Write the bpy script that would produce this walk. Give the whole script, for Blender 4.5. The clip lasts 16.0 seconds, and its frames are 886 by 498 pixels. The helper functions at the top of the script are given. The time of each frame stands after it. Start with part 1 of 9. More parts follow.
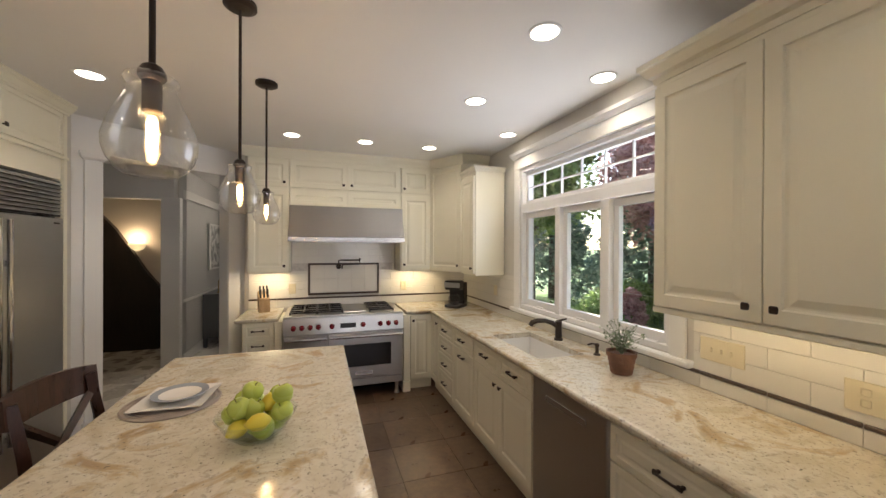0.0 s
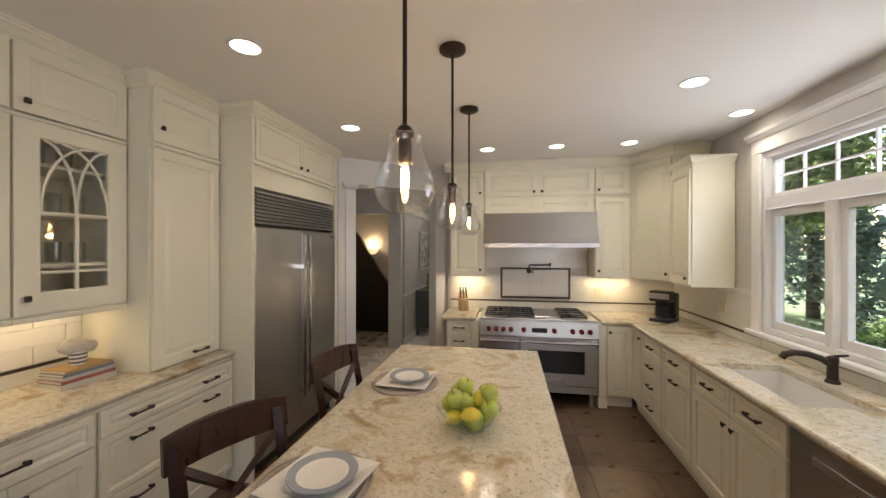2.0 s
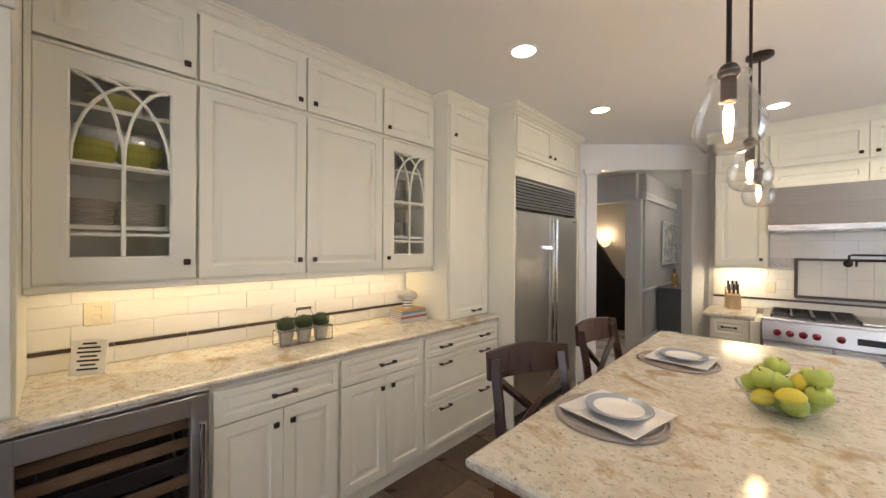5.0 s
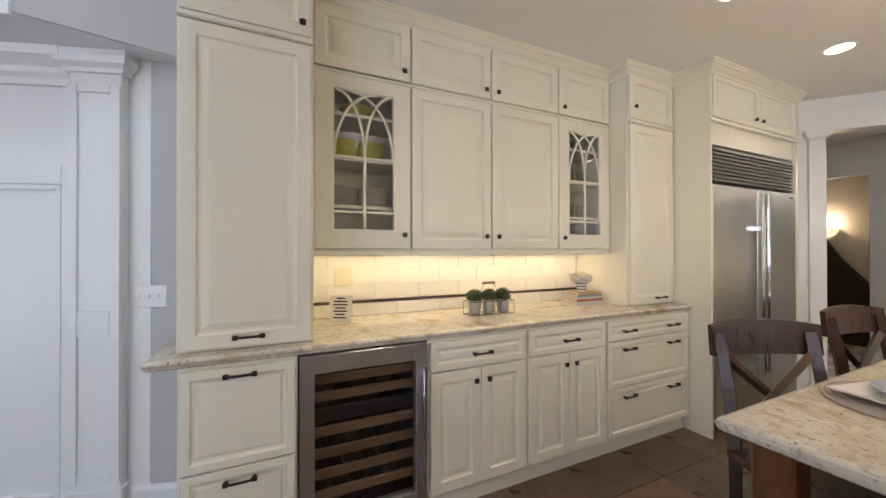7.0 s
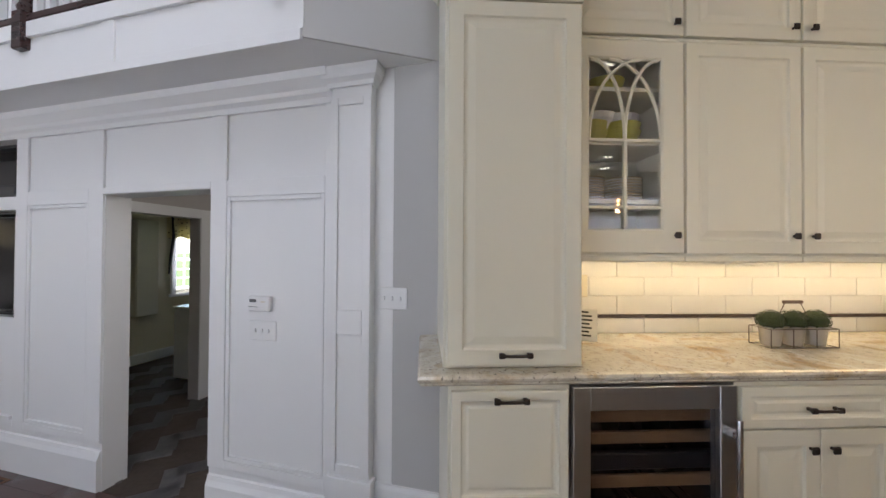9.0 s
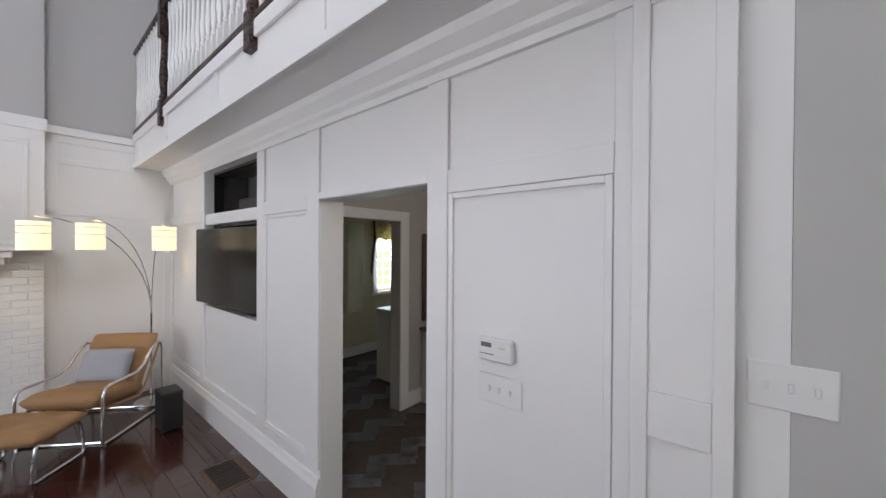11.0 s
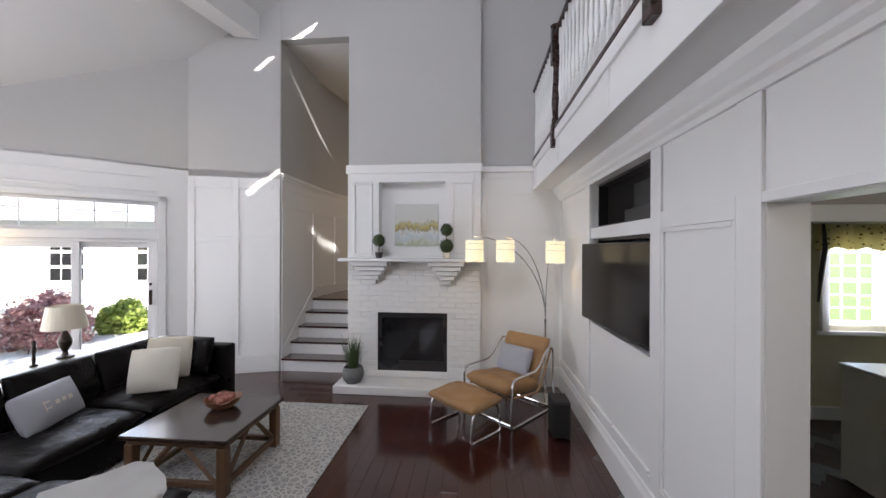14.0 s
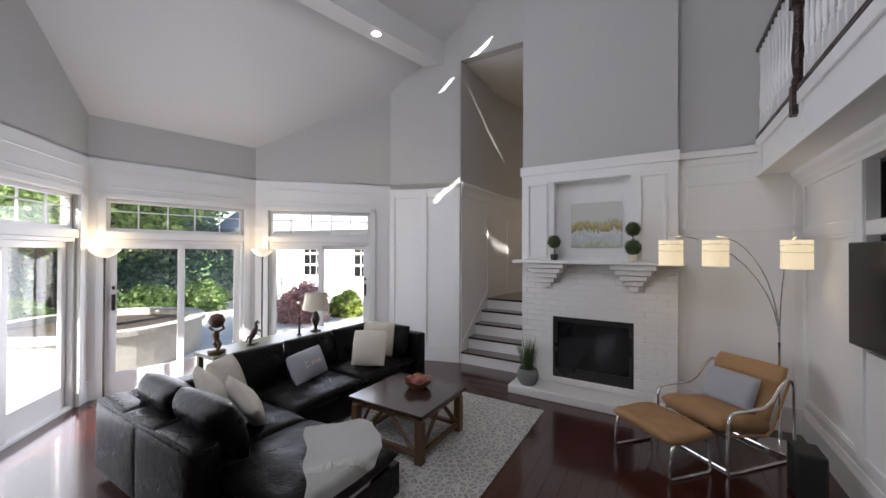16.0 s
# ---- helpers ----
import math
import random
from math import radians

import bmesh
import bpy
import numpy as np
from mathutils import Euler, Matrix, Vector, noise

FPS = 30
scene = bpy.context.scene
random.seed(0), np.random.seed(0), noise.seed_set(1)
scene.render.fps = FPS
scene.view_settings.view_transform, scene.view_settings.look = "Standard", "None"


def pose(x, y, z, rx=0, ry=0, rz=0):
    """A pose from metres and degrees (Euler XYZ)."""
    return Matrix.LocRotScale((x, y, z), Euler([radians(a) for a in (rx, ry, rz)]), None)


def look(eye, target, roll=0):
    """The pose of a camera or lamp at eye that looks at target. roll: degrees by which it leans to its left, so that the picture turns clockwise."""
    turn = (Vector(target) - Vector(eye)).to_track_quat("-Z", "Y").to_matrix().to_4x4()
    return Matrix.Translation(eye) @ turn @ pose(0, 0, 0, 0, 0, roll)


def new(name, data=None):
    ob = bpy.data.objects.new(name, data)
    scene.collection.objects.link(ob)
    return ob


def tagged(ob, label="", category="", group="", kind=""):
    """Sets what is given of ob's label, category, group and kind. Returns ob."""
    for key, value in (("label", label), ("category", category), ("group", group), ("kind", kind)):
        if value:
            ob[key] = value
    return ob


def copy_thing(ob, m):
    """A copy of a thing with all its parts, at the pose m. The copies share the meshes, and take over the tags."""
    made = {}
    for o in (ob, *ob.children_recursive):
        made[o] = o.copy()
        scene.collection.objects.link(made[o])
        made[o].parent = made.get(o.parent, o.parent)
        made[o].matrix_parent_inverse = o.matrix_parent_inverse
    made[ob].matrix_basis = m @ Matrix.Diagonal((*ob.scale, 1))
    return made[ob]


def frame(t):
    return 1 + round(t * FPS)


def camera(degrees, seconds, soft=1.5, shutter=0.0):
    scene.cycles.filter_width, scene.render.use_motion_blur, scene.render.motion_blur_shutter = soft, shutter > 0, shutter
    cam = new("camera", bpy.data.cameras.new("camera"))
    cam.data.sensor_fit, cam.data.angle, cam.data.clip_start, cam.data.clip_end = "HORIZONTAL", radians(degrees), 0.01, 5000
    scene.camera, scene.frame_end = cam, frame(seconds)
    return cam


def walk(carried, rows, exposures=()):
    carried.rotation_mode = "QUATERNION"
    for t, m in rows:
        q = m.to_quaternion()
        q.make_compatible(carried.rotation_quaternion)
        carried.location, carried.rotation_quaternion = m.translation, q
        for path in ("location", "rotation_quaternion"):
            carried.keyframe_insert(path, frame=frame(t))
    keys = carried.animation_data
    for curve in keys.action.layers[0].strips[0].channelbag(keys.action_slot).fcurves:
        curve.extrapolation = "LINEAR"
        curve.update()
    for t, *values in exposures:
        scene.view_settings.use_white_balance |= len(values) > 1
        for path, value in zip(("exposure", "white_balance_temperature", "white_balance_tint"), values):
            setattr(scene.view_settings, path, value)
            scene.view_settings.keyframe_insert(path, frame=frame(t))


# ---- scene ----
# The camera and its walk
cam = camera(101.68, 16.0)
PATH = [
    (0.0, 0.4131, 0.2780, 1.6378, -0.197, -0.258, -18.683),
    (0.5, 0.4003, 0.2714, 1.6654, -0.186, -0.120, -11.191),
    (1.0, 0.3856, 0.2618, 1.6873, -0.249, 0.015, -3.851),
    (1.5, 0.3725, 0.2539, 1.6931, -0.203, 0.000, 3.260),
    (2.0, 0.3476, 0.2487, 1.6887, -0.126, -0.014, 10.068),
    (2.5, 0.3160, 0.2490, 1.6776, -0.182, -0.069, 16.601),
    (3.0, 0.2932, 0.2446, 1.6538, -0.165, -0.050, 22.748),
    (3.2, 0.2865, 0.2382, 1.6405, -0.119, 0.020, 25.131),
    (5.3, 0.1731, -0.1000, 1.4958, -0.146, -0.320, 46.049),
    (5.5, 0.1721, -0.1425, 1.4768, -0.112, -0.243, 47.934),
    (6.0, 0.1574, -0.2192, 1.4410, -0.151, -0.089, 53.123),
    (6.5, 0.1337, -0.2578, 1.4122, -0.304, -0.129, 59.021),
    (7.0, 0.0778, -0.3010, 1.3594, 0.302, 0.119, 64.695),
    (7.5, 0.0292, -0.3445, 1.3519, 0.453, 0.149, 70.680),
    (8.0, -0.0532, -0.4168, 1.3589, 0.550, 0.011, 76.545),
    (8.5, -0.1840, -0.5997, 1.3798, 0.326, -0.155, 81.540),
    (9.0, -0.3572, -0.7199, 1.3671, 0.651, -0.325, 86.852),
    (9.2, -0.4481, -0.7684, 1.3688, 0.686, -0.266, 89.167),
    (11.3, -1.2394, -1.4402, 1.4793, -0.568, -0.369, 117.546),
    (11.5, -1.2908, -1.5086, 1.4852, -0.685, -0.364, 121.460),
    (12.0, -1.3486, -1.6650, 1.4981, -0.577, -0.225, 131.210),
    (12.5, -1.3812, -1.7513, 1.5287, -0.359, -0.205, 141.857),
    (13.0, -1.3924, -1.8005, 1.5551, -0.212, -0.185, 151.654),
    (13.5, -1.4086, -1.8119, 1.5628, -0.084, -0.202, 159.372),
    (14.0, -1.3979, -1.8070, 1.5710, -0.041, -0.172, 166.852),
    (14.5, -1.3670, -1.8129, 1.5641, 0.164, -0.234, 173.650),
    (15.0, -1.3536, -1.8152, 1.5646, 0.223, -0.241, 180.290),
    (15.5, -1.3348, -1.8128, 1.5545, 0.386, -0.190, 186.728),
    (16.0, -1.3095, -1.8098, 1.5487, 0.422, -0.227, 192.995),
]
EXPOSURES = [(0.0, 1.92, 6550, 10), (3.0, 2.1, 6500, 10), (5.5, 2.5, 6150, 10), (7.0, 2.52, 6150, 10), (9.0, 2.27, 6250, 10), (11.5, 2.4, 6500, 10), (14.0, 2.25, 6500, 10), (16.0, 1.8, 6500, 10)]
walk(cam, [(t, pose(x, y, z, 90 + pitch, roll, yaw)) for t, x, y, z, pitch, roll, yaw in PATH], EXPOSURES)

# World, sun and large lights
SUN_EL, SUN_AZ = 35.3, 79.1
world = bpy.data.worlds.new("sky")
world.use_nodes = True
scene.world = world
wn = world.node_tree
sky = wn.nodes.new("ShaderNodeTexSky")
sky.sky_type, sky.sun_disc = "NISHITA", False
sky.sun_elevation, sky.sun_rotation = radians(SUN_EL), radians(90 - SUN_AZ)
wn.nodes["Background"].inputs["Strength"].default_value = 0.15
wn.links.new(sky.outputs[0], wn.nodes["Background"].inputs["Color"])

LAMP_GAIN = 0.25


def lamp(name, kind, at, power, color=(1, 1, 1), aim=None, **more):
    data = bpy.data.lights.new(name, kind)
    data.energy, data.color = power if kind == "SUN" else power * LAMP_GAIN, color
    for key, value in more.items():
        if key == "size":
            data.size = value
        elif key == "size_y":
            data.shape, data.size_y = "RECTANGLE", value
        elif key == "radius":
            data.shadow_soft_size = value
        elif key == "spot":
            data.spot_size, data.spot_blend = radians(value), 0.8
        elif key == "angle":
            data.angle = radians(value)
    ob = new(name, data)
    ob.matrix_world = look(at, aim) if aim else Matrix.Translation(at)
    return ob


el, az = radians(SUN_EL), radians(SUN_AZ)
SUN_WAY = Vector((math.cos(el) * math.cos(az), math.cos(el) * math.sin(az), math.sin(el)))
lamp("sun", "SUN", tuple(SUN_WAY * 30), 5.0, (1.0, 0.95, 0.88), (0, 0, 0), angle=0.5)

# The two frames of the plan: the kitchen stands square to the world, the sitting room is turned
TURN = -18.19
TURNED = pose(0, 0, 0, 0, 0, TURN)
CA, SA = math.cos(radians(TURN)), math.sin(radians(TURN))
LOW = -0.26          # sitting room floor
CEIL = 2.72          # kitchen ceiling


def uv(u, v, z=0.0):
    return Vector((u * CA - v * SA, u * SA + v * CA, z))


# Materials
def tree(name):
    m = bpy.data.materials.new(name)
    m.use_nodes = True
    return m, m.node_tree.nodes, m.node_tree.links, m.node_tree.nodes["Principled BSDF"]


def coords(n, l, scale=(1, 1, 1), rot=(0, 0, 0)):
    tc, mp = n.new("ShaderNodeTexCoord"), n.new("ShaderNodeMapping")
    mp.inputs["Scale"].default_value, mp.inputs["Rotation"].default_value = scale, rot
    l.new(tc.outputs["Object"], mp.inputs["Vector"])
    return mp.outputs[0]


def noise_tex(n, l, vec, scale, detail=4, rough=0.55, dist=0.0):
    t = n.new("ShaderNodeTexNoise")
    t.inputs["Scale"].default_value, t.inputs["Detail"].default_value = scale, detail
    t.inputs["Roughness"].default_value, t.inputs["Distortion"].default_value = rough, dist
    l.new(vec, t.inputs["Vector"])
    return t.outputs["Fac"]


def ramp(n, l, fac, stops):
    r = n.new("ShaderNodeValToRGB")
    e = r.color_ramp.elements
    while len(e) < len(stops):
        e.new(0.5)
    for k, (p, c) in zip(e, stops):
        k.position, k.color = p, (*c, 1) if len(c) == 3 else c
    l.new(fac, r.inputs[0])
    return r.outputs[0]


def mix(n, l, fac, a, b, kind="MIX"):
    m = n.new("ShaderNodeMix")
    m.data_type, m.blend_type = "RGBA", kind
    for sock, val in ((m.inputs[0], fac), (m.inputs[6], a), (m.inputs[7], b)):
        if isinstance(val, (int, float)):
            sock.default_value = val
        elif isinstance(val, tuple):
            sock.default_value = (*val, 1)
        else:
            l.new(val, sock)
    return m.outputs[2]


def bump(n, l, bsdf, height, strength=0.2, distance=0.01):
    b = n.new("ShaderNodeBump")
    b.inputs["Strength"].default_value, b.inputs["Distance"].default_value = strength, distance
    l.new(height, b.inputs["Height"])
    l.new(b.outputs[0], bsdf.inputs["Normal"])


def paint(name, color, rough=0.45, grain=60, depth=0.08, wear=0.06, metal=0.0):
    m, n, l, b = tree(name)
    v = coords(n, l)
    big = noise_tex(n, l, v, 1.7, 3)
    fine = noise_tex(n, l, v, grain, 3)
    dark = tuple(c * (1 - wear) for c in color)
    l.new(mix(n, l, big, color, dark), b.inputs["Base Color"])
    l.new(ramp(n, l, big, [(0.3, (rough * 0.85,) * 3), (0.7, (min(1, rough * 1.15),) * 3)]), b.inputs["Roughness"])
    b.inputs["Metallic"].default_value = metal
    bump(n, l, b, fine, depth, 0.002)
    return m


def granite(name):
    m, n, l, b = tree(name)
    v = coords(n, l)
    cloud = noise_tex(n, l, v, 3.2, 6, 0.6, 1.2)
    base = ramp(n, l, cloud, [(0.28, (0.50, 0.43, 0.31)), (0.42, (0.58, 0.53, 0.42)), (0.53, (0.66, 0.62, 0.52)), (0.59, (0.56, 0.48, 0.35)), (0.65, (0.45, 0.34, 0.20)), (0.70, (0.38, 0.28, 0.17)), (0.76, (0.58, 0.51, 0.40))])
    speck = noise_tex(n, l, v, 34, 5, 0.7, 0.6)
    base = mix(n, l, ramp(n, l, speck, [(0.53, (0, 0, 0)), (0.63, (0.72, 0.72, 0.72))]), base, (0.40, 0.35, 0.28))
    fleck = noise_tex(n, l, v, 70, 3, 0.6, 0.3)
    base = mix(n, l, ramp(n, l, fleck, [(0.612, (0, 0, 0)), (0.69, (0.85, 0.85, 0.85))]), base, (0.13, 0.115, 0.10))
    pale = noise_tex(n, l, coords(n, l, (1, 1, 1), (0.4, 0.2, 0.9)), 22, 4, 0.6)
    base = mix(n, l, ramp(n, l, pale, [(0.58, (0, 0, 0)), (0.70, (0.5, 0.5, 0.5))]), base, (0.70, 0.66, 0.58))
    l.new(base, b.inputs["Base Color"])
    b.inputs["Roughness"].default_value = 0.12
    return m


def steel(name, rough=0.33, color=(0.60, 0.595, 0.585), along=(0.6, 0.6, 120), relief=0.3):
    m, n, l, b = tree(name)
    v = coords(n, l, along)
    g = noise_tex(n, l, v, 6, 3)
    l.new(mix(n, l, g, color, tuple(c * 0.92 for c in color)), b.inputs["Base Color"])
    l.new(ramp(n, l, g, [(0.3, (rough * 0.9,) * 3), (0.7, (rough * 1.12,) * 3)]), b.inputs["Roughness"])
    b.inputs["Metallic"].default_value = 1.0
    bump(n, l, b, g, relief, 0.001)
    return m


def wood(name, dark, light, rough=0.35, scale=1.0, along=(1, 12, 12), coat=0.0):
    m, n, l, b = tree(name)
    info = n.new("ShaderNodeObjectInfo")
    tc = n.new("ShaderNodeTexCoord")
    add = n.new("ShaderNodeVectorMath")
    add.operation = "ADD"
    sc = n.new("ShaderNodeVectorMath")
    sc.operation = "SCALE"
    sc.inputs[0].default_value, sc.inputs["Scale"].default_value = (7.3, 3.1, 5.7), 1.0
    l.new(info.outputs["Random"], sc.inputs["Scale"])
    l.new(tc.outputs["Object"], add.inputs[0])
    l.new(sc.outputs[0], add.inputs[1])
    mp = n.new("ShaderNodeMapping")
    mp.inputs["Scale"].default_value = tuple(a * scale for a in along)
    l.new(add.outputs[0], mp.inputs["Vector"])
    g = noise_tex(n, l, mp.outputs[0], 3.0, 6, 0.6, 0.8)
    f = noise_tex(n, l, mp.outputs[0], 22, 3, 0.6)
    c = ramp(n, l, g, [(0.3, dark), (0.7, light)])
    tone = ramp(n, l, info.outputs["Random"], [(0.0, (0.72, 0.72, 0.72)), (1.0, (1.2, 1.2, 1.2))])
    c = mix(n, l, 1.0, c, tone, "MULTIPLY")
    l.new(mix(n, l, f, c, tuple(d * 0.6 for d in dark)), b.inputs["Base Color"])
    l.new(ramp(n, l, g, [(0.3, (rough * 0.8,) * 3), (0.7, (rough * 1.2,) * 3)]), b.inputs["Roughness"])
    b.inputs["Coat Weight"].default_value = coat
    b.inputs["Coat Roughness"].default_value = 0.08
    bump(n, l, b, f, 0.06, 0.002)
    return m


def slate(name, a, c, rough=0.4, scale=2.4):
    m, n, l, b = tree(name)
    info = n.new("ShaderNodeObjectInfo")
    v = coords(n, l)
    g = noise_tex(n, l, v, scale, 6, 0.62, 0.8)
    f = noise_tex(n, l, v, 26, 4, 0.6)
    base = ramp(n, l, g, [(0.3, a), (0.7, c)])
    tone = ramp(n, l, info.outputs["Random"], [(0.0, (0.75, 0.75, 0.75)), (1.0, (1.25, 1.25, 1.25))])
    base = mix(n, l, 1.0, base, tone, "MULTIPLY")
    l.new(mix(n, l, ramp(n, l, f, [(0.4, (0, 0, 0)), (0.8, (0.5, 0.5, 0.5))]), base, tuple(k * 0.5 for k in a)), b.inputs["Base Color"])
    l.new(ramp(n, l, g, [(0.3, (rough * 0.7,) * 3), (0.7, (rough * 1.3,) * 3)]), b.inputs["Roughness"])
    bump(n, l, b, f, 0.15, 0.003)
    return m


def glow(name, color, strength):
    m, n, l, b = tree(name)
    b.inputs["Base Color"].default_value = (0.8, 0.8, 0.8, 1)
    b.inputs["Emission Color"].default_value = (*color, 1)
    b.inputs["Emission Strength"].default_value = strength * LAMP_GAIN
    return m


def glass(name, rough=0.0, tint=(1, 1, 1), gloss=(0.035, 0.07, 0.55)):
    m, n, l, b = tree(name)
    out = n["Material Output"]
    tr, gl, mx, lw = n.new("ShaderNodeBsdfTransparent"), n.new("ShaderNodeBsdfGlossy"), n.new("ShaderNodeMixShader"), n.new("ShaderNodeLayerWeight")
    tr.inputs["Color"].default_value = (*tint, 1)
    gl.inputs["Roughness"].default_value = rough
    lw.inputs["Blend"].default_value = 0.5
    l.new(ramp(n, l, lw.outputs["Facing"], [(0.0, (gloss[0],) * 3), (0.6, (gloss[1],) * 3), (1.0, (gloss[2],) * 3)]), mx.inputs[0])
    l.new(tr.outputs[0], mx.inputs[1])
    l.new(gl.outputs[0], mx.inputs[2])
    l.new(mx.outputs[0], out.inputs["Surface"])
    return m


CREAM = paint("cream_cabinet_paint", (0.80, 0.775, 0.645), 0.36, 40, 0.05, 0.04)
TRIM = paint("white_trim_paint", (0.80, 0.80, 0.79), 0.34, 40, 0.05, 0.03)
PANEL = paint("white_wall_panel_paint", (0.79, 0.79, 0.785), 0.42, 60, 0.06, 0.03)
GREY = paint("grey_wall_paint", (0.50, 0.495, 0.485), 0.75, 90, 0.1, 0.04)
KWALL = paint("kitchen_wall_paint", (0.60, 0.585, 0.55), 0.75, 90, 0.1, 0.04)
CEILING = paint("ceiling_paint", (0.82, 0.815, 0.80), 0.85, 80, 0.08, 0.03)
VAULT = paint("vault_paint", (0.73, 0.725, 0.715), 0.85, 80, 0.08, 0.03)
GRANITE = granite("cream_granite")
STEEL = steel("brushed_steel")
STEEL_H = steel("brushed_steel_level", 0.32, (0.56, 0.555, 0.545), (0.6, 0.6, 90))
CHROME = steel("chrome", 0.08, (0.75, 0.75, 0.76), (3, 3, 3), 0.02)
BRONZE = paint("dark_bronze", (0.055, 0.042, 0.035), 0.38, 30, 0.05, 0.3, 0.7)
BLACK = paint("black_enamel", (0.018, 0.018, 0.02), 0.3, 30, 0.05, 0.2)
DARK_GLASS = paint("dark_oven_glass", (0.012, 0.012, 0.014), 0.06, 10, 0.0, 0.1)
RED = paint("red_knob", (0.17, 0.010, 0.016), 0.25, 10, 0.0, 0.1)
CHERRY = wood("cherry_floor_wood", (0.035, 0.008, 0.006), (0.105, 0.026, 0.018), 0.2, 1.0, (1.0, 14, 14), 0.5)
CHAIR_WOOD = wood("dark_chair_wood", (0.028, 0.010, 0.006), (0.085, 0.032, 0.018), 0.32, 1.0, (8, 8, 1.2))
ISLAND_WOOD = wood("island_wood", (0.12, 0.045, 0.016), (0.26, 0.11, 0.04), 0.32, 1.0, (8, 8, 1.0))
STONE = slate("brown_stone_tile", (0.085, 0.052, 0.032), (0.19, 0.125, 0.082), 0.34)
GROUT = slate("dark_grout", (0.05, 0.037, 0.028), (0.07, 0.052, 0.04), 0.8)
HALL_TILE = slate("grey_slate_plank", (0.05, 0.048, 0.05), (0.16, 0.145, 0.14), 0.5, 4)
PALE_TILE = slate("pale_hall_tile", (0.45, 0.43, 0.41), (0.60, 0.58, 0.55), 0.3)
PALE_GROUT = slate("pale_grout", (0.62, 0.60, 0.56), (0.70, 0.68, 0.64), 0.8)
WHITE_TILE = paint("white_wall_tile", (0.76, 0.75, 0.71), 0.14, 5, 0.02, 0.05)
BROWN_TILE = paint("brown_tile_strip", (0.075, 0.05, 0.038), 0.3, 20, 0.04, 0.25)
GLASS = glass("clear_glass")
SHADE_GLASS = glass("lamp_shade_glass", 0.02, (0.95, 0.95, 0.94), (0.10, 0.34, 0.95))
BULB = glow("filament_glow", (1.0, 0.55, 0.20), 60.0)
LED = glow("downlight_glow", (1.0, 0.90, 0.74), 14.0)
PUCK = glow("cabinet_light_glow", (1.0, 0.82, 0.55), 12.0)


# Mesh helpers
def part(name, bm, material, parent=None, label="", m=None):
    me = bpy.data.meshes.new(name)
    bmesh.ops.recalc_face_normals(bm, faces=bm.faces)
    bm.to_mesh(me)
    bm.free()
    for k in material if isinstance(material, (list, tuple)) else [material]:
        me.materials.append(k)
    ob = new(name, me)
    if parent is not None:
        ob.parent = parent
    if m is not None:
        ob.matrix_basis = m
    if label:
        tagged(ob, label)
    return ob


def thing(name, m, label, category, group="", kind=""):
    return tagged_at(new(name), m, label, category, group, kind)


def tagged_at(ob, m, label, category, group="", kind=""):
    ob.matrix_basis = m
    return tagged(ob, label, category, group, kind)


def smooth(ob, angle=40):
    me = ob.data
    me.shade_smooth()
    me.set_sharp_from_angle(angle=radians(angle))
    return ob


def box(bm, x0, y0, z0, x1, y1, z1, bev=0.0, seg=1):
    vs = [bm.verts.new(c) for c in ((x0, y0, z0), (x1, y0, z0), (x1, y1, z0), (x0, y1, z0), (x0, y0, z1), (x1, y0, z1), (x1, y1, z1), (x0, y1, z1))]
    fs = [bm.faces.new([vs[i] for i in f]) for f in ((0, 3, 2, 1), (4, 5, 6, 7), (0, 1, 5, 4), (1, 2, 6, 5), (2, 3, 7, 6), (3, 0, 4, 7))]
    if bev > 0:
        es = list({e for f in fs for e in f.edges})
        bmesh.ops.bevel(bm, geom=es, offset=bev, segments=seg, affect="EDGES", profile=0.5)
    return vs


def boxed(x0, y0, z0, x1, y1, z1, bev=0.0, seg=1):
    bm = bmesh.new()
    box(bm, x0, y0, z0, x1, y1, z1, bev, seg)
    return bm


def spin(bm, prof, seg=24, at=(0, 0, 0), caps=True):
    """A turned shape from (radius, height) pairs."""
    rings = []
    for r, z in prof:
        rings.append([bm.verts.new((at[0] + r * math.cos(2 * math.pi * k / seg), at[1] + r * math.sin(2 * math.pi * k / seg), at[2] + z)) for k in range(seg)])
    for a, b in zip(rings, rings[1:]):
        for k in range(seg):
            bm.faces.new((a[k], a[(k + 1) % seg], b[(k + 1) % seg], b[k]))
    if caps:
        bm.faces.new(rings[0][::-1])
        bm.faces.new(rings[-1])


def turned(prof, seg=24, at=(0, 0, 0), caps=True):
    bm = bmesh.new()
    spin(bm, prof, seg, at, caps)
    return bm


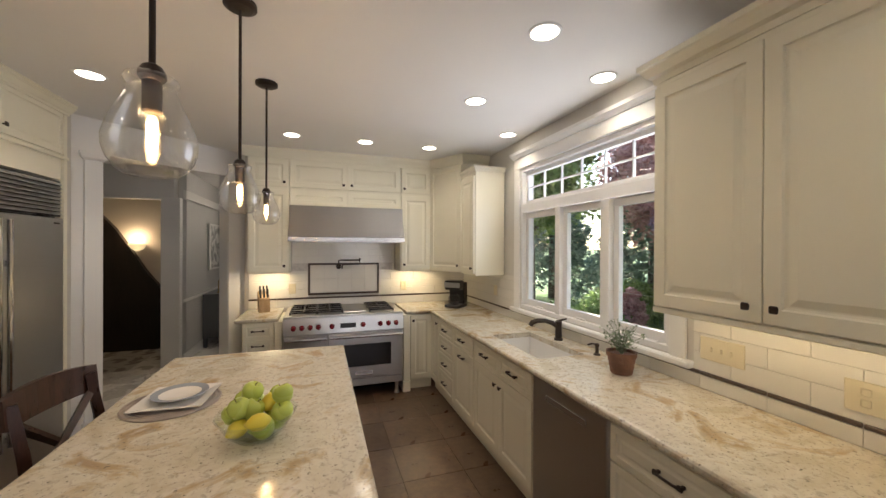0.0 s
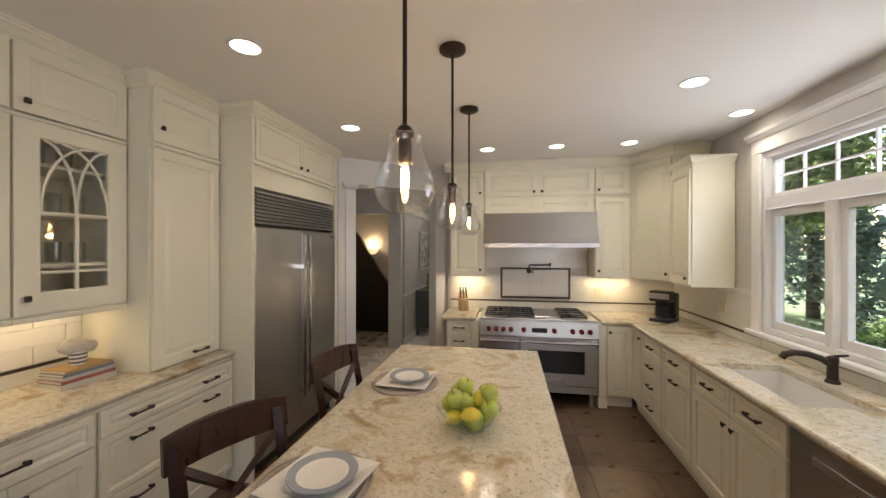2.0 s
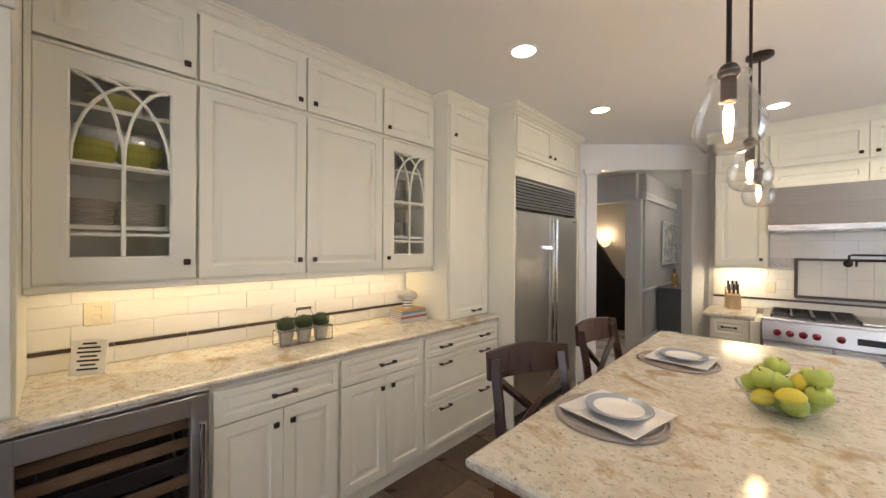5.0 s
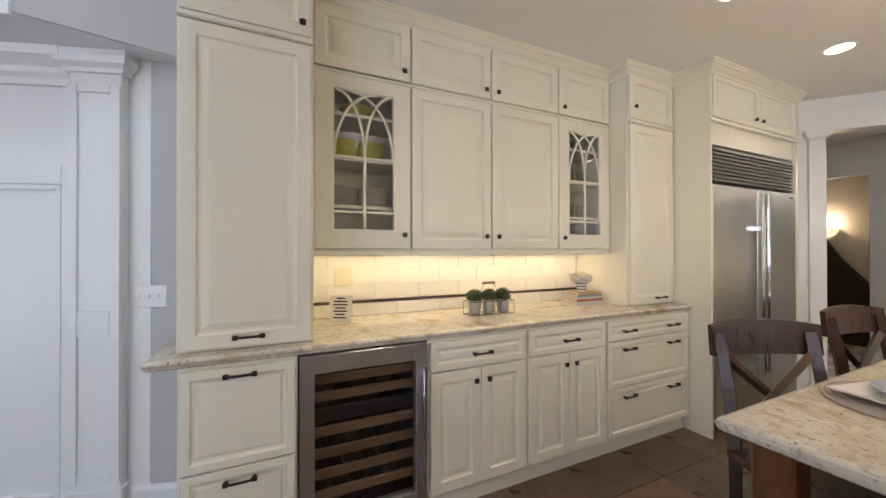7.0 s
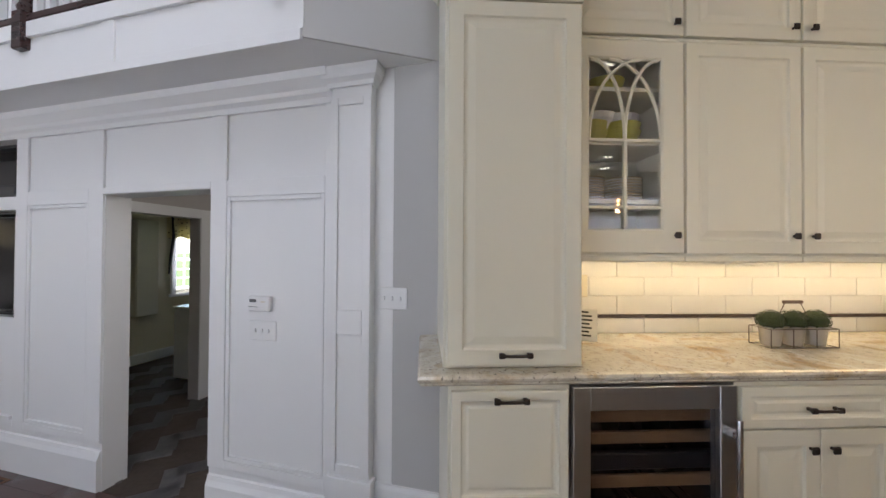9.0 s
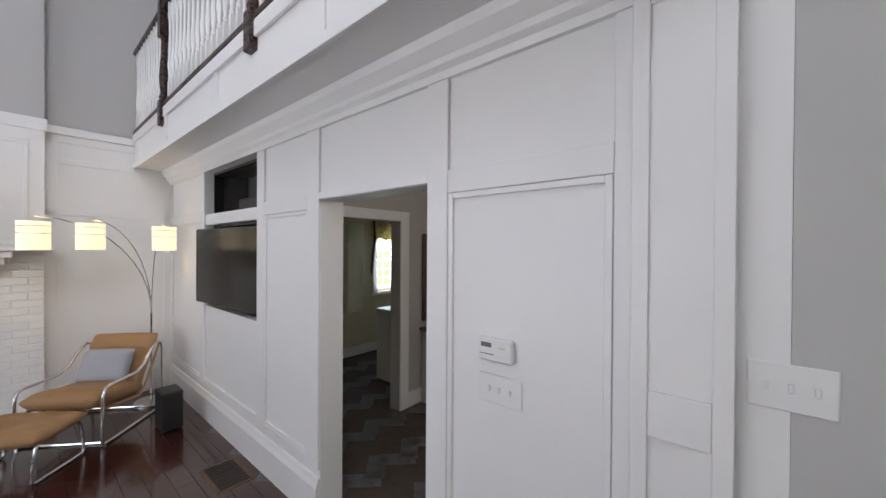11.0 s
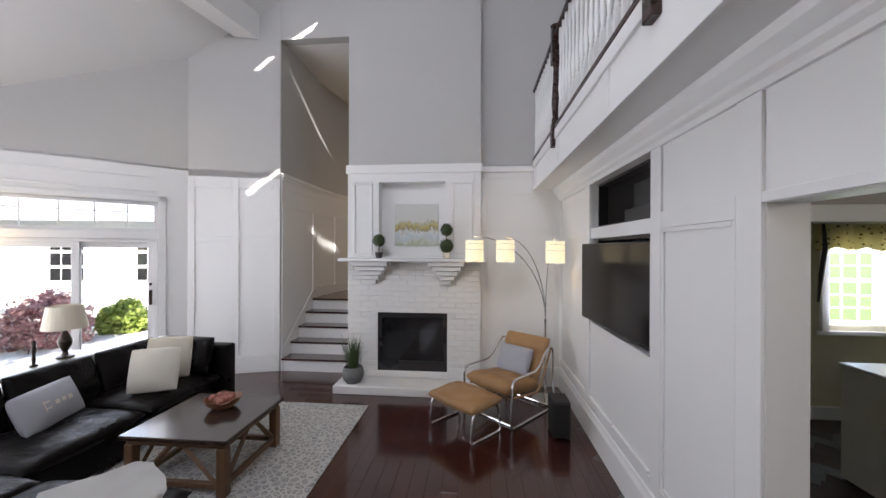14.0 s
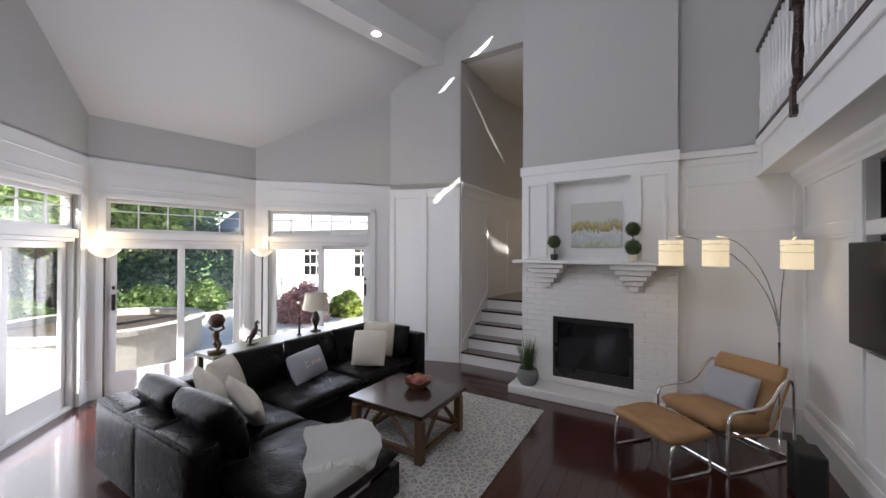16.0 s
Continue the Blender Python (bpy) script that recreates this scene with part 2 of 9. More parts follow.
def tube(bm, pts, r, seg=8, close=False):
    """A round bar along points; r is one radius or one for each point."""
    pts = [Vector(p) for p in pts]
    rings, count = [], len(pts)
    up = Vector((0, 0, 1))
    last = None
    for i, p in enumerate(pts):
        d = (pts[(i + 1) % count] - pts[i - 1]) if close else (pts[min(i + 1, count - 1)] - pts[max(i - 1, 0)])
        d.normalize()
        side = last if last is not None else (d.cross(up) if abs(d.z) < 0.95 else d.cross(Vector((1, 0, 0))))
        side = (side - d * side.dot(d)).normalized()
        last = side
        top = side.cross(d)
        q = r[i] if isinstance(r, (list, tuple)) else r
        rings.append([bm.verts.new(p + side * q * math.cos(2 * math.pi * k / seg) + top * q * math.sin(2 * math.pi * k / seg)) for k in range(seg)])
    pairs = list(zip(rings, rings[1:])) + ([(rings[-1], rings[0])] if close else [])
    for a, b in pairs:
        for k in range(seg):
            bm.faces.new((a[k], a[(k + 1) % seg], b[(k + 1) % seg], b[k]))
    if not close:
        bm.faces.new(rings[0][::-1])
        bm.faces.new(rings[-1])


def tubed(pts, r, seg=8, close=False):
    bm = bmesh.new()
    tube(bm, pts, r, seg, close)
    return bm


def rings_panel(bm, x0, z0, x1, z1, prof):
    """A front made of nested rectangles in the xz plane: prof is (inset, y) from the rim inward, closed in the middle."""
    last = None
    for d, y in prof:
        ring = [bm.verts.new(c) for c in ((x0 + d, y, z0 + d), (x1 - d, y, z0 + d), (x1 - d, y, z1 - d), (x0 + d, y, z1 - d))]
        if last:
            for k in range(4):
                bm.faces.new((last[k], last[(k + 1) % 4], ring[(k + 1) % 4], ring[k]))
        last = ring
    bm.faces.new(last)


RAISED = ((0, 0), (0, -0.019), (0.002, -0.021), (0.055, -0.021), (0.060, -0.013), (0.068, -0.011), (0.074, -0.011), (0.100, -0.017))
DRAWER = ((0, 0), (0, -0.019), (0.002, -0.021), (0.032, -0.021), (0.036, -0.014), (0.042, -0.012), (0.050, -0.012), (0.060, -0.016))


def sweep(bm, path, prof, close=False):
    """Runs a profile of (out, up) along a level path of (x, y, z); out is to the right of the way."""
    pts = [Vector(p) for p in path]
    count = len(pts)
    rings = []
    for i, p in enumerate(pts):
        a = (p - pts[i - 1]) if (i or close) else (pts[1] - p)
        b = (pts[(i + 1) % count] - p) if (i < count - 1 or close) else a
        a, b = Vector((a.x, a.y, 0)).normalized(), Vector((b.x, b.y, 0)).normalized()
        na, nb = Vector((a.y, -a.x, 0)), Vector((b.y, -b.x, 0))
        n = (na + nb).normalized()
        k = 1 / max(0.3, n.dot(na))
        rings.append([bm.verts.new(p + n * (o * k) + Vector((0, 0, h))) for o, h in prof])
    m = len(prof)
    for a, b in list(zip(rings, rings[1:])) + ([(rings[-1], rings[0])] if close else []):
        for k in range(m):
            bm.faces.new((a[k], a[(k + 1) % m], b[(k + 1) % m], b[k]))
    if not close:
        bm.faces.new(rings[0])
        bm.faces.new(rings[-1][::-1])


def prism(bm, outline, z0, z1):
    """An upright block over an outline of (x, y)."""
    a = [bm.verts.new((x, y, z0)) for x, y in outline]
    b = [bm.verts.new((x, y, z1)) for x, y in outline]
    k = len(a)
    bm.faces.new(a[::-1])
    bm.faces.new(b)
    for i in range(k):
        bm.faces.new((a[i], a[(i + 1) % k], b[(i + 1) % k], b[i]))


def slab(outline, z0, z1):
    bm = bmesh.new()
    prism(bm, outline, z0, z1)
    return bm


def wall_holes(bm, length, z0, z1, thick, holes, top=None):
    """A wall in the xz plane from x = 0 to length, its face at y = 0 and its back at y = thick, with holes (x0, z0, x1, z1). top: (x, z) pairs of a sloping head."""
    xs = sorted({0.0, length, *[h[0] for h in holes], *[h[2] for h in holes]})
    zs = sorted({z0, z1, *[h[1] for h in holes], *[h[3] for h in holes]})
    for xa, xb in zip(xs, xs[1:]):
        runs, start = [], None
        for za, zb in zip(zs, zs[1:]):
            mx, mz = (xa + xb) / 2, (za + zb) / 2
            free = any(h[0] < mx < h[2] and h[1] < mz < h[3] for h in holes)
            if not free:
                start = za if start is None else start
                end = zb
            if (free or zb == zs[-1]) and start is not None:
                runs.append((start, end))
                start = None
        for a, b in runs:
            box(bm, xa, 0, a, xb, thick, b)


def facing(x, y, rz, z=0.0):
    return pose(x, y, z, 0, 0, rz)


# ---- Large structure: kitchen ----
KX0, KX1, KY0, KY1 = -2.22, 2.30, -0.66, 4.95


def setting(name, bm, material, m=None, label="", category="wall"):
    return tagged(part(name, bm, material, None, "", m), label or name.replace("_", " "), category, "", "structure")


setting("kitchen_floor", slab([(-2.4, KY0 - 0.5), (2.5, KY0 - 0.5), (2.5, 8.4), (-5.2, 8.4), (-5.2, 4.0), (-2.4, 3.6)], -0.3, -0.006), GROUT, None, "dark grout bed under the kitchen tiles", "floor")
setting("kitchen_ceiling", slab([(-2.4, KY0), (2.5, KY0), (2.5, 8.4), (-5.2, 8.4), (-5.2, 4.0), (-2.4, 3.6)], CEIL, CEIL + 0.15), CEILING, None, "smooth pale painted kitchen ceiling", "ceiling")
setting("wall_hutch", boxed(KX0 - 0.15, KY0, -0.3, KX0, 3.85, CEIL), KWALL, None, "warm grey painted wall behind the cabinets")
setting("wall_range", boxed(-0.42, KY1, -0.3, KX1 + 0.15, KY1 + 0.15, CEIL), KWALL, None, "warm grey painted wall behind the range")

# Window wall: local x runs from the range wall towards the sitting room
WIN = dict(a=1.26, b=3.145, sill=1.045, head=2.42)      # along the wall, from the range wall corner
bm = bmesh.new()
wall_holes(bm, KY1 + 0.8, -0.3, CEIL, 0.15, [(WIN["a"] + 0.25, WIN["sill"], WIN["b"], WIN["head"])])
setting("wall_window", bm, KWALL, facing(KX1, KY1, -90), "warm grey painted wall with a wide window")
# Wall with the cased opening towards the hall, set across the corner
OA, OB = Vector((-1.56, 4.00, 0)), Vector((-0.40, 5.06, 0))
OLEN = (OB - OA).length
ODEG = math.degrees(math.atan2((OB - OA).y, (OB - OA).x))
bm = bmesh.new()
wall_holes(bm, OLEN, -0.3, CEIL, 0.16, [(0.25, -0.3, 1.325, 2.43)])
setting("wall_hall", bm, TRIM, facing(OA.x, OA.y, ODEG), "white painted wall with a wide cased opening")
bm = bmesh.new()
for a, b in ((0.13, 0.25), (1.325, 1.46)):
    box(bm, a, -0.022, 0, b, 0, 2.36, 0.004)
    box(bm, a - 0.012, -0.034, 0, b + 0.012, 0, 0.16, 0.004)
    sweep(bm, [(a - 0.004, 0.0, 2.36), (a - 0.004, -0.022, 2.36), (b + 0.004, -0.022, 2.36), (b + 0.004, 0, 2.36)], [(0, 0), (0.02, 0.02), (0.03, 0.05), (0.03, 0.07), (0, 0.07)])
setting("trim_hall_opening", bm, TRIM, facing(OA.x, OA.y, ODEG), "white pilaster casings beside the hall opening", "trim")
setting("wall_fridge_end", boxed(-2.36, 3.85, -0.3, -1.50, 4.0, CEIL), KWALL, None, "warm grey painted wall beside the refrigerator")

# ---- Large structure: hall beyond the kitchen ----
HALL = paint("hall_wall_paint", (0.55, 0.55, 0.55), 0.7, 90, 0.08, 0.04)
BEIGE = paint("beige_wall_paint", (0.52, 0.48, 0.42), 0.7, 90, 0.08, 0.05)
bm = bmesh.new()
wall_holes(bm, 3.4, -0.3, CEIL, 0.14, [(2.4, -0.3, 3.30, 2.28)])
setting("wall_hall_stairs", bm, TRIM, facing(-4.9, 6.16, 0), "white wall with a narrow opening to dark stairs")
setting("wall_hall_pier", boxed(-1.62, 6.06, 0, -1.40, 6.159, 2.30, 0.004), TRIM, None, "white pilaster beside the stair opening")
setting("wall_hall_side", boxed(-1.499, 6.31, -0.3, -1.40, 8.4, CEIL), HALL, None, "pale grey hall wall with a chair rail")
bm = bmesh.new()
box(bm, -1.399, 6.17, 0.0, -1.383, 8.39, 0.14, 0.003)
box(bm, -1.399, 6.17, 0.86, -1.378, 8.39, 0.90, 0.003)
box(bm, -1.399, 6.17, 2.30, -1.36, 8.39, 2.42, 0.006)
setting("trim_hall", bm, TRIM, None, "white baseboard and rails on the hall wall", "trim")
setting("wall_hall_end", boxed(-5.2, 8.4, -0.3, 2.5, 8.5, CEIL), HALL, None, "pale grey wall closing the hall")
setting("wall_hall_left", boxed(-5.3, 3.9, -0.3, -5.2, 8.4, CEIL), HALL, None, "pale grey wall closing the hall")
setting("wall_hall_front", boxed(-5.2, 3.86, -0.3, -2.37, 4.0, CEIL), HALL, None, "pale grey wall closing the hall")
setting("wall_hall_right", boxed(1.2, 5.11, -0.3, 1.3, 8.4, CEIL), HALL, None, "pale grey wall closing the hall")
setting("wall_stairwell", boxed(-4.9, 7.30, -0.3, -1.50, 7.4, CEIL), BEIGE, None, "beige wall above the dark stairs")
DARKWOOD = wood("dark_stair_wood", (0.012, 0.007, 0.005), (0.035, 0.02, 0.014), 0.4, 1.0, (6, 6, 1))
bm = bmesh.new()
curve = [(-2.9, 2.25), (-2.62, 1.92), (-2.42, 1.60), (-2.22, 1.25), (-2.05, 1.02), (-1.86, 0.80), (-1.502, 0.78)]
a = [bm.verts.new((x, 7.20, z)) for x, z in curve] + [bm.verts.new((-1.502, 7.20, -0.003)), bm.verts.new((-2.9, 7.20, -0.003))]
b = [bm.verts.new((v.co.x, 7.296, v.co.z)) for v in a]
bm.faces.new(a)
bm.faces.new(b[::-1])
for k in range(len(a)):
    q = (k + 1) % len(a)
    bm.faces.new((a[k], b[k], b[q], a[q]))
setting("stair_panel", bm, DARKWOOD, None, "dark stained panel curving down with the stairs", "stairs")

# ---- Large structure: sitting room, in its own turned frame ----
TV_U = -1.90
CHIM_V = -6.92
# corners of the faceted bay, in the turned frame
BAY = [(2.14, -7.32), (3.31, -6.96), (4.83, -5.48), (5.22, -3.62), (3.62, -2.18), (2.43, -0.04)]
setting("living_subfloor", slab([(-2.0, -1.0), (-2.0, -9.6), (2.2, -9.6), (3.5, -7.2), (5.0, -5.6), (5.4, -3.6), (4.9, -1.7), (3.4, 0.1), (0.5, 0.9), (-1.0, -0.4)], LOW - 0.3, LOW - 0.012), CHERRY, TURNED, "dark cherry wood floor base", "floor")
bm = bmesh.new()
DOOR_V0, DOOR_V1 = 2.76, 3.67
NICHE_V0, NICHE_V1 = 4.58, 5.81


def along_tv(v):
    return v - 1.55


wall_holes(bm, 6.8, LOW - 0.3, 2.62, 0.16, [(along_tv(DOOR_V0), LOW - 0.3, along_tv(DOOR_V1), 1.755), (along_tv(NICHE_V0), 1.775, along_tv(NICHE_V1), 2.20), (along_tv(NICHE_V0), 0.865, along_tv(NICHE_V1), 1.675)])
# face towards +u: local x runs along -v
WTV = TURNED @ pose(TV_U, -1.55, 0, 0, 0, -90) @ Matrix.Scale(-1, 4, (0, 1, 0))
TOP = 6.592
setting("wall_tv", bm, PANEL, WTV, "white panelled wall with a doorway and a television recess")
setting("wall_switch", boxed(TV_U - 0.16, -1.549, -0.3, TV_U, -0.9, 2.62), GREY, TURNED, "pale grey painted wall beside the cabinets")
setting("wall_alcove", boxed(-3.2, -7.24, LOW - 0.3, -0.84, -7.08, TOP), GREY, TURNED, "grey and white wall beside the chimney")
setting("wall_stair_back", boxed(-2.55, -10.55, LOW - 0.3, 2.4, -10.4, 4.8), GREY, TURNED, "grey wall at the head of the stairs")


def stair_u(v):
    """The face of the stair wall, which bends slowly away behind the chimney."""
    run = max(0.0, -8.35 - v)
    return 2.14 - 0.10 * run * run


def bent(bm, v0, v1, z0, z1, out0, out1, steps=14, low1=None, high1=None):
    """A strip along the stair wall, out0 to out1 proud of its face; low1 and high1: its edges at the far end."""
    low1, high1 = z0 if low1 is None else low1, z1 if high1 is None else high1
    rings = []
    for k in range(steps + 1):
        q = k / steps
        v = v0 + (v1 - v0) * q
        a, b = z0 + (low1 - z0) * q, z1 + (high1 - z1) * q
        rings.append([bm.verts.new((stair_u(v) - o, v, z)) for o, z in ((out0, a), (out1, a), (out1, b), (out0, b))])
    for a, b in zip(rings, rings[1:]):
        for k in range(4):
            bm.faces.new((a[k], a[(k + 1) % 4], b[(k + 1) % 4], b[k]))
    bm.faces.new(rings[0])
    bm.faces.new(rings[-1][::-1])


bm = bmesh.new()
bent(bm, -7.35, -10.4, LOW - 0.3, 4.69, -0.16, 0.0, 24)
setting("wall_stair_side", bm, GREY, TURNED, "grey wall rising and bending beside the stairs")
setting("wall_over_stairs", boxed(0.94, -7.48, 4.69, 2.14, -7.32, TOP), GREY, TURNED, "grey wall above the stair opening")
setting("wall_stair_left", boxed(-2.55, -10.399, LOW - 0.3, -2.4, -7.9, 4.69), GREY, TURNED, "grey wall closing the stair landing")
setting("stair_ceiling", boxed(-2.55, -10.4, 4.69, 2.30, -7.481, 4.80), CEILING, TURNED, "flat pale ceiling over the stairs", "ceiling")
setting("wall_chimney_back", boxed(-2.4, -7.9, LOW - 0.3, -0.84, -7.75, TOP), GREY, TURNED, "grey wall behind the alcove")
setting("wall_upper_hall", boxed(-3.2, -7.08, 2.5, -3.05, -0.6, TOP), GREY, TURNED, "grey wall of the upper hallway")
setting("wall_upper_end", boxed(-3.05, -0.75, 2.7, -1.0, -0.6, TOP), GREY, TURNED, "grey wall above the kitchen")


def bay_wall(name, a, b, z0, z1, holes, label, mat=GREY, tops=None):
    """A wall of the bay from a to b in the turned frame; local x runs from b to a as seen from inside."""
    pa, pb = Vector((*a, 0)), Vector((*b, 0))
    d = pb - pa
    bm = bmesh.new()
    wall_holes(bm, d.length, z0, z1, -0.16, holes)
    e = d.normalized()
    for vt in bm.verts:
        vt.co.z = min(vt.co.z, roof(a[0] + vt.co.x * e.x - vt.co.y * e.y, a[1] + vt.co.x * e.y + vt.co.y * e.x))
    return setting(name, bm, mat, TURNED @ pose(a[0], a[1], 0, 0, 0, math.degrees(math.atan2(d.y, d.x))), label)


# seen from inside, each window facet holds a glazed door pair below and a transom above
N_U, N_V = math.cos(radians(-12)), math.sin(radians(-12))


def roof(u, v):
    return 3.20 + 0.93 * (5.84 - (u * N_U + v * N_V))


bay_wall("wall_bay_return", BAY[0], BAY[1], LOW - 0.3, 6.2, [], "white panelled and grey wall beside the stairs")
for k, name in ((1, "wall_bay_a"), (2, "wall_bay_b"), (3, "wall_bay_c")):
    L = (Vector(BAY[k + 1]) - Vector(BAY[k])).length
    side = 0.34 if k == 1 else 0.17
    side2 = 0.20 if k == 1 else 0.17
    bay_wall(name, BAY[k], BAY[k + 1], LOW - 0.3, 4.9, [(side, LOW - 0.02, L - side2, 1.69), (side, 1.79, L - side2, 2.19)], "faceted bay wall with glazed doors and a transom")
bay_wall("wall_bay_d", BAY[4], BAY[5], LOW - 0.3, 6.6, [], "grey painted wall closing the bay")
kx, ky = 2.45, -0.64
bm = boxed(-2.4, KY0 - 0.001, CEIL, 2.5, KY0 + 0.15, TOP)
setting("wall_over_kitchen", bm, GREY, None, "grey wall above the kitchen ceiling edge")
# vaulted ceiling: one slope up from the bay, then a level part
bm = bmesh.new()


def on_roof(n, s):
    """A point of the ceiling: n along the fall line, s along the eave."""
    u, v = n * N_U - s * N_V, n * N_V + s * N_U
    return (u, v, 3.20 + 0.93 * (5.84 - n))


# unseen slots, added so that sun streaks fall on the stair walls: ends in (n, s) on the slope, in (u, v) on the level
# part
SLOPE_GAPS = [((3.241, -4.66), (3.11, -4.89)), ((2.95, -5.0), (2.352, -4.726))]
LEVEL_GAPS = [((1.813, -1.263), (1.448, -1.915)), ((1.270, -1.70), (1.148, -2.29))]


def sheet(bm, outline, gaps, place, half, thick):
    loops = [outline]
    for a, b in gaps:
        d = Vector((b[0] - a[0], b[1] - a[1])).normalized() * half
        loops.append([(a[0] - d.y, a[1] + d.x), (b[0] - d.y, b[1] + d.x), (b[0] + d.y, b[1] - d.x), (a[0] + d.y, a[1] - d.x)])
    for lift in (0.0, thick):
        edges = []
        for loop in loops:
            vs = [bm.verts.new(Vector(place(*p)) + Vector((0, 0, lift))) for p in loop]
            edges += [bm.edges.new((vs[k], vs[(k + 1) % len(vs)])) for k in range(len(vs))]
        bmesh.ops.triangle_fill(bm, edges=edges, use_beauty=True)


sheet(bm, [(2.2, -7.7), (2.2, 1.1), (4.3, -0.9), (6.1, -2.0), (6.1, -4.7), (4.9, -6.5), (3.7, -7.1)], SLOPE_GAPS, on_roof, 0.07, 0.003)
hi = [on_roof(2.2, 1.1), on_roof(2.2, -7.7)]
sheet(bm, [hi[0][:2], hi[1][:2], (hi[1][0] - 6.5, hi[1][1]), (hi[0][0] - 6.5, hi[0][1] + 1.2)], LEVEL_GAPS, lambda u, v: (u, v, hi[0][2]), 0.03, 0.015)
setting("vaulted_ceiling", bm, VAULT, TURNED, "white sloping vaulted ceiling of the sitting room", "ceiling")
# ridge beam along the slope
bm = bmesh.new()
p, q = on_roof(4.02, -8.2), on_roof(4.02, 3.4)
d = Vector((q[0] - p[0], q[1] - p[1], 0)).normalized()
w = Vector((d.y, -d.x, 0)) * 0.15
vs = [bm.verts.new((c[0] + s * w.x, c[1] + s * w.y, z)) for c in (p, q) for s, z in ((-1, 4.66), (1, 4.66), (1, 5.2), (-1, 5.2))]
for f in ((0, 1, 2, 3), (7, 6, 5, 4), (0, 4, 5, 1), (1, 5, 6, 2), (2, 6, 7, 3), (3, 7, 4, 0)):
    bm.faces.new([vs[i] for i in f])
setting("ceiling_beam", bm, VAULT, TURNED, "white boxed beam under the vaulted ceiling", "beam")

# step from the kitchen down to the sitting room
setting("kitchen_step", slab([(-2.30, -0.62), (2.4, -0.62), (2.4, -1.02), (-1.2, -1.02), (-2.28, -1.36)], LOW - 0.02, -0.002), CHERRY, None, "dark wood step edge down to the sitting room", "step")
# ---- Kitchen: cabinets ----
def knob_mesh():
    bm = bmesh.new()
    spin(bm, [(0.006, 0), (0.005, 0.014)], 8)
    box(bm, -0.014, -0.014, 0.014, 0.014, 0.014, 0.024, 0.004)
    bmesh.ops.rotate(bm, verts=bm.verts, matrix=Matrix.Rotation(radians(90), 3, "X"))
    return bm


def pull_mesh(w=0.10):
    bm = bmesh.new()
    for s in (-1, 1):
        box(bm, s * w / 2 - 0.007, -0.026, -0.006, s * w / 2 + 0.007, 0, 0.006, 0.002)
        box(bm, s * w / 2 - 0.011, -0.030, -0.010, s * w / 2 + 0.011, -0.018, 0.010, 0.003)
    tube(bm, [(-w / 2, -0.026, 0), (-w / 4, -0.031, 0), (w / 4, -0.031, 0), (w / 2, -0.026, 0)], 0.0055, 8)
    return bm


def hardware(kind, at, parent):
    ob = part("knob" if kind == "knob" else "handle", knob_mesh() if kind == "knob" else pull_mesh(), BRONZE, parent, "dark bronze square knob" if kind == "knob" else "dark bronze bar pull")
    ob.matrix_basis = Matrix.Translation(at)
    return ob


def ring_frame(x0, z0, x1, z1, a0, c0, a1, c1, y0, y1):
    """A flat frame in the xz plane, between an outer and an inner rectangle, as one closed shape."""
    bm = bmesh.new()
    rings = [[bm.verts.new((x, y, z)) for x, z in ((p, q), (r, q), (r, t), (p, t))] for p, q, r, t, y in
             ((x0, z0, x1, z1, y1), (x0, z0, x1, z1, y0 + 0.002), (x0 + 0.002, z0 + 0.002, x1 - 0.002, z1 - 0.002, y0), (a0 - 0.008, c0 - 0.008, a1 + 0.008, c1 + 0.008, y0), (a0, c0, a1, c1, y0 + 0.006), (a0, c0, a1, c1, y1))]
    for a, b in zip(rings, rings[1:] + rings[:1]):
        for k in range(4):
            bm.faces.new((a[k], a[(k + 1) % 4], b[(k + 1) % 4], b[k]))
    return bm


def gothic_door(x0, z0, x1, z1, parent):
    """A glazed door whose bars cross as pointed arches."""
    s = 0.10
    g0, g1, h0, h1 = x0 + s, x1 - s, z0 + s + 0.005, z1 - s + 0.02
    door = part("glazed_door", ring_frame(x0, z0, x1, z1, g0, h0, g1, h1, -0.021, 0.0), CREAM, parent, "cream door with gothic glazing bars")
    w, h = g1 - g0, h1 - h0
    mid = (g0 + g1) / 2
    spring = h0 + h * 0.52
    part("glazing_bar", boxed(mid - 0.008, -0.019, h0, mid + 0.008, -0.004, spring, 0.002), CREAM, door)
    for z in (h0 + h * 0.125, spring):
        part("glazing_bar", boxed(g0, -0.018, z - 0.007, g1, -0.0065, z + 0.007, 0.002), CREAM, door)
    rise = h1 - spring
    for xa, xb in ((g0, mid + w * 0.22), (mid, g1 - 0.01), (g1, mid - w * 0.22), (mid, g0 + 0.01)):
        arc = [(xa + (xb - xa) * (1 - math.cos(k * math.pi / 16)), -0.012, spring + rise * math.sin(k * math.pi / 16)) for k in range(9)]
        part("glazing_bar", tubed(arc, 0.0075, 6), CREAM, door, "cream pointed-arch bar")
    part("pane", boxed(g0, -0.006, h0, g1, -0.003, h1), GLASS, door, "clear glass pane").visible_shadow = False
    return door


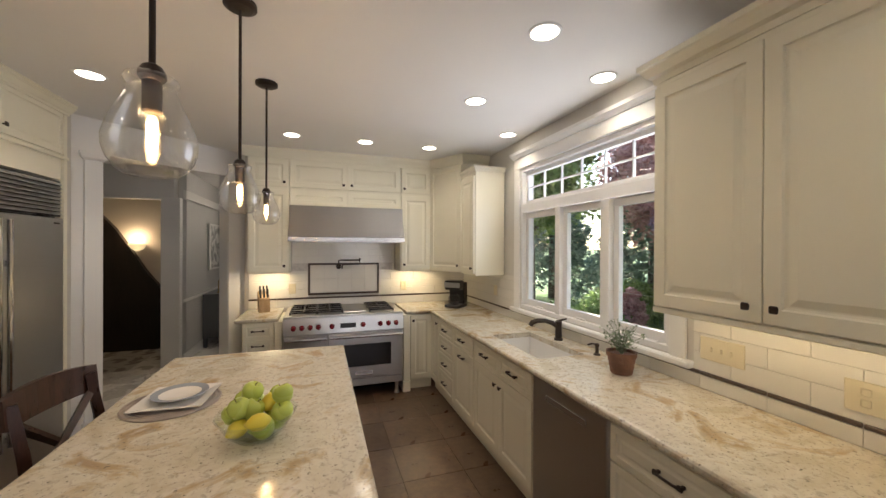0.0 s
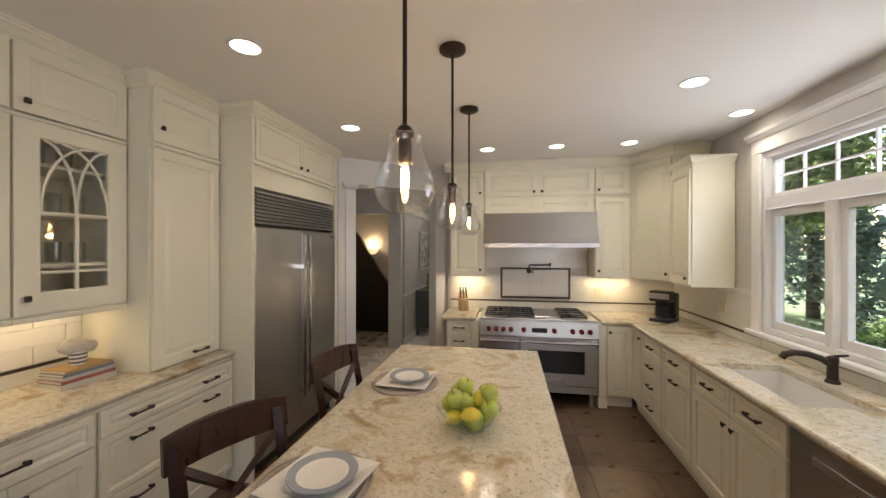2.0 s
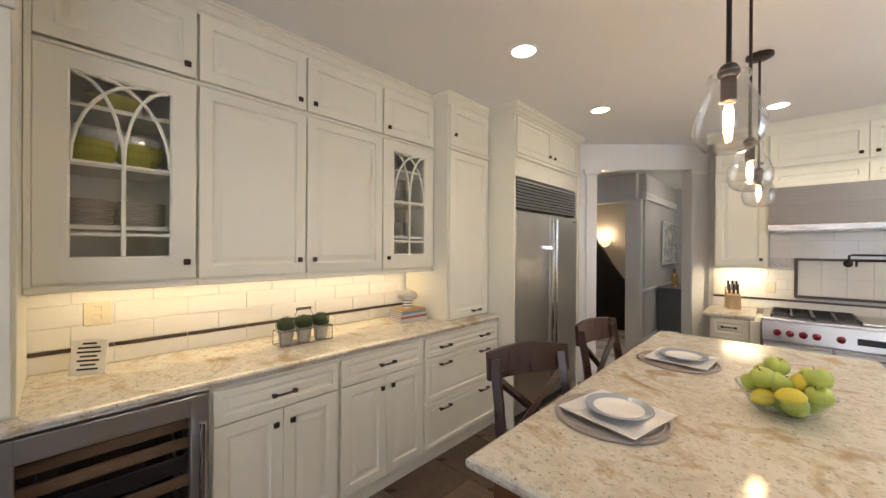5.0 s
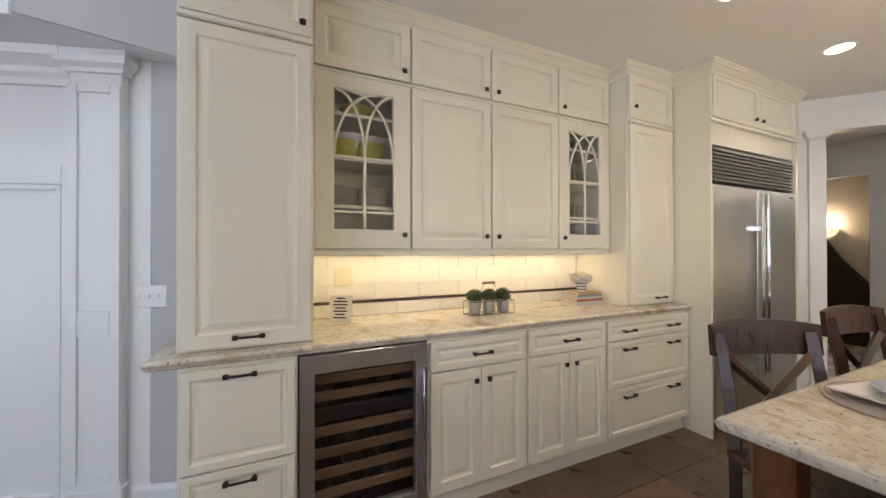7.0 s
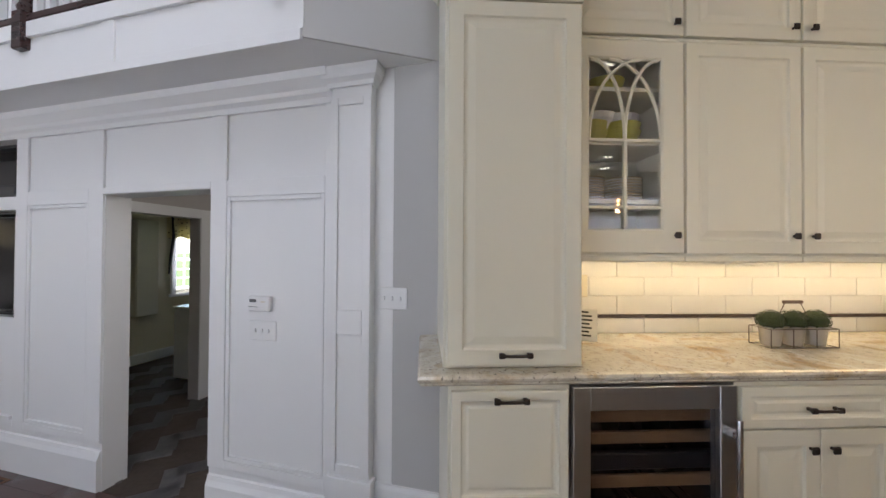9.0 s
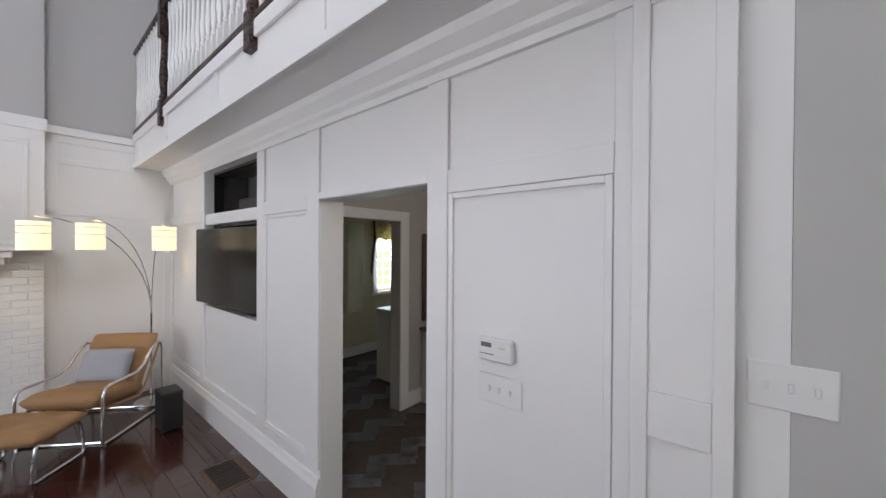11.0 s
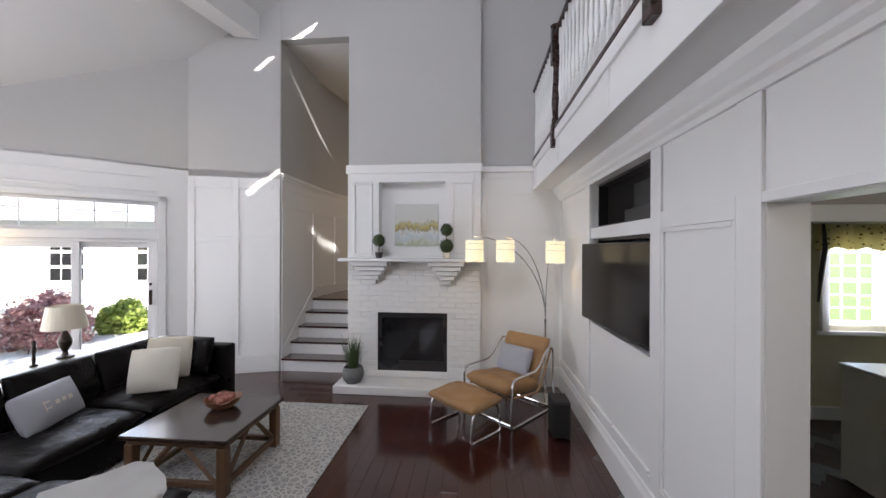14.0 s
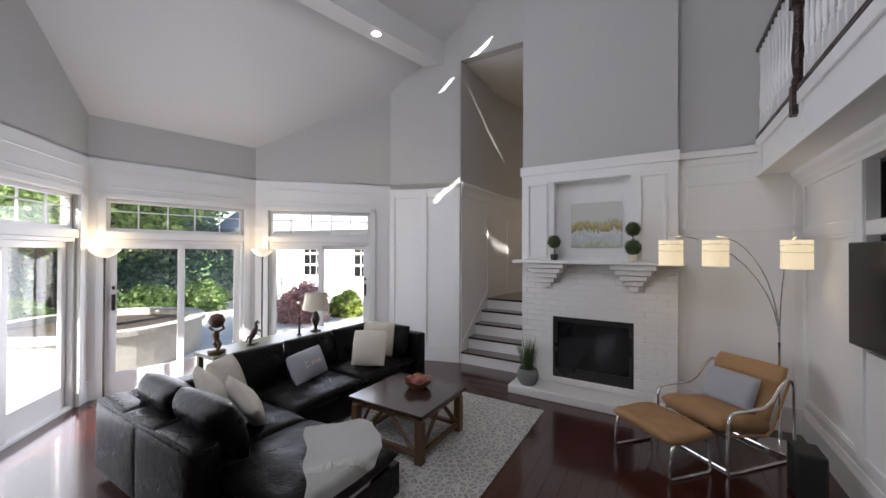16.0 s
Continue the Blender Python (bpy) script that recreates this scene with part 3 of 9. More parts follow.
def cabinet(name, m, w, d, z0, z1, fronts, label, group="", base=False, open_front=None, sides=True):
    """A cabinet unit; local x to the right, y into the wall, z up. fronts: (kind, x0, z0, x1, z1, hardware, hx, hz)."""
    ob = thing(name, m, label, "cabinet", group)
    bm = bmesh.new()
    low = z0 + (0.105 if base else 0)
    if open_front:
        t = 0.018
        for a in ((0, 0, low, t, d, z1), (w - t, 0, low, w, d, z1), (t, 0, low, w - t, d, low + t), (t, 0, z1 - t, w - t, d, z1), (t, d - t, low + t, w - t, d, z1 - t)):
            box(bm, *a)
        for z in open_front:
            box(bm, t, 0.02, z - 0.009, w - t, d - t, z + 0.009)
    else:
        box(bm, 0, 0, low, w, d, z1, 0.002)
    part("body", bm, CREAM, ob)
    if base:
        part("toe_kick", boxed(0, 0.035, z0, w, d, low), CREAM, ob, "cream painted plinth board")
    for kind, x0, za, x1, zb, hw, hx, hz in fronts:
        if kind == "glazed":
            f = gothic_door(x0, za, x1, zb, ob)
        else:
            bm = bmesh.new()
            rings_panel(bm, x0, za, x1, zb, DRAWER if kind == "drawer" else RAISED)
            f = part("door" if kind == "door" else "drawer_front", bm, CREAM, ob)
            f.matrix_basis = Matrix.Translation((0, -0.001, 0))
        if hw:
            hardware(hw, (hx, -0.021, hz), f)
    return ob


G = 0.003
HUTCH = "cream cabinets of the buffet wall"


def at_hutch(y, x=-1.61):
    return facing(x, y, 90)


def pair(w, za, zb, hz, kind="door", hw="knob", gap=0.012):
    h = w / 2
    return [(kind, gap, za, h - G / 2, zb, hw, h - 0.04, hz), (kind, h + G / 2, za, w - gap, zb, hw, h + 0.04, hz)]


BASE_D = 0.605
cabinet("base_cabinet", at_hutch(-0.632), 0.431, BASE_D, 0, 0.907, [("drawer", 0.012, 0.500, 0.419, 0.893, "bar", 0.2155, 0.866), ("drawer", 0.012, 0.125, 0.419, 0.493, "bar", 0.2155, 0.445)], "cream painted cabinet with two deep panelled drawers", HUTCH, True)
cabinet("base_cabinet", at_hutch(0.407), 0.617, BASE_D, 0, 0.907, [("drawer", 0.012, 0.745, 0.605, 0.893, "bar", 0.3085, 0.816)] + pair(0.617, 0.125, 0.738, 0.672), "cream painted cabinet with one drawer over two doors", HUTCH, True)
cabinet("base_cabinet", at_hutch(1.024), 0.642, BASE_D, 0, 0.907, [("drawer", 0.012, 0.745, 0.630, 0.893, "bar", 0.321, 0.816)] + pair(0.642, 0.125, 0.738, 0.672), "cream painted cabinet with one drawer over two doors", HUTCH, True)
ob = cabinet("drawer_cabinet", at_hutch(1.666), 0.874, BASE_D, 0, 0.907, [("drawer", 0.012, 0.762, 0.862, 0.893, "bar", 0.20, 0.822), ("drawer", 0.012, 0.452, 0.862, 0.755, "bar", 0.20, 0.700), ("drawer", 0.012, 0.125, 0.862, 0.445, "bar", 0.20, 0.385)], "cream painted chest of three wide panelled drawers", HUTCH, True)
for c in list(ob.children):
    if c.name.startswith("drawer_front"):
        for k in list(c.children):
            h = hardware("bar", (0.66, k.location.y, k.location.z), c)
# buffet worktop with a rounded double edge
bm = bmesh.new()
box(bm, -2.215, -0.655, 0.908, -1.66, 2.545, 0.950)
EDGE2 = [(0, -0.042), (0.052, -0.042), (0.066, -0.038), (0.074, -0.031), (0.073, -0.026), (0.080, -0.019), (0.082, -0.011), (0.075, -0.003), (0.06, 0), (0, 0)]
sweep(bm, [(-2.215, -0.655, 0.950), (-1.66, -0.655, 0.950), (-1.66, 2.545, 0.950)], EDGE2)
tagged(part("buffet_worktop", bm, GRANITE), "polished cream and brown granite worktop on the buffet cabinets", "worktop")

# upper cabinets of the buffet
UX = -1.887
UD = UX - KX0 - 0.004
for y0, y1, kind, side in ((-0.153, 0.419, "glazed", 1), (0.419, 0.963, "door", 1), (0.963, 1.52, "door", 0), (1.52, 2.03, "glazed", 0)):
    w = y1 - y0
    hx = w - 0.045 if side else 0.045
    x0 = 0.045 if kind == "glazed" and side else 0.006
    y0, w, x0, hx = (-0.130, y1 + 0.130, 0.022, hx - 0.023) if y0 < 0 else (y0, w, x0, hx)
    ob = cabinet("upper_cabinet", at_hutch(y0, UX), w, UD, 1.352, 2.70, [(kind, x0, 1.372, w - 0.006, 2.295, "knob", hx, 1.45), ("door", x0, 2.325, w - 0.006, 2.642, "knob", hx, 2.375)],
                 "cream upper cabinet with a gothic glazed door" if kind == "glazed" else "cream upper cabinet with a tall raised-panel door", HUTCH, False, (1.60, 1.86, 2.10) if kind == "glazed" else None)
    if kind == "glazed" and side:
        part("filler_strip", boxed(0, -0.019, 1.362, 0.021, 0.0, 2.66, 0.002), CREAM, ob)
    part("light_rail", boxed(0, -0.018, 1.335, w, 0.012, 1.362, 0.004), CREAM, ob)
# tall cupboards standing on the worktop
cabinet("tall_cupboard", at_hutch(-0.645, -1.665), 0.513, 0.55, 0.951, 2.70, [("door", 0.012, 0.965, 0.501, 2.285, "bar", 0.256, 1.005), ("door", 0.012, 2.325, 0.501, 2.642, "knob", 0.465, 2.375)], "tall cream cupboard with a long panelled door on the worktop", HUTCH)
cabinet("tall_cupboard", at_hutch(2.034, -1.725), 0.516, 0.49, 0.951, 2.70, [("door", 0.012, 0.965, 0.504, 2.285, "bar", 0.33, 1.005), ("door", 0.012, 2.325, 0.504, 2.642, "knob", 0.06, 2.41)], "narrow tall cream cupboard beside the refrigerator", HUTCH)
for y0, w, x, d in ((-0.645, 0.513, -1.665, 0.55), (2.034, 0.516, -1.725, 0.49)):
    tagged(part("cornice_band", boxed(0, -0.03, 2.292, w, 0, 2.318, 0.006), CREAM, None, "", at_hutch(y0, x)), "cream moulding band on a tall cupboard", "trim", "", "structure")
tagged(part("cornice_band", boxed(0, -0.016, 2.300, 2.158, 0, 2.318, 0.005), CREAM, None, "", at_hutch(-0.128, UX)), "cream moulding band on the upper cabinets", "trim", "", "structure")
# refrigerator surround
ob = thing("refrigerator_surround", at_hutch(2.552, -1.445), "cream panels and cupboard around the built-in refrigerator", "cabinet")
part("side_panel", boxed(0, 0, 0, 0.022, 0.77, 2.70, 0.002), CREAM, ob)
part("side_panel", boxed(1.262, 0, 0, 1.30, 0.77, 2.70, 0.002), CREAM, ob)
part("cupboard", boxed(0.023, 0.02, 2.140, 1.261, 0.77, 2.70), CREAM, ob)
for a, b, hx in ((0.04, 0.648, 0.60), (0.652, 1.25, 0.70)):
    bm = bmesh.new()
    rings_panel(bm, a, 2.335, b, 2.642, DRAWER)
    f = part("door", bm, CREAM, ob)
    f.matrix_basis = Matrix.Translation((0, 0.02, 0))
    hardware("knob", (hx, -0.021, 2.39), f)
part("band", boxed(0.0, -0.012, 2.295, 1.30, 0.02, 2.318, 0.004), CREAM, ob)
# crown moulding round the tops
CROWN = [(0, 0), (0.012, 0), (0.016, 0.014), (0.028, 0.022), (0.048, 0.048), (0.056, 0.052), (0.056, 0.066), (0.064, 0.070), (0.064, 0.08), (0, 0.08)]
bm = bmesh.new()
sweep(bm, [(-2.2, -0.645, 2.639), (-1.665, -0.645, 2.639), (-1.665, -0.132, 2.639), (UX, -0.132, 2.639), (UX, 2.034, 2.639), (-1.725, 2.034, 2.639), (-1.725, 2.552, 2.639), (-1.445, 2.552, 2.639), (-1.445, 3.852, 2.639)], CROWN)
setting("crown_buffet", bm, CREAM, None, "cream crown moulding along the buffet cabinets", "trim")

# ---- Kitchen: range wall cabinets ----
RY = 4.61
RUN = "cream cabinets of the range wall"
RD = KY1 - RY - 0.012
cabinet("upper_cabinet", facing(-0.335, RY, 0), 0.415, RD, 1.352, 2.70, [("door", 0.012, 1.365, 0.403, 2.265, "knob", 0.365, 1.43), ("door", 0.012, 2.30, 0.403, 2.60, "knob", 0.365, 2.35)], "cream upper cabinet beside the steel hood", RUN)
cabinet("hood_cabinet", facing(0.082, RY, 0), 1.242, RD, 2.09, 2.70, [("door", 0.006, 2.105, 0.619, 2.265, "", 0, 0), ("door", 0.623, 2.105, 1.236, 2.265, "", 0, 0), ("door", 0.006, 2.30, 0.619, 2.60, "knob", 0.575, 2.35), ("door", 0.623, 2.30, 1.236, 2.60, "knob", 0.667, 2.35)], "wide cream cabinet above the steel hood", RUN)
cabinet("upper_cabinet", facing(1.326, RY, 0), 0.384, RD, 1.352, 2.70, [("door", 0.012, 1.365, 0.372, 2.265, "knob", 0.045, 1.43), ("door", 0.012, 2.30, 0.372, 2.60, "knob", 0.045, 2.35)], "cream upper cabinet beside the steel hood", RUN)
# corner cabinet set across the corner, and the one beside the window
ob = thing("corner_cabinet", pose(0, 0, 0), "cream diagonal corner cabinet with one tall door", "cabinet", RUN)
part("body", slab([(1.712, 4.618), (1.968, 4.16), (2.288, 4.16), (2.288, 4.938), (1.712, 4.938)], 1.352, 2.62), CREAM, ob)
bm = bmesh.new()
rings_panel(bm, 0.014, 1.365, 0.512, 2.60, RAISED)
f = part("door", bm, CREAM, ob)
f.matrix_basis = pose(1.712, 4.617, 0, 0, 0, math.degrees(math.atan2(4.16 - 4.618, 1.968 - 1.712)))
hardware("knob", (0.47, -0.021, 1.43), f)
cabinet("upper_cabinet", facing(1.95, 4.158, -90), 0.40, 0.338, 1.345, 2.44, [("door", 0.012, 1.365, 0.388, 2.40, "knob", 0.35, 1.42)], "cream upper cabinet with a plain end beside the window", RUN)
bm = bmesh.new()
sweep(bm, [(1.95, 4.158, 2.44), (1.95, 3.757, 2.44), (2.29, 3.757, 2.44)], [(-0.01, 0), (0.004, 0), (0.012, 0.02), (0.03, 0.04), (0.034, 0.06), (-0.01, 0.06)])
setting("crown_window_cabinet", bm, CREAM, None, "cream crown on the cabinet beside the window", "trim")
bm = bmesh.new()
sweep(bm, [(-0.40, RY, 2.615), (1.712, RY, 2.615), (1.965, 4.16, 2.615), (2.29, 4.16, 2.615)], [(-0.01, 0), (0.01, 0), (0.018, 0.03), (0.04, 0.07), (0.045, 0.104), (-0.01, 0.104)])
setting("crown_range", bm, CREAM, None, "cream crown moulding over the range cabinets", "trim")
# near upper cabinet beyond the window
ob = cabinet("upper_cabinet", facing(1.95, 1.606, -90), 0.92, 0.34, 1.352, 2.43, [("door", 0.010, 1.368, 0.458, 2.40, "knob", 0.415, 1.425), ("door", 0.462, 1.368, 0.91, 2.40, "knob", 0.505, 1.425)], "large cream upper cabinet with two raised-panel doors", "cream cabinets of the window wall")
part("light_rail", boxed(0, -0.018, 1.335, 0.92, 0.012, 1.362, 0.004), CREAM, ob)
ob = cabinet("upper_cabinet", facing(1.95, 0.684, -90), 0.92, 0.34, 1.352, 2.43, [("door", 0.010, 1.368, 0.458, 2.40, "knob", 0.415, 1.425), ("door", 0.462, 1.368, 0.91, 2.40, "knob", 0.505, 1.425)], "large cream upper cabinet with two raised-panel doors", "cream cabinets of the window wall")
bm = bmesh.new()
sweep(bm, [(2.29, 1.608, 2.43), (1.95, 1.608, 2.43), (1.95, -0.24, 2.43)], [(-0.01, 0), (0.006, 0), (0.012, 0.025), (0.03, 0.035), (0.05, 0.07), (0.06, 0.075), (0.06, 0.1), (-0.01, 0.1)])
setting("crown_window_wall", bm, CREAM, None, "cream crown moulding over the near upper cabinets", "trim")

# base cabinets, range wall and window wall
BY, BX = 4.335, 1.66
cabinet("drawer_cabinet", facing(-0.335, BY, 0), 0.30, 0.60, 0, 0.873, [("drawer", 0.012, 0.70, 0.288, 0.86, "bar", 0.15, 0.79), ("drawer", 0.012, 0.42, 0.288, 0.693, "bar", 0.15, 0.64), ("drawer", 0.012, 0.125, 0.288, 0.413, "bar", 0.15, 0.36)], "narrow cream drawer cabinet beside the range", RUN, True)
for x in (-0.032, 1.305):
    ob = thing("post", facing(x, BY - 0.045, 0), "cream square corner post with a moulded foot beside the range", "cabinet post", "posts beside the range")
    bm = bmesh.new()
    box(bm, 0, 0, 0.12, 0.072, 0.60, 0.873, 0.004)
    part("shaft", bm, CREAM, ob)
    part("foot", boxed(-0.008, -0.01, 0, 0.080, 0.55, 0.118, 0.006), CREAM, ob)
cabinet("base_cabinet", facing(1.380, BY, 0), 0.275, 0.60, 0, 0.873, [("door", 0.012, 0.125, 0.263, 0.86, "knob", 0.04, 0.80)], "narrow cream base cabinet beside the corner", RUN, True)
SINK_RUN = "cream cabinets of the window wall"
cabinet("base_cabinet", facing(BX, 4.335, -90), 0.30, 0.60, 0, 0.873, [("door", 0.02, 0.125, 0.288, 0.86, "knob", 0.255, 0.80)], "cream corner base cabinet with one door", SINK_RUN, True)
cabinet("drawer_cabinet", facing(BX, 4.035, -90), 0.45, 0.60, 0, 0.873, [("drawer", 0.012, z0, 0.438, z1, "bar", 0.225, (z0 + z1) / 2) for z0, z1 in ((0.70, 0.86), (0.52, 0.693), (0.34, 0.513), (0.125, 0.333))], "cream chest of four drawers under the granite worktop", SINK_RUN, True)
cabinet("base_cabinet", facing(BX, 3.585, -90), 0.50, 0.60, 0, 0.873, [("drawer", 0.012, 0.70, 0.488, 0.86, "bar", 0.25, 0.79), ("door", 0.012, 0.125, 0.488, 0.693, "bar", 0.25, 0.64)], "cream base cabinet with a drawer over a pull-out door", SINK_RUN, True)
cabinet("sink_cabinet", facing(BX, 3.085, -90), 0.90, 0.60, 0, 0.66, [("drawer", 0.012, 0.70, 0.448, 0.86, "bar", 0.23, 0.79), ("drawer", 0.452, 0.70, 0.888, 0.86, "bar", 0.67, 0.79)] + pair(0.90, 0.125, 0.693, 0.63), "cream sink base with two false drawers over two doors", SINK_RUN, True)
tagged(part("sink_apron", boxed(0, 0, 0.661, 0.90, 0.03, 0.873), CREAM, None, "", facing(BX, 3.085, -90)), "cream board behind the sink drawer fronts", "trim", "", "structure")
cabinet("drawer_cabinet", facing(BX, 1.572, -90), 0.62, 0.60, 0, 0.873, [("drawer", 0.012, z0, 0.608, z1, "bar", 0.31, z1 - 0.07) for z0, z1 in ((0.70, 0.86), (0.42, 0.693), (0.125, 0.413))], "wide cream drawer cabinet beside the dishwasher", SINK_RUN, True)
cabinet("drawer_cabinet", facing(BX, 0.95, -90), 0.90, 0.60, 0, 0.873, [("drawer", 0.012, z0, 0.888, z1, "bar", 0.45, z1 - 0.07) for z0, z1 in ((0.70, 0.86), (0.42, 0.693), (0.125, 0.413))], "wide cream drawer cabinet under the granite worktop", SINK_RUN, True)
# dishwasher
ob = thing("dishwasher", facing(BX, 2.182, -90), "stainless steel built-in dishwasher beside the sink", "dishwasher")
part("door", boxed(0.003, -0.022, 0.11, 0.605, 0.02, 0.868, 0.006), STEEL_H, ob)
part("recess_grip", boxed(0.14, -0.028, 0.765, 0.47, -0.023, 0.80, 0.002), CHROME, ob, "bright steel grip strip")
part("tub", boxed(0.003, 0.022, 0.11, 0.605, 0.58, 0.868), BLACK, ob)
part("toe_plate", boxed(0.003, 0.05, 0, 0.605, 0.12, 0.108), BLACK, ob)

# L-shaped worktop with the sink cut out
SX0, SX1, SY0, SY1 = 1.76, 2.12, 2.30, 2.98
bm = bmesh.new()
TOP0, TOP1 = 0.875, 0.915
for a in ((-0.36, 4.33, -0.002, 4.94), (1.336, 4.33, 1.65, 4.94), (1.65, SY1, 2.29, 4.94), (1.65, 0.05, 2.29, SY0), (1.65, SY0, SX0, SY1), (SX1, SY0, 2.29, SY1)):
    box(bm, a[0], a[1], TOP0, a[2], a[3], TOP1)
EDGE = [(0, -0.04), (0.025, -0.04), (0.033, -0.034), (0.037, -0.022), (0.036, -0.010), (0.029, -0.002), (0.02, 0), (0, 0)]
sweep(bm, [(1.336, 4.33, TOP1), (1.65, 4.33, TOP1), (1.65, 0.05, TOP1)], EDGE)
sweep(bm, [(-0.36, 4.94, TOP1), (-0.36, 4.33, TOP1), (-0.002, 4.33, TOP1)], EDGE)
tagged(part("kitchen_worktop", bm, GRANITE), "polished cream granite worktop with brown veins around the sink", "worktop")
PORCELAIN = paint("white_porcelain", (0.80, 0.79, 0.76), 0.12, 10, 0.0, 0.03)
ob = thing("sink", pose(0, 0, 0), "white undermount porcelain sink let into the worktop", "sink")
bm = bmesh.new()
box(bm, SX0 - 0.012, SY0 - 0.012, 0.69, SX1 + 0.012, SY1 + 0.012, 0.702)
for a in ((SX0 - 0.014, SY0 - 0.014, SX0 - 0.001, SY1 + 0.014), (SX1 + 0.001, SY0 - 0.014, SX1 + 0.014, SY1 + 0.014), (SX0, SY0 - 0.014, SX1, SY0 - 0.001), (SX0, SY1 + 0.001, SX1, SY1 + 0.014)):
    box(bm, a[0], a[1], 0.702, a[2], a[3], 0.874)
part("basin", bm, PORCELAIN, ob)
part("drain", turned([(0.04, 0.7021), (0.04, 0.706), (0.03, 0.706), (0.02, 0.7035)], 20, ((SX0 + SX1) / 2, (SY0 + SY1) / 2, 0)), CHROME, ob, "steel drain ring")
# faucet and soap pump
ob = thing("faucet", pose(2.19, 2.68, 0.915), "dark bronze kitchen tap with a low curved spout", "faucet")
part("base", turned([(0.034, 0), (0.034, 0.012), (0.026, 0.02), (0.024, 0.11), (0.027, 0.12), (0.027, 0.145), (0.015, 0.155)], 20), BRONZE, ob)
part("spout", tubed([(0, 0, 0.10), (-0.05, 0.01, 0.135), (-0.11, 0.02, 0.155), (-0.17, 0.03, 0.158), (-0.215, 0.035, 0.145), (-0.232, 0.037, 0.12)], [0.02, 0.019, 0.018, 0.018, 0.02, 0.018], 12), BRONZE, ob)
part("lever", tubed([(0, 0, 0.15), (0.02, -0.03, 0.165), (0.03, -0.06, 0.175)], [0.009, 0.008, 0.006], 8), BRONZE, ob)
ob = thing("soap_pump", pose(2.19, 2.26, 0.915), "small dark bronze soap pump beside the tap", "soap pump")
part("stem", turned([(0.022, 0), (0.022, 0.008), (0.012, 0.014), (0.011, 0.055), (0.015, 0.06), (0.015, 0.075), (0.006, 0.08)], 16), BRONZE, ob)
part("nozzle", tubed([(0, 0, 0.07), (-0.03, 0.01, 0.078), (-0.06, 0.02, 0.07)], 0.006, 8), BRONZE, ob)

# ---- Kitchen: refrigerator ----
ob = thing("refrigerator", at_hutch(2.578, -1.466), "tall built-in stainless steel refrigerator with two doors", "refrigerator")
FW = 1.232
part("carcass", boxed(0.002, 0.03, 0.10, FW - 0.002, 0.73, 2.128), BLACK, ob)
part("left_door", boxed(0.004, -0.022, 0.11, 0.60, 0.028, 1.845, 0.006), STEEL_H, ob)
part("right_door", boxed(0.606, -0.022, 0.11, FW - 0.004, 0.028, 1.845, 0.006), STEEL_H, ob)
part("grille_frame", boxed(0.004, -0.004, 1.857, FW - 0.004, 0.028, 2.126, 0.003), BLACK, ob, "dark vent behind the louvres")
lv = bmesh.new()
box(lv, 0.02, -0.004, -0.013, FW - 0.02, 0.004, 0.013, 0.002)
bmesh.ops.rotate(lv, verts=lv.verts, matrix=Matrix.Rotation(radians(-38), 3, "X"))
louvre = part("louvre", lv, STEEL_H, ob)
louvre.matrix_basis = Matrix.Translation((0, -0.013, 1.88))
for k in range(1, 9):
    c = louvre.copy()
    scene.collection.objects.link(c)
    c.matrix_basis = Matrix.Translation((0, -0.013, 1.88 + k * 0.0278))
for x in (0.565, 0.645):
    h = part("door_handle", tubed([(x, -0.075, 0.40), (x, -0.075, 1.80)], 0.014, 12), CHROME, ob, "long tubular steel handle")
    for z in (0.45, 1.53):
        part("bracket", boxed(x - 0.012, -0.070, z - 0.02, x + 0.012, -0.020, z + 0.02, 0.003), CHROME, h)
part("toe_plate", boxed(0.01, 0.04, 0, FW - 0.01, 0.08, 0.098), BLACK, ob)
part("badge", boxed(FW - 0.11, -0.0245, 1.80, FW - 0.05, -0.0225, 1.812), BRONZE, ob)

# ---- Kitchen: wine cooler ----
SHELF_WOOD = wood("shelf_wood", (0.28, 0.16, 0.07), (0.46, 0.30, 0.16), 0.45, 1.0, (1, 10, 10))
BOTTLE = paint("dark_bottle_glass", (0.012, 0.018, 0.012), 0.08, 10, 0.0, 0.1)
SMOKE = glass("smoked_glass", 0.0, (0.82, 0.82, 0.86))
ob = thing("wine_cooler", at_hutch(-0.199), "built-in wine cooler with a steel frame and wooden shelves", "wine cooler")
WW = 0.602
bm = bmesh.new()
for a in ((0.002, 0.03, 0.105, 0.03, 0.58, 0.904), (WW - 0.03, 0.03, 0.105, WW - 0.002, 0.58, 0.904), (0.03, 0.03, 0.105, WW - 0.03, 0.58, 0.135), (0.03, 0.03, 0.85, WW - 0.03, 0.58, 0.904), (0.03, 0.55, 0.135, WW - 0.03, 0.58, 0.85)):
    box(bm, *a)
part("cabinet", bm, BLACK, ob)
bm = bmesh.new()
for a in ((0.004, 0.11, 0.065, 0.902), (WW - 0.065, 0.11, WW - 0.004, 0.902), (0.065, 0.11, WW - 0.065, 0.175), (0.065, 0.82, WW - 0.065, 0.902)):
    box(bm, a[0], -0.022, a[1], a[2], 0.026, a[3], 0.002)
d = part("door_frame", bm, STEEL, ob, "brushed steel door frame")
part("pane", boxed(0.066, 0.0, 0.176, WW - 0.066, 0.004, 0.819), SMOKE, d, "dark tinted glass").visible_shadow = False
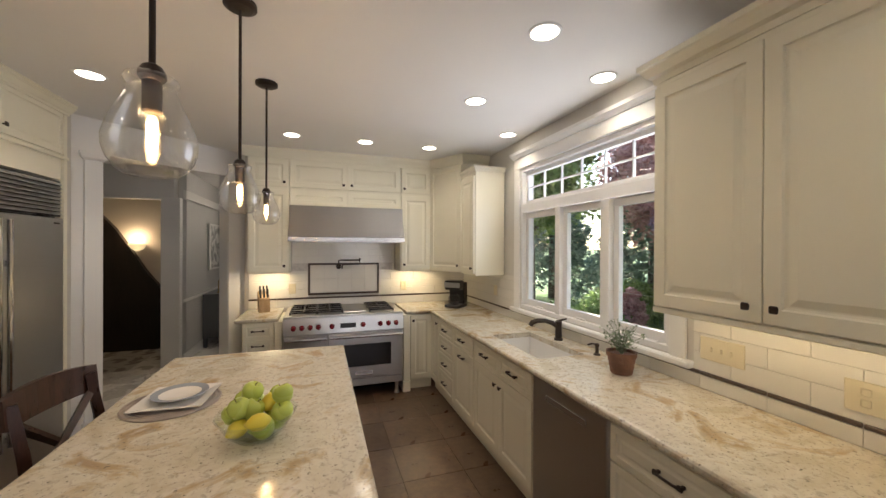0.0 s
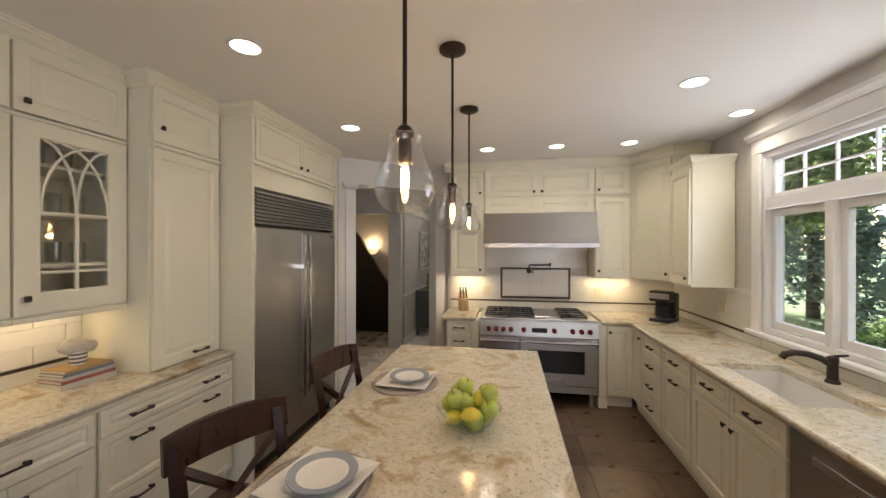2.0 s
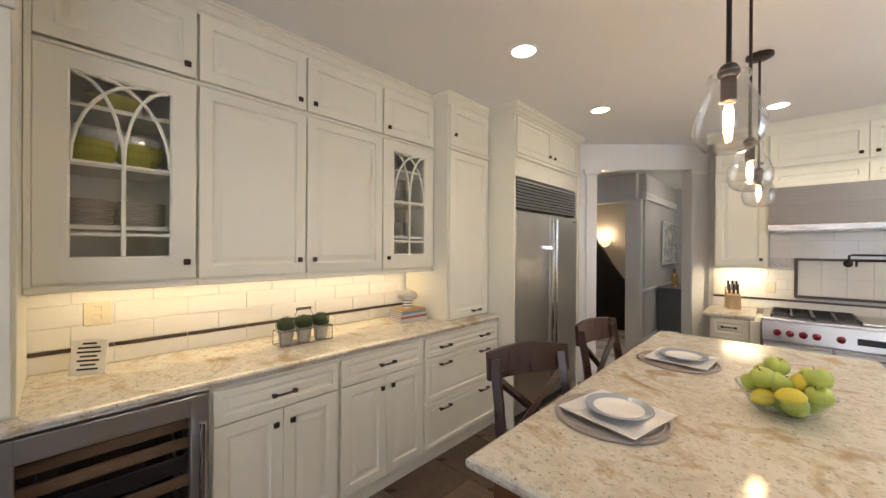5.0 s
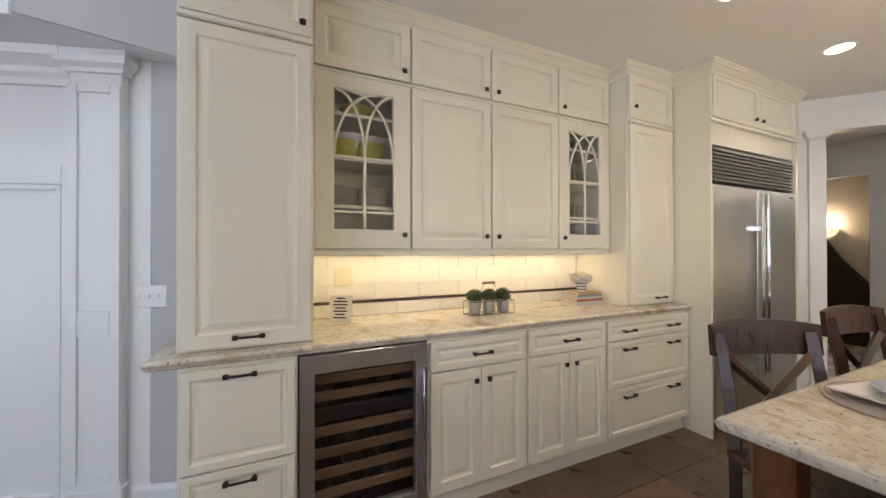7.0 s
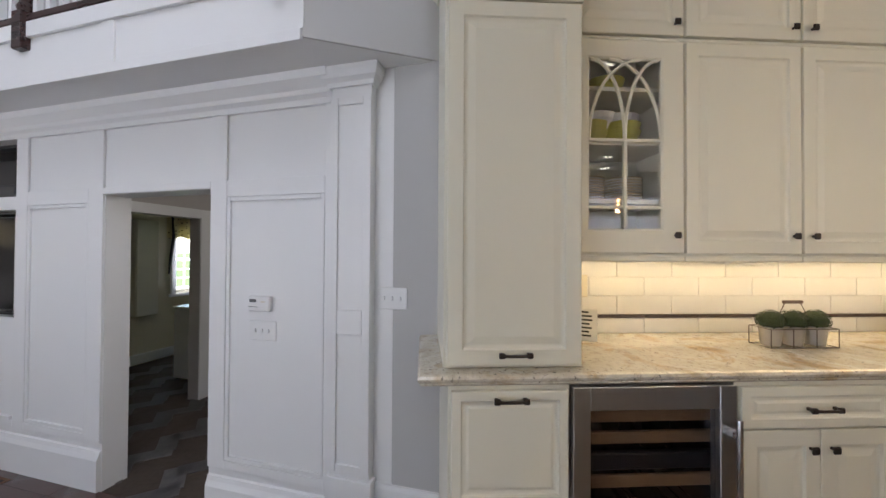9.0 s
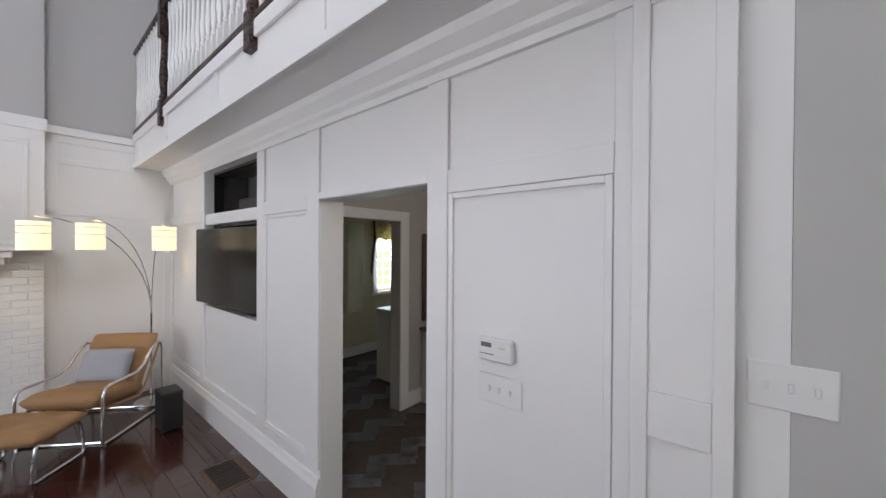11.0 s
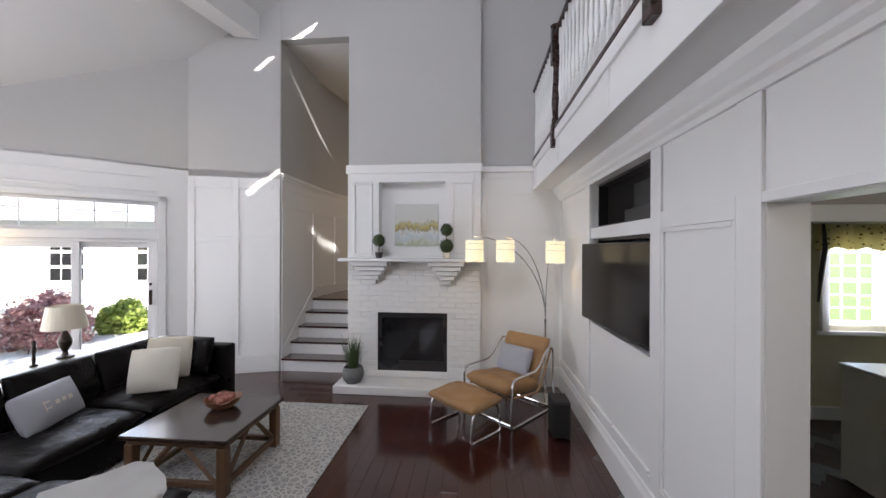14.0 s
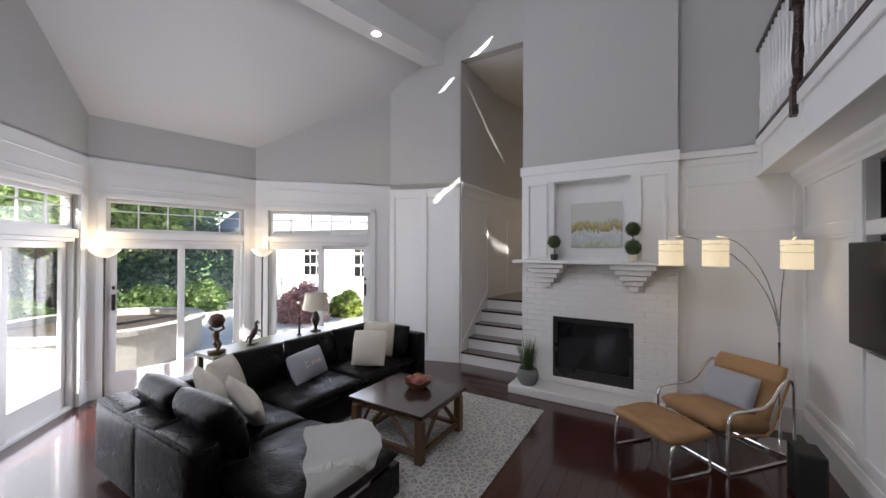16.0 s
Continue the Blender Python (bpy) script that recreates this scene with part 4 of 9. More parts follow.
h = part("door_handle", tubed([(WW - 0.034, -0.065, 0.20), (WW - 0.034, -0.065, 0.80)], 0.011, 12), CHROME, d, "tubular steel handle")
for z in (0.26, 0.74):
    part("bracket", boxed(WW - 0.042, -0.06, z - 0.012, WW - 0.026, -0.021, z + 0.012, 0.002), CHROME, h)
part("vent_plate", boxed(0.004, 0.01, 0.004, WW - 0.004, 0.04, 0.10), STEEL, ob)
bar = bmesh.new()
box(bar, 0.032, 0.045, -0.022, WW - 0.032, 0.062, 0.022, 0.003)
first = part("shelf_front", bar, SHELF_WOOD, ob, "pale wooden shelf front")
first.matrix_basis = Matrix.Translation((0, 0, 0.77))
for z in (0.69, 0.53, 0.43, 0.335, 0.24):
    c = first.copy()
    scene.collection.objects.link(c)
    c.matrix_basis = Matrix.Translation((0, 0, z))
for z in (0.748, 0.668, 0.508, 0.408, 0.313, 0.218):
    bm = bmesh.new()
    for k in range(11):
        x = 0.06 + k * 0.048
        tube(bm, [(x, 0.065, z), (x, 0.545, z)], 0.0035, 5)
    part("wire_rack", bm, CHROME, ob)
part("middle_bar", boxed(0.032, 0.04, 0.575, WW - 0.032, 0.07, 0.635, 0.004), BLACK, ob, "black control bar")
bottle = turned([(0.036, 0), (0.037, 0.01), (0.037, 0.19), (0.028, 0.22), (0.014, 0.24), (0.013, 0.29), (0.015, 0.292), (0.015, 0.30)], 12)
bmesh.ops.rotate(bottle, verts=bottle.verts, matrix=Matrix.Rotation(radians(-90), 3, "X"))
wine = thing("wine_bottle", at_hutch(-0.199) @ pose(0.10, 0.10, 0.262), "dark glass wine bottle lying on a cooler shelf", "bottle", "wine bottles in the cooler")
part("glass_body", bottle, BOTTLE, wine)
for x, z in ((0.19, 0.262), (0.28, 0.262), (0.37, 0.262), (0.47, 0.262), (0.12, 0.357), (0.25, 0.357), (0.44, 0.357), (0.17, 0.452), (0.33, 0.452), (0.46, 0.552), (0.2, 0.712), (0.4, 0.712)):
    copy_thing(wine, at_hutch(-0.199) @ pose(x, 0.10, z))

# ---- Kitchen: range and hood ----
ob = thing("range", facing(0.05, 4.25, 0), "wide stainless steel range with red knobs and two ovens", "range")
RW = 1.24
part("body", boxed(0.004, 0.035, 0.14, RW - 0.004, 0.69, 0.90), STEEL, ob)
part("cooktop", boxed(0, 0.0, 0.900, RW, 0.69, 0.925, 0.004), STEEL_H, ob)
bm = bmesh.new()
vs = [bm.verts.new(c) for c in ((0, 0.0, 0.90), (RW, 0.0, 0.90), (RW, -0.022, 0.74), (0, -0.022, 0.74), (0, 0.033, 0.90), (RW, 0.033, 0.90), (RW, 0.033, 0.74), (0, 0.033, 0.74))]
for f in ((0, 3, 2, 1), (4, 5, 6, 7), (0, 1, 5, 4), (3, 7, 6, 2), (0, 4, 7, 3), (1, 2, 6, 5)):
    bm.faces.new([vs[i] for i in f])
panel = part("control_panel", bm, STEEL_H, ob)
kn = turned([(0.027, 0), (0.027, 0.006), (0.022, 0.010), (0.021, 0.032), (0.017, 0.036)], 18)
bmesh.ops.rotate(kn, verts=kn.verts, matrix=Matrix.Rotation(radians(102), 3, "X"))
knob = part("knob", kn, RED, panel, "dark red turned knob")
spots = [0.10, 0.18, 0.26, 0.34, 0.475, 0.795, 0.98, 1.07, 1.155]
knob.matrix_basis = Matrix.Translation((spots[0], -0.013, 0.81))
for x in spots[1:]:
    c = knob.copy()
    scene.collection.objects.link(c)
    c.matrix_basis = Matrix.Translation((x, -0.013, 0.81))
part("display", boxed(0.56, -0.030, 0.785, 0.72, -0.018, 0.835, 0.002), BLACK, panel, "small dark display")
for x0, x1, win in ((0.008, 0.43, (0.07, 0.37)), (0.438, RW - 0.008, (0.52, 1.10))):
    d = part("oven_door", boxed(x0, -0.022, 0.23, x1, 0.034, 0.725, 0.006), STEEL_H, ob)
    part("oven_window", boxed(win[0], -0.026, 0.36, win[1], -0.0225, 0.60, 0.002), DARK_GLASS, d, "black oven window")
    h = part("oven_handle", tubed([(x0 + 0.01, -0.078, 0.695), (x1 - 0.01, -0.078, 0.695)], 0.016, 12), CHROME, d, "tubular steel oven handle")
    for x in (x0 + 0.03, x1 - 0.03):
        part("bracket", boxed(x - 0.012, -0.075, 0.68, x + 0.012, -0.020, 0.71, 0.003), CHROME, h)
part("badge", boxed(0.72, -0.0255, 0.268, 0.90, -0.0225, 0.305, 0.001), CHROME, ob)
part("kick_panel", boxed(0.008, -0.004, 0.145, RW - 0.008, 0.033, 0.222, 0.004), STEEL_H, ob)
leg = part("leg", turned([(0.03, 0), (0.03, 0.02), (0.022, 0.03), (0.022, 0.139)], 14), STEEL, ob)
leg.matrix_basis = Matrix.Translation((0.06, 0.06, 0))
for x, y in ((1.18, 0.06), (0.06, 0.6), (1.18, 0.6)):
    c = leg.copy()
    scene.collection.objects.link(c)
    c.matrix_basis = Matrix.Translation((x, y, 0))
part("griddle", boxed(0.60, 0.08, 0.926, 0.84, 0.62, 0.94, 0.004), STEEL, ob, "smooth steel griddle plate")
for x0 in (0.06, 0.33, 0.88):
    bm = bmesh.new()
    x1 = x0 + 0.26
    for y in (0.08, 0.20, 0.345, 0.49, 0.62):
        box(bm, x0, y - 0.007, 0.938, x1, y + 0.007, 0.955, 0.002)
    for x in (x0, x0 + 0.13, x1):
        box(bm, x - 0.007, 0.08, 0.938, x + 0.007, 0.62, 0.955, 0.002)
    for x in (x0, x1):
        for y in (0.09, 0.35, 0.61):
            box(bm, x - 0.007, y - 0.007, 0.925, x + 0.007, y + 0.007, 0.938)
    g = part("grate", bm, BLACK, ob, "black cast-iron grate")
    bm = bmesh.new()
    for y in (0.21, 0.48):
        spin(bm, [(0.055, 0.9255), (0.055, 0.932), (0.035, 0.936), (0.03, 0.936)], 18, (x0 + 0.13, y, 0))
    part("burner", bm, BLACK, g)
ob = thing("range_hood", facing(0.083, 4.36, 0), "wide stainless steel wall hood over the range", "range hood")
HW = 1.242
bm = bmesh.new()
prof = [(0.0, 1.70), (0.0, 1.745), (0.010, 1.752), (0.024, 1.80), (0.048, 1.93), (0.070, 2.085), (0.576, 2.085), (0.576, 1.70)]
a = [bm.verts.new((0.0, y, z)) for y, z in prof]
b = [bm.verts.new((HW, y, z)) for y, z in prof]
for v, s in ((a, 1), (b, -1)):
    for k in (4, 5):
        v[k].co.x += s * 0.012
bm.faces.new(a)
bm.faces.new(b[::-1])
for k in range(len(prof)):
    q = (k + 1) % len(prof)
    bm.faces.new((a[k], b[k], b[q], a[q]))
part("canopy", bm, steel("polished_hood_steel", 0.17, (0.50, 0.49, 0.48), (0.4, 0.4, 140), 0.75), ob)
bm = bmesh.new()
for k in range(4):
    x = 0.05 + k * 0.288
    box(bm, x, 0.08, 1.690, x + 0.278, 0.52, 1.699, 0.002)
part("filter", bm, STEEL_H, ob)

# ---- Kitchen: island, pendants ----
IX0, IX1, IY0, IY1 = -0.49, 0.575, 0.78, 3.06
ob = thing("island", pose(0, 0, 0), "kitchen island with a brown wooden base", "island")
part("base", boxed(IX0 + 0.28, IY0 + 0.10, 0.10, IX1 - 0.05, IY1 - 0.10, 0.874, 0.003), ISLAND_WOOD, ob)
part("plinth", boxed(IX0 + 0.31, IY0 + 0.14, 0.0, IX1 - 0.09, IY1 - 0.14, 0.10), ISLAND_WOOD, ob)
for x in (IX0 + 0.05, ):
    for y in (IY0 + 0.06, IY1 - 0.15):
        leg = part("corner_leg", boxed(x, y, 0, x + 0.09, y + 0.09, 0.874, 0.006), ISLAND_WOOD, ob)
for k in range(4):
    y0 = IY0 + 0.13 + k * 0.505
    bm = bmesh.new()
    rings_panel(bm, 0, 0.14, 0.48, 0.84, RAISED)
    p = part("door", bm, ISLAND_WOOD, ob)
    p.matrix_basis = facing(IX1 - 0.05, y0, 90)
bm = bmesh.new()
rings_panel(bm, 0, 0.14, 0.68, 0.84, RAISED)
p = part("end_panel", bm, ISLAND_WOOD, ob)
p.matrix_basis = facing(IX0 + 0.30, IY0 + 0.10, 0)
bm = bmesh.new()
prism(bm, [(IX0 + 0.04, IY0 + 0.04), (IX1 - 0.04, IY0 + 0.04), (IX1 - 0.04, IY1 - 0.04), (IX0 + 0.04, IY1 - 0.04)], TOP0, TOP1)
q = [(IX0 + 0.04, IY0 + 0.04, TOP1), (IX1 - 0.04, IY0 + 0.04, TOP1), (IX1 - 0.04, IY1 - 0.04, TOP1), (IX0 + 0.04, IY1 - 0.04, TOP1)]
sweep(bm, q, [(o + 0.004, h) for o, h in EDGE[:-1]] + [(0, 0)], True)
tagged(part("island_worktop", bm, GRANITE), "polished cream granite top with brown veins on the island", "worktop")

PEND = thing("pendant_lamp", pose(0.07, 1.21, 0), "clear glass pendant lamp with a glowing filament bulb", "pendant lamp", "pendants over the island")
part("canopy", turned([(0.068, CEIL - 0.001), (0.068, CEIL - 0.018), (0.05, CEIL - 0.028), (0.012, CEIL - 0.034)], 24), BRONZE, PEND)
part("stem", turned([(0.0065, 2.0), (0.0065, CEIL - 0.03)], 10), BRONZE, PEND)
part("cap", turned([(0.009, 2.028), (0.018, 2.022), (0.025, 2.010), (0.026, 1.999), (0.021, 1.992), (0.018, 1.990), (0.018, 1.926), (0.014, 1.922)], 20), BRONZE, PEND)
shade = turned([(0.036, 2.003), (0.047, 1.997), (0.049, 1.988), (0.042, 1.977), (0.049, 1.955), (0.063, 1.925), (0.076, 1.893), (0.083, 1.866), (0.082, 1.843), (0.075, 1.820), (0.062, 1.801), (0.045, 1.789), (0.024, 1.785)], 32, caps=False)
smooth(part("shade", shade, SHADE_GLASS, PEND, "clear seeded glass shade"), 60).visible_shadow = False
bm = turned([(0.012, 1.925), (0.017, 1.905), (0.017, 1.845), (0.010, 1.828), (0.004, 1.824)], 14)
bb = part("bulb", bm, GLASS, PEND, "clear tubular bulb")
bb.visible_shadow = False
part("filament", turned([(0.008, 1.845), (0.011, 1.86), (0.011, 1.90), (0.006, 1.915)], 8), BULB, bb, "glowing filament")
for y in (2.09, 2.91):
    copy_thing(PEND, pose(0.07, y, 0))
for y in (1.21, 2.09, 2.91):
    lamp("pendant_light", "POINT", (0.07, y, 1.80), 3.0, (1.0, 0.62, 0.30), radius=0.03)

# recessed downlights
SPOTS = [(1.47, 1.83), (1.49, 2.725), (2.10, 2.12), (2.10, 3.345), (-0.97, 1.89), (-0.97, 3.15), (0.145, 4.04), (0.84, 4.04), (1.52, 4.03)]
DOWN = thing("downlight", pose(SPOTS[0][0], SPOTS[0][1], CEIL), "round recessed ceiling downlight, lit", "downlight", "downlights in the kitchen ceiling")
part("trim_ring", turned([(0.068, -0.001), (0.085, -0.001), (0.083, -0.006), (0.070, -0.007)], 28, caps=False), TRIM, DOWN)
part("lens", turned([(0.069, -0.001), (0.069, -0.003)], 28), LED, DOWN, "glowing lens")
for x, y in SPOTS[1:] + [(-0.97, 0.6), (1.47, 0.6)]:
    copy_thing(DOWN, pose(x, y, CEIL))
for x, y in SPOTS + [(-0.97, 0.6), (1.47, 0.6)]:
    lamp("downlight_beam", "SPOT", (x, y, CEIL - 0.02), 10.0 if x < -0.5 else 13.0, (1.0, 0.86, 0.68), (x, y, 0), spot=125, radius=0.05)
# strips under the upper cabinets
lamp("cabinet_strip", "AREA", (-2.10, 0.96, 1.345), 3.4, (1.0, 0.73, 0.40), (-2.10, 0.96, 0), size=2.0, size_y=0.03).rotation_mode = "XYZ"
bpy.data.objects["cabinet_strip"].matrix_world = pose(-2.08, 0.96, 1.345, 0, 0, 90)
lamp("cabinet_strip_window", "AREA", (2.15, 1.1, 1.345), 1.4, (1.0, 0.76, 0.45), (2.15, 1.1, 0), size=0.9, size_y=0.03)
bpy.data.objects["cabinet_strip_window"].matrix_world = pose(2.15, 1.15, 1.345, 0, 0, 90)
for nm, x, w in (("cabinet_strip_left", -0.13, 0.3), ("cabinet_strip_right", 1.55, 0.45)):
    lamp(nm, "AREA", (x, 4.80, 1.345), 2.5, (1.0, 0.76, 0.45), (x, 4.80, 0), size=w, size_y=0.03)
    bpy.data.objects[nm].matrix_world = pose(x, 4.80, 1.345)
# ---- Sitting room: panelling and trim ----
def on_tv(name, bm, material, label, category="trim"):
    return setting(name, bm, material, TURNED @ pose(TV_U, 0, 0, 0, 0, 0), label, category)


# stiles and rails stand 16 mm proud of the television wall; built in (u, v, z) with u out of the wall
def strip(bm, v0, v1, z0, z1, out=0.016, base=0.0):
    box(bm, base, -v1, z0, base + out, -v0, z1, 0.002)


bm = bmesh.new()
RAIL0, RAIL1 = 1.77, 1.80
for v0, v1 in ((1.90, 1.955), (2.635, 2.755), (3.675, 3.815), (4.45, 4.575), (5.815, 5.93), (7.0, 7.08)):
    strip(bm, v0, v1, 0.06, 2.20)
for v0, v1 in ((1.956, 2.634), (3.816, 4.449), (5.931, 6.999)):
    strip(bm, v0, v1, 1.70, 1.80)
    strip(bm, v0, v1, 0.06, 0.11)
strip(bm, 2.756, 3.674, 1.757, 1.80)
strip(bm, 4.576, 5.814, 0.06, 0.11)
strip(bm, 1.90, 4.57, 2.201, 2.26)
strip(bm, 5.82, 7.08, 2.201, 2.26)
strip(bm, 4.571, 5.819, 2.204, 2.26)
on_tv("panelling_tv_wall", bm, PANEL, "white stiles and rails of the wall panelling", "panelling")
bm = bmesh.new()
for v0, v1 in ((1.956, 2.634), (3.816, 4.449), (5.931, 6.999)):
    strip(bm, v0 + 0.028, v1 - 0.028, 1.674, 1.698, 0.014)
    strip(bm, v0 + 0.028, v1 - 0.028, 0.112, 0.136, 0.014)
    strip(bm, v0 + 0.003, v0 + 0.027, 0.112, 1.698, 0.014)
    strip(bm, v1 - 0.027, v1 - 0.003, 0.112, 1.698, 0.014)
for v0, v1 in ((4.60, 5.20), (5.24, 5.79)):
    strip(bm, v0, v1, 0.111, 0.135, 0.022)
on_tv("panel_moulding", bm, PANEL, "thin white mouldings inside the wall panels", "trim")
BASEB = [(0, 0), (0.03, 0), (0.03, 0.21), (0.024, 0.225), (0.018, 0.24), (0.012, 0.265), (0, 0.27)]
bm = bmesh.new()
for v0, v1 in ((1.90, 2.756), (3.674, 7.08)):
    sweep(bm, [(TV_U, -v1, LOW), (TV_U, -v0, LOW)], BASEB)
setting("baseboard_tv_wall", bm, PANEL, TURNED, "tall white baseboard with a moulded top", "baseboard")
# crown under the balcony
bm = bmesh.new()
sweep(bm, [(TV_U, -7.08, 2.20), (TV_U, -1.90, 2.20)], [(0, 0.0), (0.022, 0.0), (0.03, 0.03), (0.05, 0.05), (0.055, 0.075), (0.10, 0.12), (0.11, 0.16), (0, 0.16)])
setting("crown_tv_wall", bm, PANEL, TURNED, "white crown moulding under the balcony", "trim")
# pilaster at the end of the panelled wall
bm = bmesh.new()
P0, P1 = 1.655, 1.895
box(bm, 0, -P1, -0.004, 0.05, -P0, 2.26, 0.003)
box(bm, 0, -P1 - 0.015, -0.004, 0.068, -P0 + 0.015, 0.17, 0.004)
strip(bm, P0, P0 + 0.045, 0.20, 2.20, 0.012, 0.05)
strip(bm, P1 - 0.045, P1, 0.20, 2.20, 0.012, 0.05)
for z0, z1 in ((0.20, 0.24), (0.93, 1.06), (2.16, 2.20)):
    strip(bm, P0 + 0.046, P1 - 0.046, z0, z1, 0.012, 0.05)
sweep(bm, [(0.0, -P1 - 0.005, 2.26), (0.055, -P1 - 0.005, 2.26), (0.055, -P0 + 0.005, 2.26), (0.0, -P0 + 0.005, 2.26)], [(-0.05, 0), (0.008, 0), (0.014, 0.02), (0.035, 0.04), (0.045, 0.07), (0.045, 0.10), (-0.05, 0.10)])
on_tv("pilaster", bm, PANEL, "white panelled pilaster with a moulded cap", "pilaster")
bm = bmesh.new()
sweep(bm, [(TV_U, -1.65, 0), (TV_U, -0.95, 0)], [(0, 0), (0.016, 0), (0.016, 0.12), (0.010, 0.14), (0, 0.145)])
setting("baseboard_switch_wall", bm, PANEL, TURNED, "white baseboard under the light switches", "baseboard")
# soffit of the balcony, its fascia and the end turned back to the wall
BAL_U = -1.55
bm = bmesh.new()
prism(bm, [(BAL_U, -1.86), (BAL_U, -7.08), (-3.05, -7.08), (-3.05, -0.75), (-2.15, -0.95)], 2.36, 2.72)
setting("balcony_floor", bm, PANEL, TURNED, "white balcony slab over the panelled wall", "balcony")
bm = bmesh.new()
box(bm, BAL_U + 0.001, -7.08, 2.345, BAL_U + 0.02, -1.86, 2.40, 0.002)
box(bm, BAL_U + 0.001, -7.08, 2.64, BAL_U + 0.022, -1.86, 2.735, 0.003)
for v in (1.90, 3.1, 4.4, 5.7, 6.95):
    box(bm, BAL_U + 0.001, -v - 0.05, 2.401, BAL_U + 0.012, -v + 0.05, 2.639)
setting("balcony_fascia", bm, PANEL, TURNED, "white panelled fascia of the balcony", "trim")
setting("balcony_end_wall", slab([(BAL_U + 0.01, -1.855), (-2.14, -0.93), (-2.24, -0.99), (BAL_U - 0.09, -1.91)], 2.362, TOP), GREY, TURNED, "grey wall turning back above the pilaster")
RAILWOOD = wood("dark_rail_wood", (0.022, 0.008, 0.006), (0.07, 0.028, 0.02), 0.28, 1.0, (8, 1, 8))
ob = thing("balustrade", TURNED @ pose(0, 0, 0), "balcony balustrade with white balusters and a dark rail", "balustrade")
part("base_rail", boxed(BAL_U - 0.05, -7.07, 2.740, BAL_U + 0.02, -1.90, 2.785, 0.006), RAILWOOD, ob)
bm = bmesh.new()
sweep(bm, [(BAL_U - 0.015, -7.07, 3.66), (BAL_U - 0.015, -1.90, 3.66)], [(-0.03, 0), (0.03, 0), (0.036, 0.02), (0.03, 0.045), (0.0, 0.06), (-0.03, 0.045), (-0.036, 0.02)])
part("hand_rail", bm, RAILWOOD, ob)
bal = bmesh.new()
box(bal, -0.016, -0.016, 0, 0.016, 0.016, 0.16)
spin(bal, [(0.014, 0.16), (0.018, 0.18), (0.012, 0.20), (0.021, 0.30), (0.013, 0.42), (0.010, 0.60), (0.012, 0.72), (0.016, 0.74)], 8)
box(bal, -0.014, -0.014, 0.74, 0.014, 0.014, 0.876)
first = part("baluster", bal, TRIM, ob)
first.matrix_basis = pose(BAL_U - 0.015, -7.0, 2.784)
k = 1
while -7.0 + k * 0.113 < -1.93:
    v = -7.0 + k * 0.113
    k += 1
    if min(abs(v + 5.77), abs(v + 3.80)) < 0.06:
        continue
    c = first.copy()
    scene.collection.objects.link(c)
    c.matrix_basis = pose(BAL_U - 0.015, v, 2.784)
for v in (-5.77, -3.80, -1.95):
    bm = bmesh.new()
    box(bm, BAL_U - 0.045, v - 0.045, 2.57, BAL_U + 0.045, v + 0.045, 2.80, 0.006)
    spin(bm, [(0.036, 2.80), (0.043, 2.83), (0.030, 2.86), (0.042, 3.0), (0.028, 3.25), (0.026, 3.35), (0.036, 3.38)], 14, (BAL_U, v, 0))
    box(bm, BAL_U - 0.045, v - 0.045, 3.38, BAL_U + 0.045, v + 0.045, 3.74, 0.006)
    spin(bm, [(0.05, 3.74), (0.055, 3.755), (0.03, 3.77)], 14, (BAL_U, v, 0))
    part("newel_post", bm, RAILWOOD, ob, "dark turned newel post")

# ---- Sitting room: chimney ----
CL, CR = 0.955, -0.84
BRICKW = paint("white_painted_brick", (0.76, 0.755, 0.74), 0.55, 35, 0.25, 0.06)
MORTAR = paint("white_mortar", (0.76, 0.755, 0.74), 0.8, 60, 0.2, 0.06)
FB0, FB1, FZ0, FZ1 = -0.40, 0.54, -0.07, 0.71
bm = bmesh.new()
wall_holes(bm, CL - CR, LOW, 1.40, -0.10, [(FB0 - CR, FZ0, FB1 - CR, FZ1)])
setting("chimney_core", bm, MORTAR, TURNED @ pose(CR, CHIM_V - 0.018, 0), "white mortar bed of the brick chimney", "chimney")
bm = bmesh.new()
for a in ((CR, -8.2, LOW, CL, -7.33, TOP), (CR, -7.33, LOW, CR + 0.12, -7.04, TOP), (CL - 0.12, -7.33, LOW, CL, -7.04, TOP), (CR, -7.33, 1.41, CL, -7.10, TOP)):
    box(bm, *a)
setting("chimney_breast", bm, GREY, TURNED, "grey painted chimney breast rising to the ceiling", "chimney")
setting("chimney_upper", boxed(CR, -7.09, 2.63, CL, CHIM_V - 0.03, TOP), GREY, TURNED, "grey painted upper chimney wall", "chimney")
# overmantel with a niche
bm = bmesh.new()
N0, N1, NZ0, NZ1 = -0.366, 0.524, 1.47, 2.465
wall_holes(bm, CL - CR, 1.40, 2.63, -0.17, [(N0 - CR, NZ0, N1 - CR, NZ1)])
setting("overmantel", bm, PANEL, TURNED @ pose(CR, CHIM_V + 0.002, 0), "white wooden overmantel with a picture niche", "chimney")
setting("niche_back", boxed(N0, -7.095, NZ0, N1, -7.078, NZ1), PANEL, TURNED, "white board behind the picture niche", "chimney")
bm = bmesh.new()
for a, b in ((-0.735, -0.455), (0.61, 0.88)):
    for u0, u1, z0, z1 in ((a, b, 1.47, 1.51), (a, b, 2.43, 2.465), (a, a + 0.03, 1.511, 2.429), (b - 0.03, b, 1.511, 2.429)):
        box(bm, u0, CHIM_V + 0.003, z0, u1, CHIM_V + 0.018, z1, 0.003)
